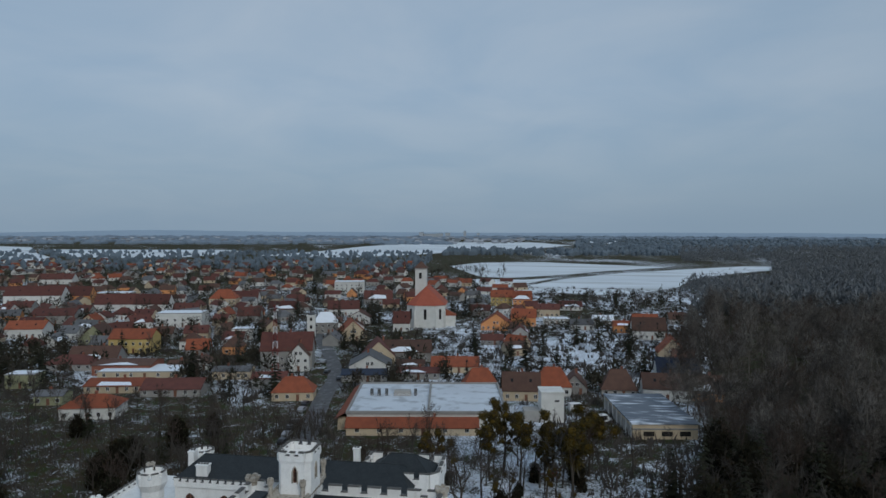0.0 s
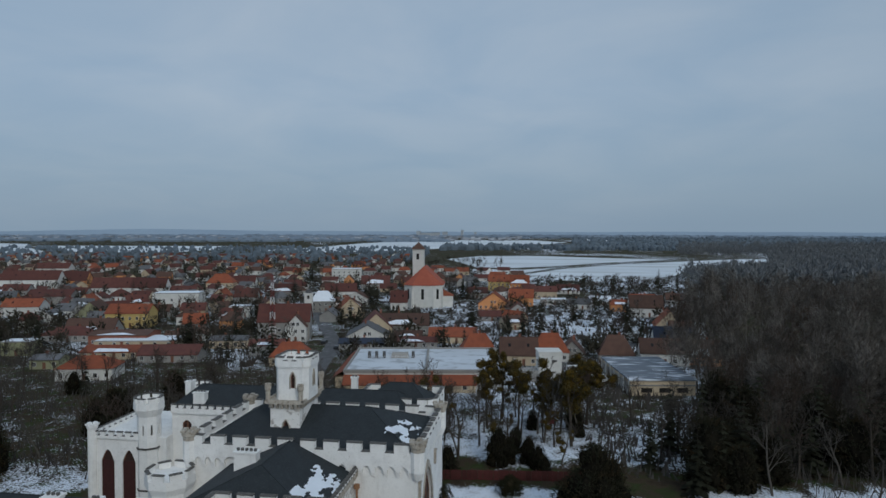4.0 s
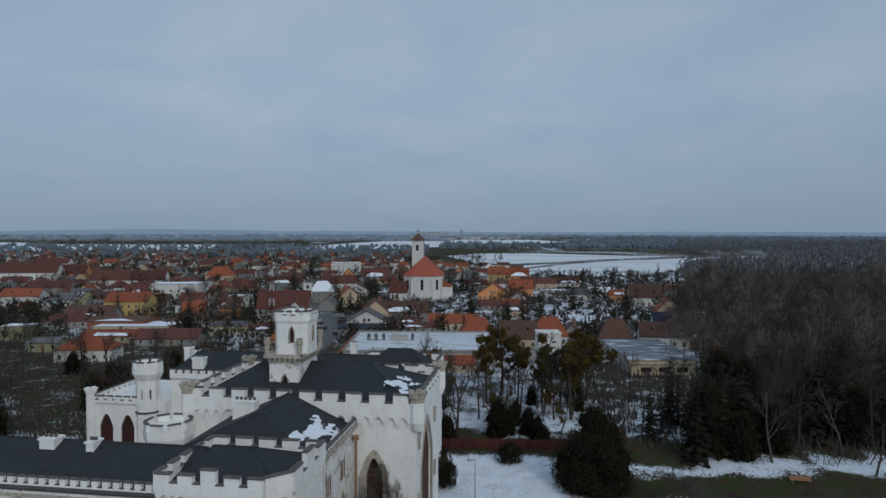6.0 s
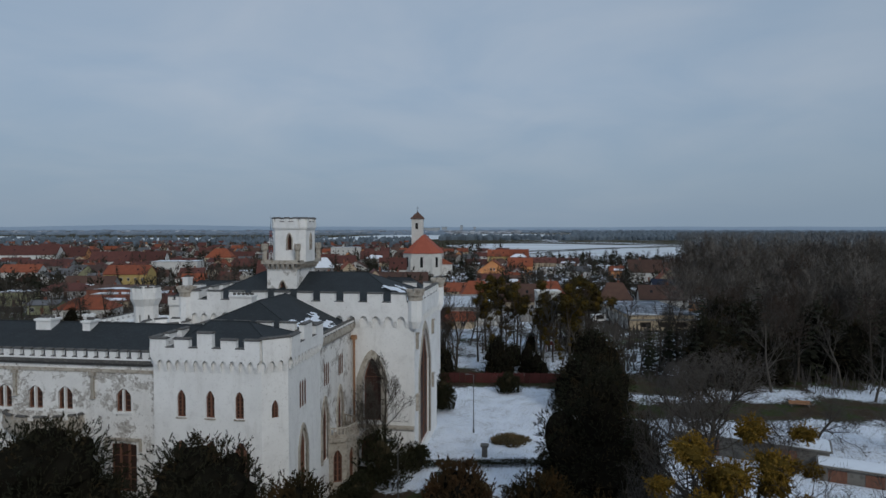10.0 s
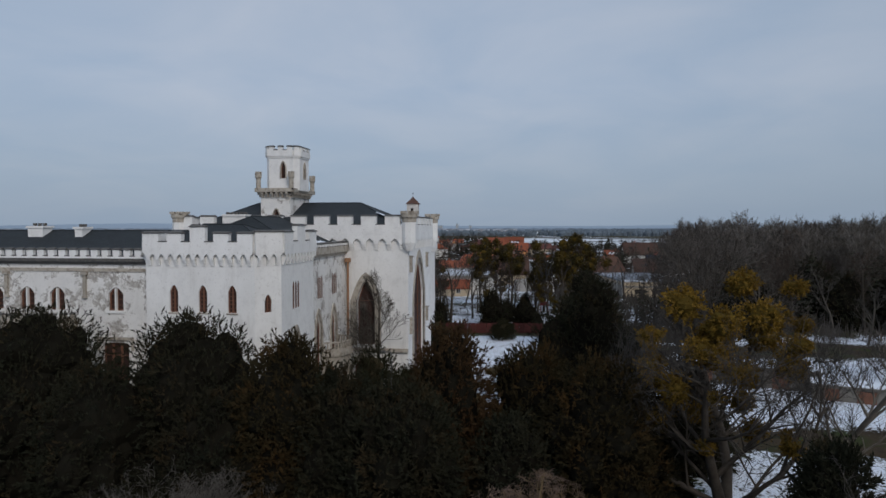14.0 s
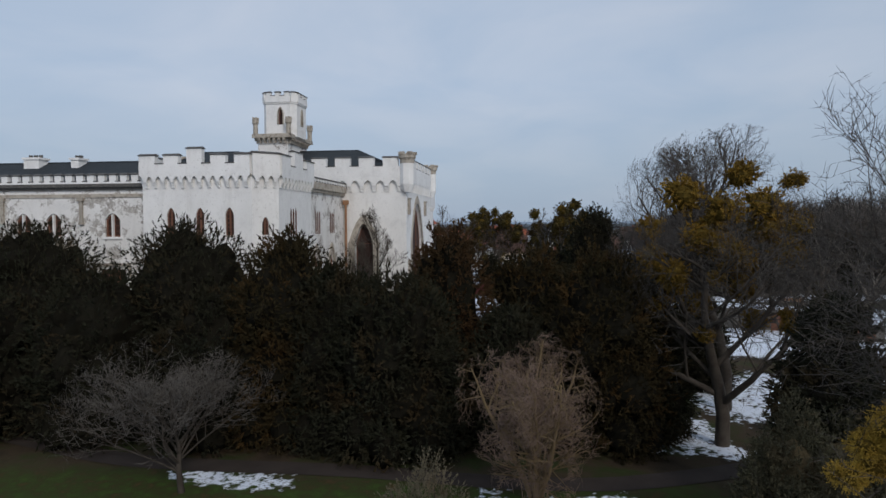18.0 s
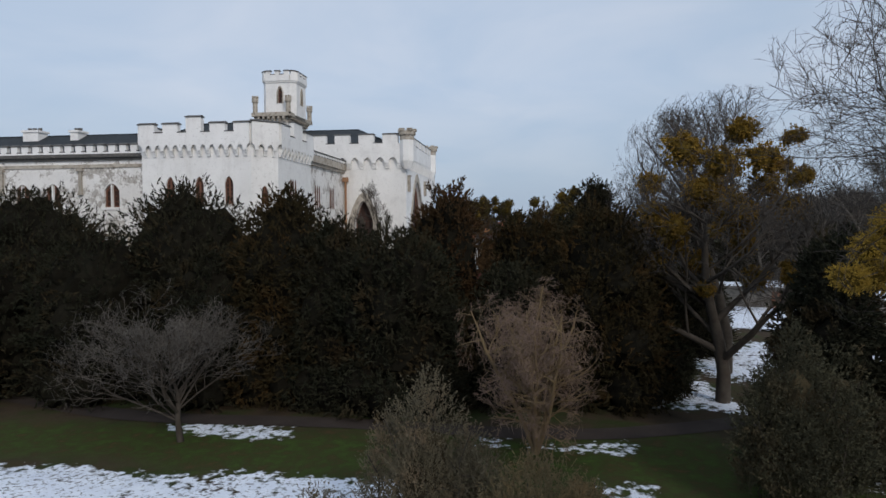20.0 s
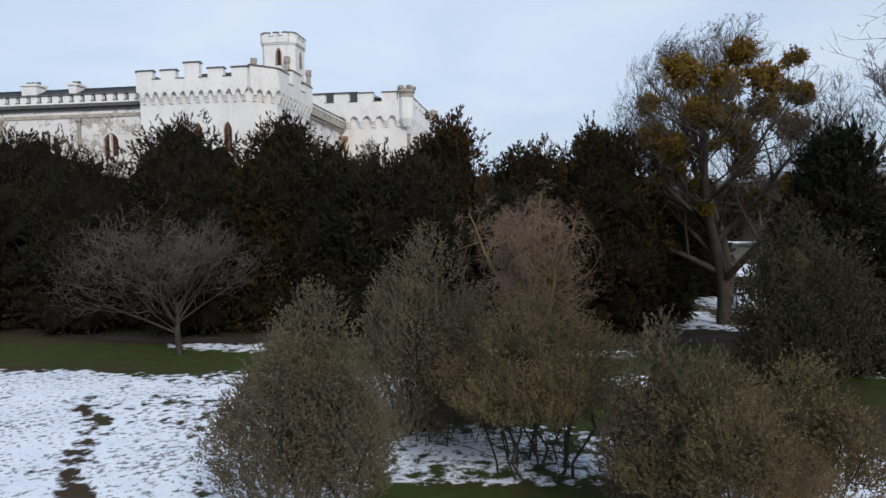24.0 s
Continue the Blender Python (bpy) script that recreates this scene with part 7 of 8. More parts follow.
for x0, x1, y0, y1 in ((-22.8, -22.2, -18.3, 17.8), (23.2, 23.9, -18.3, 17.8), (-22.2, 23.2, -18.3, -17.7), (-22.2, 23.2, 17.2, 17.8), (0.6, 1.3, -17.7, 17.2)):
    pg.box(x0, x1, y0, y1, 4.6, 5.5)
local_part("parapet", pg, WALLS[4], hall)
local_part("roof_edge", Geo().add([(-22.8, -18.3, 5.2), (-22.8, 17.8, 5.2), (-25.4, 18.5, 3.2), (-26.2, -18.8, 3.2)], [(0, 1, 2, 3)]).add([(-22.8, -18.3, 5.1), (-22.8, 17.8, 5.1), (-25.4, 18.5, 3.1), (-26.2, -18.8, 3.1)], [(3, 2, 1, 0)]), ROOFS[0], hall, "sloping orange tile edge")
local_part("side_wall", Geo().box(-25.2, -22.5, -18, 17.5, -0.5, 3.15), WALLS[1], hall)
for k, x in enumerate((-17.5, -15.2, -12.8, -3.6)):
    local_part("roof_unit", Geo().box(x - 0.5, x + 0.5, 1.5, 2.8, 5.0, 7.0, taper=0.05), METAL, hall)
local_part("skylight", Geo().box(-10.6, -5.0, 1.0, 4.0, 5.0, 6.6, taper=0.3), WALLS[4], hall)
rl = Geo()
for x in range(-17, 0, 2):
    rl.tube([(x, -1.2, 5.0), (x, -1.2, 6.1)], [0.04, 0.04], 4)
rl.tube([(-18, -1.2, 6.1), (-1, -1.2, 6.1)], [0.05, 0.05], 4)
local_part("railing", rl, WHITE_PAINT, hall)
house(-9.0, 185.5, 0, 37, 5.4, 2.4, 4.4, "s", 1, 0, name="annex", label="long low annex with an orange tile roof along the hall's front")

# garage with a long flat roof
cx, cy = plan(61, 196)
garage = thing("garage", Matrix.Translation((cx, cy, 0)) @ Matrix.Rotation(YAW, 4, "Z"), "long beige garage building with a snow-streaked flat roof", "building")
HOUSES.append((61, 196, 18))
local_part("wall", Geo().box(-9, 9, -16, 16, -0.5, 4.2), WALLS[1], garage)
local_part("roof", Geo().box(-9.4, 9.4, -16.4, 16.4, 4.2, 4.6), material("streaky_snow_roof", (0.10, 0.12, 0.15), 0.7, (0.16, 0.18, 0.21), 0.3, color3=(0.70, 0.74, 0.80), scale3=0.35, amount3=0.95, stretch=(0.4, 1.6, 1)), garage)
for k in range(7):
    local_part("pillar", Geo().box(-9.25, -9.0, -15 + k * 5, -14.4 + k * 5, 0, 4.2), WALLS[0], garage)
    if k < 6:
        local_part("garage_door", Geo().box(-9.08, -8.95, -14.0 + k * 5, -10.4 + k * 5, 0, 3.2), WALLS[4], garage)
for k in range(3):
    # dark panels in place of window holes, painted as unlit inside
    local_part("window", Geo().box(-6 + k * 5, -3 + k * 5, -16.08, -15.9, 0.9, 2.2), VOID, garage)
local_part("string_course", Geo().box(-9.1, 9.1, -16.25, -16.0, 2.7, 3.1), WALLS[4], garage)

# white cube-like tower house beside the hall
cx, cy = plan(32.5, 199)
cube = thing("substation", Matrix.Translation((cx, cy, 0)) @ Matrix.Rotation(YAW, 4, "Z"), "plain white windowless block building", "building")
HOUSES.append((32.5, 199, 5))
local_part("wall", Geo().box(-3.4, 3.4, -3.4, 3.4, -0.5, 8.9), WALLS[0], cube)
local_part("roof", Geo().box(-3.6, 3.6, -3.6, 3.6, 8.9, 9.25), WALLS[0], cube)
local_part("vent", Geo().box(0.6, 2.0, -3.5, -3.35, 6.2, 6.8), METAL, cube)
local_part("lean_to", Geo().box(-8.4, -3.4, -3, 2, -0.5, 3.4), WALLS[4], cube)

# bell tower of the little chapel by the street
cx, cy = plan(-71.5, 352)
bell = thing("bell_tower", Matrix.Translation((cx, cy, 0)) @ Matrix.Rotation(YAW + 0.1, 4, "Z"), "small white bell tower with a pointed cap", "tower")
HOUSES.append((-71.5, 352, 5))
local_part("wall", Geo().box(-2.1, 2.1, -2.1, 2.1, -0.5, 11.2).box(-2.4, 2.4, -2.4, 2.4, 11.2, 11.6), WALLS[0], bell)
local_part("cap", Geo().prism(ngon(0, 0, 2.0, 8), 11.6, 13.4, grow=-1.2), ROOFS[3], bell)
for z in (4.5, 8.6):
    # no hole: a slab whose colour gives the dark of the opening
    local_part("opening", Geo().box(-0.6, 0.6, -2.16, -2.0, z, z + 1.8), VOID, bell)

# lattice mast, painted red and white
cx, cy = plan(-69.0, 267)
mast = thing("radio_mast", Matrix.Translation((cx, cy, 0)) @ Matrix.Rotation(0.3, 4, "Z"), "red and white painted lattice radio mast", "mast")
for k in range(9):
    g = Geo()
    z0, z1 = k * 3.0, k * 3.0 + 3.0
    h0, h1 = 1.25 - 0.1 * k, 1.25 - 0.1 * (k + 1)
    c0 = [(sx * h0, sy * h0, z0) for sx, sy in ((-1, -1), (1, -1), (1, 1), (-1, 1))]
    c1 = [(sx * h1, sy * h1, z1) for sx, sy in ((-1, -1), (1, -1), (1, 1), (-1, 1))]
    for i in range(4):
        g.tube([c0[i], c1[i]], [0.09, 0.09], 4)
        g.tube([c0[i], c1[(i + 1) % 4]], [0.05, 0.05], 3)
        g.tube([c0[(i + 1) % 4], c1[i]], [0.05, 0.05], 3)
        g.tube([c1[i], c1[(i + 1) % 4]], [0.05, 0.05], 3)
    local_part("lattice_section", g, RED_PAINT if k % 2 == 0 else WHITE_PAINT, mast)
local_part("antenna", Geo().tube([(0, 0, 27), (0, 0, 33.2)], [0.12, 0.05], 6), METAL, mast)
for k, (z, s) in enumerate(((24.5, 1), (22, -1), (26.2, 1))):
    local_part("dish", Geo().prism(ngon(s * 0.9, -0.4, 0.45, 8), z, z + 0.5), WHITE_PAINT, mast)

# roads
def road(name, points, width, label):
    g = Geo()
    pts = [Vector((*plan(r, a), 0.06)) for r, a in points]
    fine = []
    for i in range(len(pts) - 1):
        for k in range(6):
            p0, p1, p2, p3 = pts[max(i - 1, 0)], pts[i], pts[i + 1], pts[min(i + 2, len(pts) - 1)]
            t = k / 6
            fine.append(0.5 * ((2 * p1) + (p2 - p0) * t + (2 * p0 - 5 * p1 + 4 * p2 - p3) * t * t + (3 * p1 - p0 - 3 * p2 + p3) * t ** 3))
    fine.append(pts[-1])
    for i, p in enumerate(fine):
        d = (fine[min(i + 1, len(fine) - 1)] - fine[max(i - 1, 0)]).normalized()
        n = Vector((-d.y, d.x, 0)) * width / 2
        z = ground_height(p.x, p.y) + (0.03 if "path" in name else 0.07)
        g.v += [(p.x + n.x, p.y + n.y, z), (p.x - n.x, p.y - n.y, z)]
    g.f = [(2 * i, 2 * i + 1, 2 * i + 3, 2 * i + 2) for i in range(len(fine) - 1)]
    g.s = [0] * len(g.f)
    return structure(name, g, PATH_EARTH if "path" in name else ASPHALT, label, "path" if "path" in name else "road")


road("road_main", ((-38, 172), (-39, 190), (-41.5, 225), (-42.5, 255), (-50, 290), (-64, 340), (-78, 390), (-90, 450)), 6.2, "grey asphalt street with worn snow at its edges")
road("road_side", ((-205, 345), (-190, 372), (-182, 420), (-215, 560), (-240, 700)), 9, "grey asphalt street in the town")
road("road_cross", ((-42, 240), (-20, 245), (20, 243), (50, 246), (80, 262)), 6, "grey street behind the hall")
road("footpath", ((-46, 49), (-28, 42.5), (-17, 37.6), (-4, 35.6), (6, 33.6), (13, 34.0), (26, 38)), 1.8, "earth footpath past the yews")

# fields, in the plain behind the town
FIELDS = []
FIELD = material("snowy_field", (0.72, 0.76, 0.80), 0.9, (0.58, 0.62, 0.66), 0.006, color3=(0.36, 0.37, 0.36), scale3=0.012, amount3=0.6, stretch=(0.35, 2.0, 1))


def field(name, *corners):
    FIELDS.append(corners)
    g = Geo()
    g.add([(*plan(r, a), 0.25) for r, a in corners], [tuple(range(len(corners)))])
    if (Vector(g.v[1]) - Vector(g.v[0])).cross(Vector(g.v[2]) - Vector(g.v[1])).z < 0:
        g.f = [tuple(reversed(f)) for f in g.f]
    structure(name, g, FIELD, "snow-covered farm field", "field")


field("field_right", (57, 615), (104, 699), (148, 771), (222, 850), (331, 932), (458, 1018), (537, 1018), (502, 960), (387, 861), (291, 763), (232, 652), (189, 604), (145, 573), (99, 594))
field("field_low", (31, 754), (92, 745), (136, 780), (100, 714), (57, 645), (36, 657))
field("field_mid", (7, 1016), (61, 1118), (170, 1137), (250, 1065), (348, 1002), (229, 907), (152, 828), (75, 771), (43, 789))
field("field_centre", (-399, 1397), (-319, 1635), (-265, 2096), (-148, 2579), (104, 2794), (368, 2795), (444, 2314), (246, 1864), (47, 1636), (-104, 1397), (-208, 1290))
field("field_left", (-1455, 2093), (-1243, 1970), (-926, 1489), (-703, 1196), (-677, 1080), (-696, 999))
field("field_band", (-1059, 1763), (-816, 1763), (-588, 1764), (-470, 1596), (-517, 1314), (-639, 1264), (-755, 1314))
field("field_far", (-689, 3526), (-295, 3941), (-82, 3528), (-316, 2682), (-524, 2681))
field("field_far_right", (560, 2917), (903, 3354), (650, 2581))
field("field_far_left", (-2258, 4182), (-1409, 4462), (-1387, 3524))
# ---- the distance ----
# far twigs: the haze of the distance is mixed into this colour
FAR_TWIG = material("hazed_far_twigs", (0.165, 0.172, 0.178), 0.95, (0.115, 0.122, 0.130), 0.02, island=0.10, spec=0.05)
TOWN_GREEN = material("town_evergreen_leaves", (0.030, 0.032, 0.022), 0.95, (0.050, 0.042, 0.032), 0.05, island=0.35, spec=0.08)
# bluer and paler with distance: aerial haze painted into the base colours
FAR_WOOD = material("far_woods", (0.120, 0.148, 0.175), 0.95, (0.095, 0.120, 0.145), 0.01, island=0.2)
HORIZON_WOOD = material("hazed_horizon_woods", (0.19, 0.235, 0.285), 0.95, (0.16, 0.20, 0.25), 0.004)
HILL = material("hazed_hills", (0.30, 0.375, 0.46), 0.95, (0.27, 0.34, 0.42), 0.002)
rnd = random.Random(33)


def wood_belt(name, n, a0, a1, s0, s1, h0, h1, mat, spread=1.0):
    """A belt of far trees: ragged clumps between two distances and two bearings."""
    g = Geo()
    for k in range(n):
        a = a0 * (a1 / a0) ** rnd.random()
        r = a * rnd.uniform(s0, s1)
        x, y = plan(r, a)
        h = rnd.uniform(h0, h1)
        w = h * rnd.uniform(0.5, 1.1) * spread
        m = 6
        ring = [(x + math.cos(j * math.tau / m) * w * rnd.uniform(0.6, 1.2), y + math.sin(j * math.tau / m) * w * rnd.uniform(0.6, 1.2), h * rnd.uniform(0.35, 0.7)) for j in range(m)]
        foot = [(px, py, -1) for px, py, _ in ring]
        top = (x + rnd.uniform(-1, 1) * w * 0.4, y, h)
        f = [(j, (j + 1) % m, m + (j + 1) % m, m + j) for j in range(m)] + [(m + j, m + (j + 1) % m, 2 * m) for j in range(m)]
        g.add(foot + ring + [top], f)
    structure(name, g, mat, "distant bare woodland belt in haze", "woods", kind="stuff")


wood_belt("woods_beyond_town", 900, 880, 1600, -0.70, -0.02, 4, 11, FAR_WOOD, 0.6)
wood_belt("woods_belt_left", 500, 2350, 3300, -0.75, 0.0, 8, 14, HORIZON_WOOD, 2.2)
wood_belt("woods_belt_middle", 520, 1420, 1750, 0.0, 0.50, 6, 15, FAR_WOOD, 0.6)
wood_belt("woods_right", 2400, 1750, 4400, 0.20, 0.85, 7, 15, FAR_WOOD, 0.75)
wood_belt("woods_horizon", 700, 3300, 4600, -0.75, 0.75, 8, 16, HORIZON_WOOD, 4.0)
# far villages: small boxes with roofs, paled towards haze in their colour
vil = Geo()
for k in range(420):
    a = rnd.uniform(2500, 3900)
    r = a * rnd.uniform(-0.7, 0.12)
    x, y = plan(r, a)
    w, h = rnd.uniform(6, 14), rnd.uniform(4, 9)
    vil.box(x - w, x + w, y - 5, y + 5, 0, h)
    vil.add([(x - w, y - 5, h), (x + w, y - 5, h), (x + w, y + 5, h), (x - w, y + 5, h), (x - w, y, h + 4), (x + w, y, h + 4)], [(0, 1, 5, 4), (2, 3, 4, 5), (1, 2, 5), (3, 0, 4)])
structure("far_village", vil, material("hazed_village_walls", (0.30, 0.32, 0.35), 0.9, (0.19, 0.20, 0.22), 0.02, island=0.5), "distant pale village houses in the haze", "village", kind="stuff")
for k, (r, w, h) in enumerate(((-150, 14, 34), (-95, 40, 24), (-40, 30, 26), (20, 16, 30), (130, 8, 42), (215, 8, 30))):
    x, y = plan(r * 1.02, 4300)
    far = thing("apartment_block", (x, y, 0), "distant pale apartment block on the horizon", "building", "distant blocks")
    # wall and roof colours carry the haze too
    local_part("wall", Geo().box(-w, w, -8, 8, 0, h), material("hazed_block_wall", (0.42, 0.45, 0.48), 0.9, (0.36, 0.39, 0.42), 0.02), far)
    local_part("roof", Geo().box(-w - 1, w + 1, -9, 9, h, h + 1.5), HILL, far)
# hills at the horizon
hill = Geo()
n = 240
for k in range(n + 1):
    ang = math.tau * k / n
    rr = 4700
    z = 30 + 7 * noise.noise((ang * 3, 0.5, 1)) + 4 * noise.noise((ang * 11, 2.5, 1))
    z += 16 * math.exp(-(((ang - radians(90 + 8.4 + 24)) / radians(7)) ** 2))
    hill.v += [(math.cos(ang) * rr, math.sin(ang) * rr, -2), (math.cos(ang) * (rr + 120), math.sin(ang) * (rr + 120), z)]
hill.f = [(2 * k + 2, 2 * k, 2 * k + 1, 2 * k + 3) for k in range(n)]
hill.s = [0] * n
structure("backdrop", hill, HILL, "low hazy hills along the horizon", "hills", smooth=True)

# trees among the houses
rnd = random.Random(44)
rows = []
for k in range(900):
    a = 225 * math.exp(rnd.random() * 1.5)
    r = a * rnd.uniform(-0.75, 0.42)
    if not clear_of_houses(r, a, 0.5) or (a > 520 and r > 0.10 * a) or (a < 330 and abs(r + 44 + (a - 240) * 0.15) < 7):
        continue
    if -45 < r < 25 and 330 < a < 385:
        continue
    if k % 4 == 0:
        put(FIRS[k % 2], r, a, rnd.uniform(0.7, 1.3), rnd.uniform(0, 6))
    else:
        rows.append((rnd.choice((0, 0, 2)), r, a, rnd.uniform(0.38, 0.72), rnd.uniform(0, 6)))
GARDEN = [leafless(95 + k, "leafless tree in a back garden", BARK, (TWIG, RED_TWIG, RED_TWIG)[k], "bare garden trees", height=18, spread=8.5, trunk=0.7, r0=0.24, kids=(7, 5, 3), levels=3, start=0.15, up=0.3, twig=0.09, sides=(4, 3, 3, 3), light=True) for k in range(3)]
for proto, r, a in zip(GARDEN, (-72, -88, -30), (214, 236, 232)):
    put(proto, r, a, 0.5)
joined("garden_trees", GARDEN, rows, "leafless garden trees among the houses")
far_rows = []
for k in range(4200):
    a = 400 * math.exp(rnd.random() * 1.55)
    lo = 0.42 + 0.05 * math.sin(a * 0.013) if a < 560 else 0.36 + 0.04 * math.sin(a * 0.011) if a < 640 else 0.50 if a < 1080 else 0.36
    h = rnd.uniform(13, 20) * (1.25 if a < 520 else 1.0)
    far_rows.append((a * rnd.uniform(lo, 0.82), a, h, rnd.uniform(4, 7)))
tufts("far_woods", far_rows, FAR_TWIG, "leafless woods far off in bluish haze", 44, 0.20, 0.034, "woods")
# dark evergreens and thickets between the houses
green_rows = []
for k in range(2300):
    a = 228 * math.exp(rnd.random() * 1.42)
    r = a * rnd.uniform(-0.76, 0.36)
    if not clear_of_houses(r, a, 0.0) or (a > 560 and r > 0.06 * a) or (a < 480 and abs(r + 44 + (a - 240) * 0.19) < 7) or (-45 < r < 25 and 330 < a < 385) or (0 < r < 92 and 250 < a < 345 and k % 4):
        continue
    h = rnd.uniform(3.5, 11) if k % 3 else rnd.uniform(2, 4)
    green_rows.append((r, a, h, h * rnd.uniform(0.25, 0.5)))
tufts("town_evergreens", green_rows, TOWN_GREEN, "dark evergreens and thickets between the houses", 46, 0.26, 0.045)
# hedges and orchards of the gardens
hedge = Geo()
for k in range(4200):
    a = 215 * math.exp(rnd.random() * 1.1)
    r = a * rnd.uniform(-0.75, 0.42)
    if not clear_of_houses(r, a, 0.5) or (a < 330 and abs(r + 44 + (a - 240) * 0.15) < 6):
        continue
    x, y = plan(r, a)
    h, w = rnd.uniform(1, 3.2), rnd.uniform(0.8, 2.2)
    for j in range(7):
        ang = rnd.uniform(0, math.tau)
        bx, by = x + rnd.uniform(-w, w), y + rnd.uniform(-w, w)
        hedge.add([(bx - 0.3, by, 0), (bx + 0.3, by - 0.2, 0), (bx, by + 0.3, 0), (bx + math.cos(ang) * w * 0.6, by + math.sin(ang) * w * 0.6, h * rnd.uniform(0.5, 1))], [(0, 1, 3), (1, 2, 3), (2, 0, 3)])
structure("garden_shrubs", hedge, TWIG, "bare brown hedges and shrubs of the gardens", "shrubs", kind="stuff")
# ---- in the garden ----
def garden_bush(r, a, h, w, seed, mat=LEAF, label="small dark evergreen garden shrub"):
    return bush(spot(r, a), seed, h, w, label, mat, n=14000, leaf=(0.24, 0.12), open_base=0.05, stems=5, group="garden shrubs", name="shrub")


DARK_LEAF = material("dark_shrub_leaves", (0.022, 0.026, 0.014), 0.85, (0.032, 0.028, 0.014), 0.5, island=0.35, spec=0.08)
garden_bush(-6.2, 71.0, 6.8, 6.6, 81, DARK_LEAF, "round dark evergreen shrub before the gate block")
garden_bush(-3.2, 76.5, 3.4, 4.2, 82, DARK_LEAF)
garden_bush(1.0, 68.0, 3.0, 5.0, 83, DARK_LEAF)
garden_bush(3.6, 67.0, 2.6, 4.2, 84, LEAF_BROWN, "low brown bare-looking garden shrub")
garden_bush(11.8, 112.0, 3.6, 4.4, 85, DARK_LEAF)
garden_bush(0.5, 101.0, 6.5, 4.0, 86, DARK_LEAF)
garden_bush(9.2, 86.0, 0.45, 4.6, 88, LEAF_BROWN, "low dry brown patch of ornamental grass")
garden_bush(-8.5, 67.0, 3.0, 4.0, 90, DARK_LEAF)
t_ = leafless(91, "slender leafless tree close to the castle's gate block", BARK, GREY_TWIG, height=15.2, spread=4.6, trunk=0.75, r0=0.15, kids=(16, 9, 6, 4), levels=4, start=0.16, up=0.40, twig=0.016)
t_.matrix_basis = spot(-6.0, 73.0, 1.0, 0.5)
for k, (r, a, h) in enumerate(((36, 84, 8.5), (43, 80, 7.5), (50, 86, 8.0), (33, 93, 7.0), (58, 78, 9.0), (40, 74, 7.0))):
    if k == 0:
        orchard = leafless(92, "low crooked leafless garden tree", BARK, TWIG, "crooked garden trees", height=8, spread=5.5, trunk=0.5, r0=0.2, kids=(11, 7, 6, 4), levels=4, start=0.3, up=0.05, twig=0.016)
        orchard.matrix_basis = spot(r, a, h / 8, k)
    else:
        copy_thing(orchard, spot(r, a, h / 8, k * 1.3))

# hedge along the snowy lawn
hg = np.random.default_rng(7)
m = 2600
hp = np.stack([hg.uniform(0, 1, m), hg.uniform(-0.45, 0.45, m), hg.uniform(0.05, 0.7, m)], 1)
ends = [Vector((*plan(-3.5, 76.8), 0)), Vector((*plan(14.5, 77.5), 0))]
pts = np.array([tuple(ends[0].lerp(ends[1], u) + Vector((0, w, z))) for u, w, z in hp])
low_hedge = thing("hedge", (*plan(5, 77), 0), "low clipped dark hedge across the snow", "hedge")
part("foliage", plumes(hg, pts, hg.normal(size=(m, 3)) * 0.5 + np.array([0, 0, 0.6]), 8, 0.25, 0.16, 0.06), DARK_LEAF, low_hedge)

# red board fence at the garden's end
fence = thing("fence", (*plan(8, 119), 0), "dark red wooden board fence with white snow on top", "fence")
BOARD = material("dark_red_boards", (0.075, 0.018, 0.016), 0.8, (0.05, 0.014, 0.012), 1.0, random_value=0.25)
bme = Geo().box(-0.46, 0.46, -0.03, 0.03, 0.1, 1.9).mesh("board", BOARD)
pme = Geo().box(-0.08, 0.08, -0.08, 0.12, -0.1, 2.05).box(-0.1, 0.1, -0.1, 0.14, 2.05, 2.1).mesh("post", BOARD)
fa, fb = plan(-12, 119.5), plan(27, 118.0)
n = 40
for i in range(n):
    u = (i + 0.5) / n
    ang = math.atan2(fb[1] - fa[1], fb[0] - fa[0])
    x, y = fa[0] + (fb[0] - fa[0]) * u, fa[1] + (fb[1] - fa[1]) * u
    part("board", bme, None, fence, at=Matrix.Translation((x, y, 0)) @ Matrix.Rotation(ang, 4, "Z"))
    if i % 3 == 0:
        part("post", pme, None, fence, at=Matrix.Translation((x - 0.5 * math.cos(ang), y - 0.5 * math.sin(ang), 0)) @ Matrix.Rotation(ang, 4, "Z"))

# lamp posts on the lawn
def lamp_post(r, a, h=8.0):
    lp = thing("lamp_post", (*plan(r, a), 0), "slim dark metal lamp post standing on the snow", "lamp", "garden lamp posts")
    x, y = plan(r, a)
    part("pole", Geo().tube([(x, y, -0.2), (x, y, h * 0.5), (x, y, h)], [0.075, 0.06, 0.045], 8), METAL, lp)
    part("base", Geo().prism(ngon(x, y, 0.14, 8), -0.05, 0.5), METAL, lp)
    part("arm", Geo().tube([(x, y, h), (x - 0.35, y, h + 0.12), (x - 0.8, y, h + 0.1)], [0.04, 0.035, 0.03], 6), METAL, lp)
    part("head", Geo().box(x - 1.15, x - 0.7, y - 0.12, y + 0.12, h + 0.04, h + 0.16, taper=0.03), METAL, lp)


lamp_post(4.7, 90.0)
lamp_post(-4.2, 66.5, 6.5)

# statue-like stone post and a bench on the lawn
stone_post = thing("stone_post", (*plan(5.6, 80.5), 0), "small dark weathered stone pedestal on the lawn", "pedestal")
x, y = plan(5.6, 80.5)
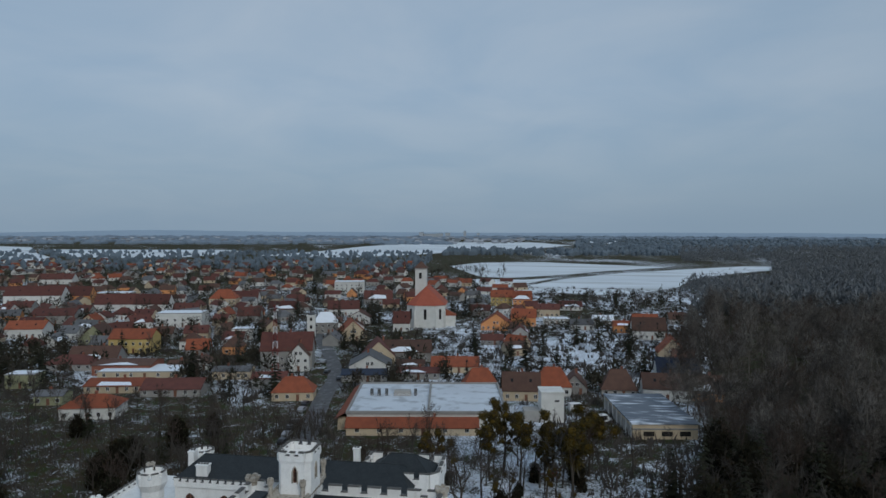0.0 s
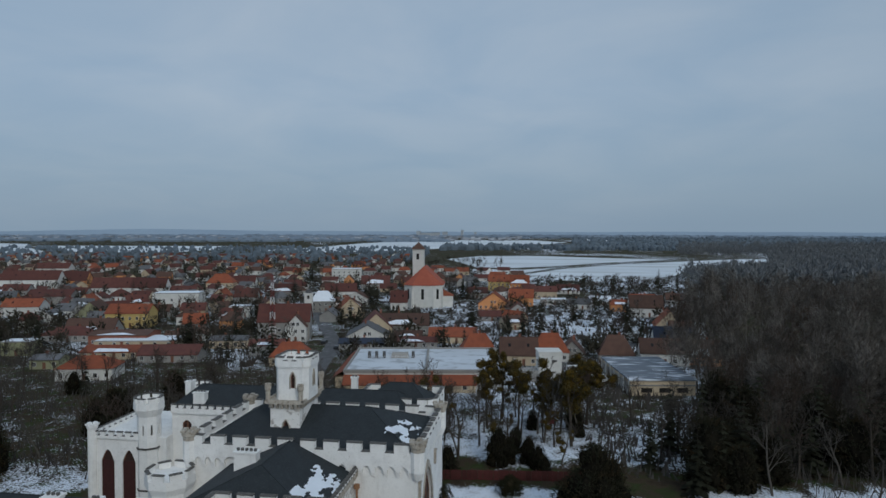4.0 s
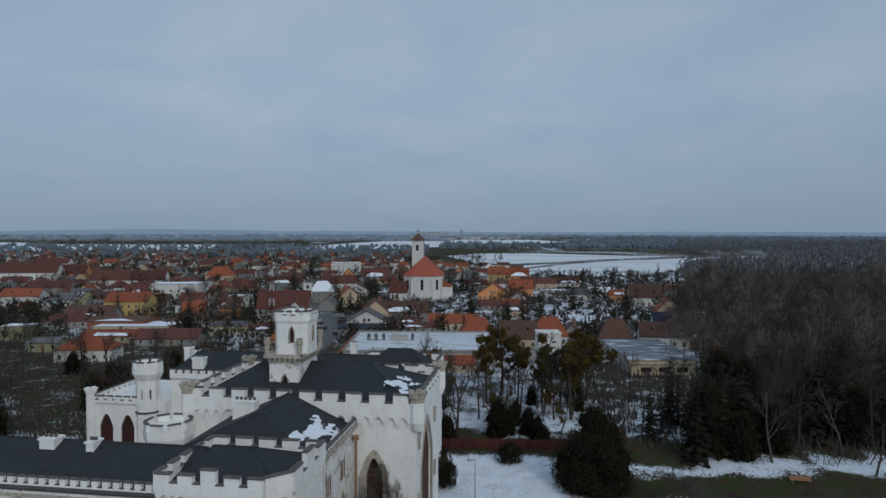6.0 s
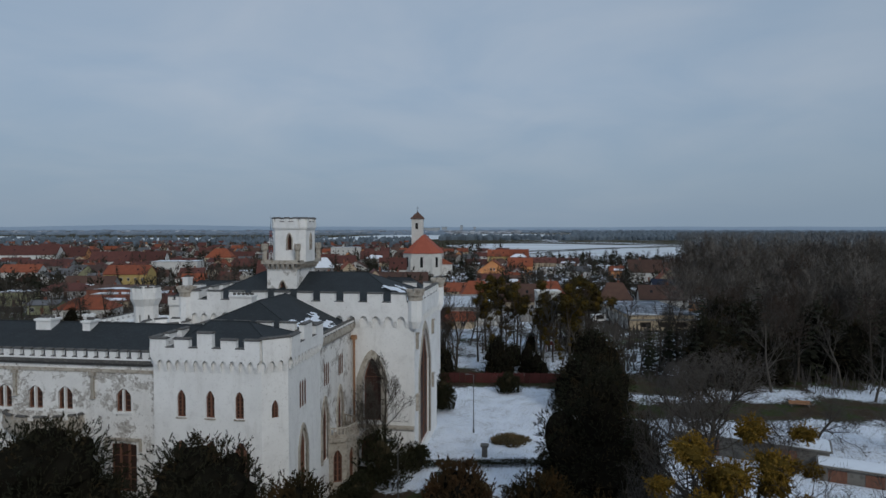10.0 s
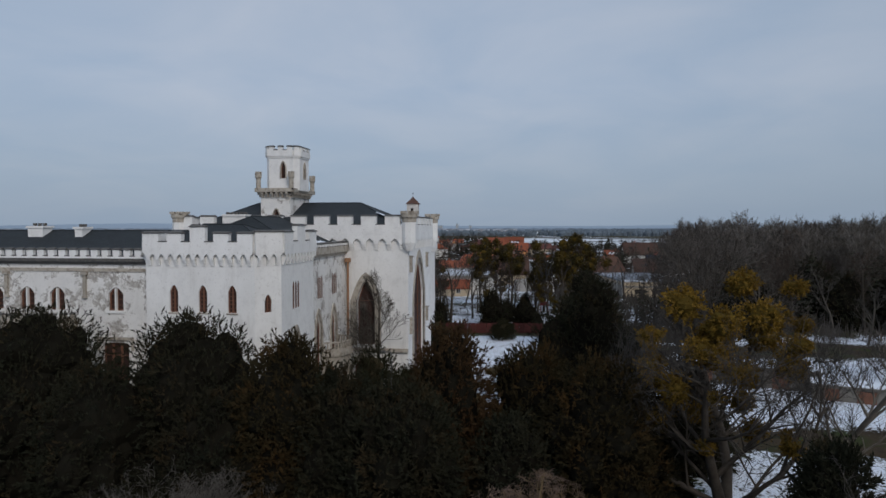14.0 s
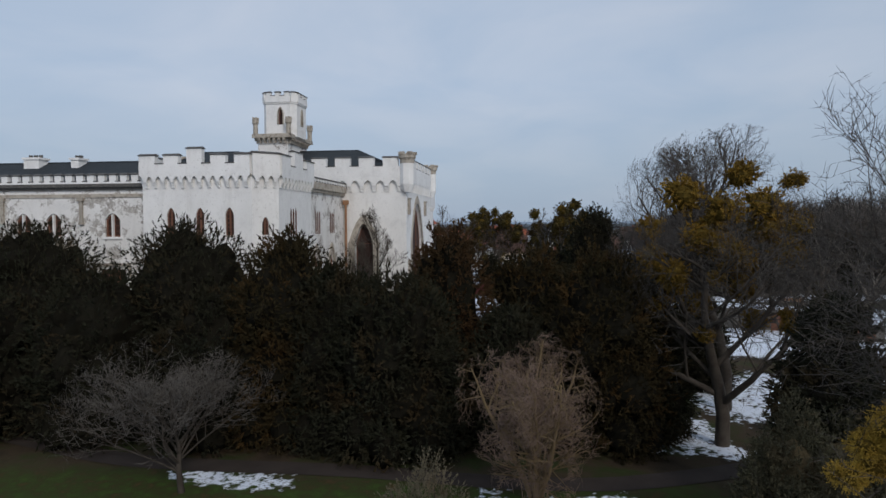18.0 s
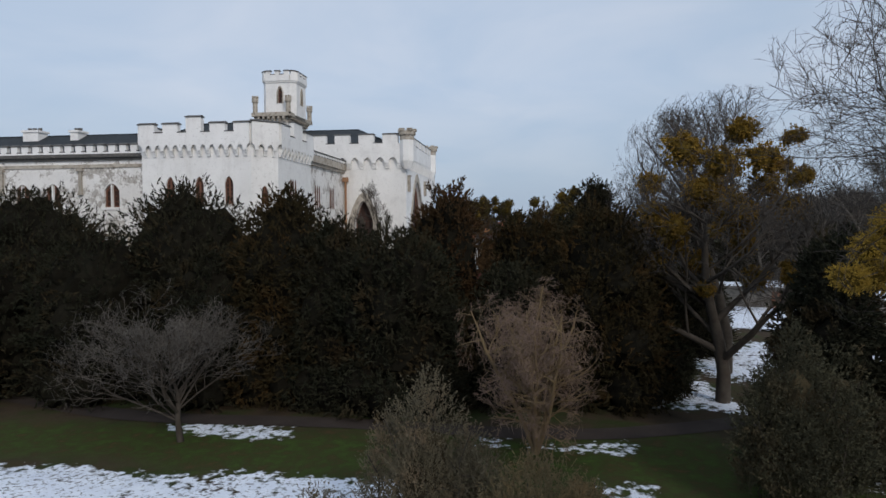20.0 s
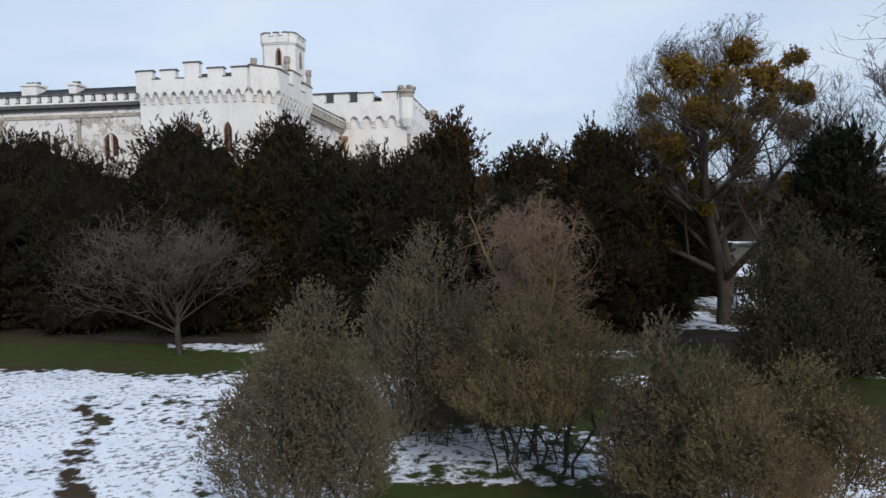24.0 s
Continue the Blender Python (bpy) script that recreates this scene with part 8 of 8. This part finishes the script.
part("shaft", Geo().box(x - 0.35, x + 0.35, y - 0.35, y + 0.35, -0.1, 1.3, taper=0.05).box(x - 0.5, x + 0.5, y - 0.5, y + 0.5, 1.3, 1.5), LEAD, stone_post)

# low garden wall and sheds to the right
wall_mat = material("old_concrete", (0.20, 0.185, 0.165), 0.9, (0.13, 0.12, 0.105), 0.8, color3=(0.08, 0.075, 0.065), scale3=1.5, amount3=0.6)


def garden_wall(name, p0, p1, h, label):
    x0, y0 = plan(*p0)
    x1, y1 = plan(*p1)
    g = Geo()
    band(g, (x0, y0), (x1, y1), -0.3 + ground_height(x0, y0), h + ground_height(x0, y0), 0.15, 0.15)
    w = thing(name, (x0, y0, 0), label, "wall")
    part("wall_body", g, wall_mat, w)
    g = Geo()
    band(g, (x0, y0), (x1, y1), h + ground_height(x0, y0), h + 0.1 + ground_height(x0, y0), 0.22, 0.22)
    part("coping", g, SNOW, w, "thin snow on the coping")
    return w


garden_wall("garden_wall", (12.5, 52.0), (24, 53.5), 1.1, "low grey concrete wall with snow on top")


def shed(r, a, w, d, h, turn, label):
    m = Matrix.Translation((*plan(r, a), ground_height(*plan(r, a)))) @ Matrix.Rotation(YAW + radians(turn), 4, "Z")
    s = thing("shed", m, label, "shed", "low sheds in the garden")
    local_part("wall", Geo().box(-w / 2, w / 2, -d / 2, d / 2, -0.3, h), wall_mat, s)
    local_part("roof", Geo().box(-w / 2 - 0.3, w / 2 + 0.3, -d / 2 - 0.3, d / 2 + 0.3, h, h + 0.18), wall_mat, s)
    local_part("snow_cover", Geo().box(-w / 2 - 0.1, w / 2 + 0.1, -d / 2 - 0.1, d / 2 + 0.1, h + 0.18, h + 0.26), SNOW, s)
    for k in (-1, 1):
        local_part("door", Geo().box(k * w / 4 - 0.9, k * w / 4 + 0.9, -d / 2 - 0.05, -d / 2 + 0.02, 0, h * 0.85), WOOD, s)


shed(38.7, 81, 17, 4.4, 2.3, -28, "long low grey shed under a snowy flat roof")
shed(46.5, 72.5, 7, 3.2, 1.6, -28, "low grey shed beside the snowy garden")
BENCH = thing("bench", (*plan(57, 103), 0), "reddish wooden park bench on the grass", "bench")
x, y = plan(57, 103)
for k in range(3):
    part("slat", Geo().box(x - 1.6, x + 1.6, y - 0.3 + k * 0.2, y - 0.14 + k * 0.2, 0.42, 0.47), RUST, BENCH)
for k in (-1, 1):
    part("leg", Geo().box(x + k * 1.3 - 0.08, x + k * 1.3 + 0.08, y - 0.3, y + 0.26, -0.05, 0.42), wall_mat, BENCH)
part("backrest", Geo().box(x - 1.6, x + 1.6, y + 0.28, y + 0.34, 0.5, 0.9), RUST, BENCH)

# playground
px, py = plan(23.5, 150)
play = thing("play_tower", (px, py, 0), "red wooden play tower with two dark roofs and a slide", "playground")
for dx in (-2.6, 1.6):
    for sx in (-0.8, 0.8):
        for sy in (-0.8, 0.8):
            part("post", Geo().box(px + dx + sx - 0.09, px + dx + sx + 0.09, py + sy - 0.09, py + sy + 0.09, -0.1, 3.4), RED_PAINT, play)
    part("deck", Geo().box(px + dx - 1, px + dx + 1, py - 1, py + 1, 1.5, 1.65), RED_PAINT, play)
    part("roof", Geo().add([(px + dx - 1.2, py - 1.2, 3.4), (px + dx + 1.2, py - 1.2, 3.4), (px + dx + 1.2, py + 1.2, 3.4), (px + dx - 1.2, py + 1.2, 3.4), (px + dx, py, 4.5)], [(0, 1, 4), (1, 2, 4), (2, 3, 4), (3, 0, 4), (3, 2, 1, 0)]), LEAD, play)
    part("guard", Geo().box(px + dx - 0.9, px + dx + 0.9, py - 0.95, py - 0.88, 1.65, 2.4), RED_PAINT, play)
part("bridge", Geo().box(px - 1.6, px + 0.6, py - 0.4, py + 0.4, 1.5, 1.6), WOOD, play)
part("slide", Geo().add([(px + 2.6, py - 0.35, 1.6), (px + 2.6, py + 0.35, 1.6), (px + 5.6, py + 0.35, 0.3), (px + 5.6, py - 0.35, 0.3)], [(0, 3, 2, 1)]).box(px + 2.6, px + 5.6, py - 0.42, py - 0.36, 0.2, 0.5), METAL, play)


# vehicles
def car(r, a, turn, body_mat, label, van=False):
    m = Matrix.Translation((*plan(r, a), 0.07)) @ Matrix.Rotation(YAW + radians(turn), 4, "Z")
    c = thing("van" if van else "car", m, label, "van" if van else "car", "parked vehicles")
    ln, w, h = (5.4, 2.0, 2.3) if van else (4.3, 1.75, 1.45)
    g = Geo()
    prof = [(-ln / 2, 0.35), (ln / 2, 0.35), (ln / 2, 0.9), (ln / 2 - 0.9, 1.05), (ln / 2 - 1.6, h), (-ln / 2 + (0.1 if van else 0.8), h), (-ln / 2, 1.0)]
    v = [(x_, -w / 2, z_) for x_, z_ in prof] + [(x_, w / 2, z_) for x_, z_ in prof]
    k = len(prof)
    g.add(v, [tuple(range(k)), tuple(reversed(range(k, 2 * k)))] + [(i, k + i, k + (i + 1) % k, (i + 1) % k) for i in range(k)])
    local_part("body", g, body_mat, c)
    local_part("windscreen", Geo().add([(ln / 2 - 0.93, -w / 2 + 0.15, 1.1), (ln / 2 - 0.93, w / 2 - 0.15, 1.1), (ln / 2 - 1.55, w / 2 - 0.15, h - 0.05), (ln / 2 - 1.55, -w / 2 + 0.15, h - 0.05)], [(0, 1, 2, 3)]), GLASS, c)
    for s_ in (-1, 1):
        local_part("side_window", Geo().box(-ln / 2 + 1.0, ln / 2 - 1.7, s_ * w / 2 - 0.02, s_ * w / 2 + 0.02, 1.0, h - 0.15), GLASS, c)
        for x_ in (-ln / 2 + 0.8, ln / 2 - 0.8):
            wg = Geo().tube([(x_, s_ * (w / 2 - 0.2), 0.32), (x_, s_ * (w / 2 + 0.03), 0.32)], [0.32, 0.32], 12, cap=True)
            local_part("wheel", wg, LEAD, c)


DARK_CAR = material("dark_car_paint", (0.02, 0.022, 0.026), 0.3, (0.03, 0.03, 0.035), 0.3, spec=0.5)
SILVER_CAR = material("silver_car_paint", (0.35, 0.36, 0.38), 0.35, (0.30, 0.31, 0.33), 0.3, metal=0.4, spec=0.5)
car(42.6, 209, 10, WHITE_PAINT, "white delivery van parked in the yard", True)
car(47.6, 196, 20, WHITE_PAINT, "white delivery van by the garage", True)
for k, a in enumerate((176, 182, 188, 194, 207, 214, 229)):
    car(-43.5 - 0.05 * (a - 176), a, 80, (DARK_CAR, SILVER_CAR, DARK_CAR)[k % 3], ("dark car parked at the kerb", "silver car parked at the kerb", "dark car parked at the kerb")[k % 3])
for r, a in ((-47, 262), (-52, 282), (-40, 250)):
    car(r, a, 85, SILVER_CAR if r < -50 else DARK_CAR, "silver car parked at the kerb" if r < -50 else "dark car parked at the kerb")
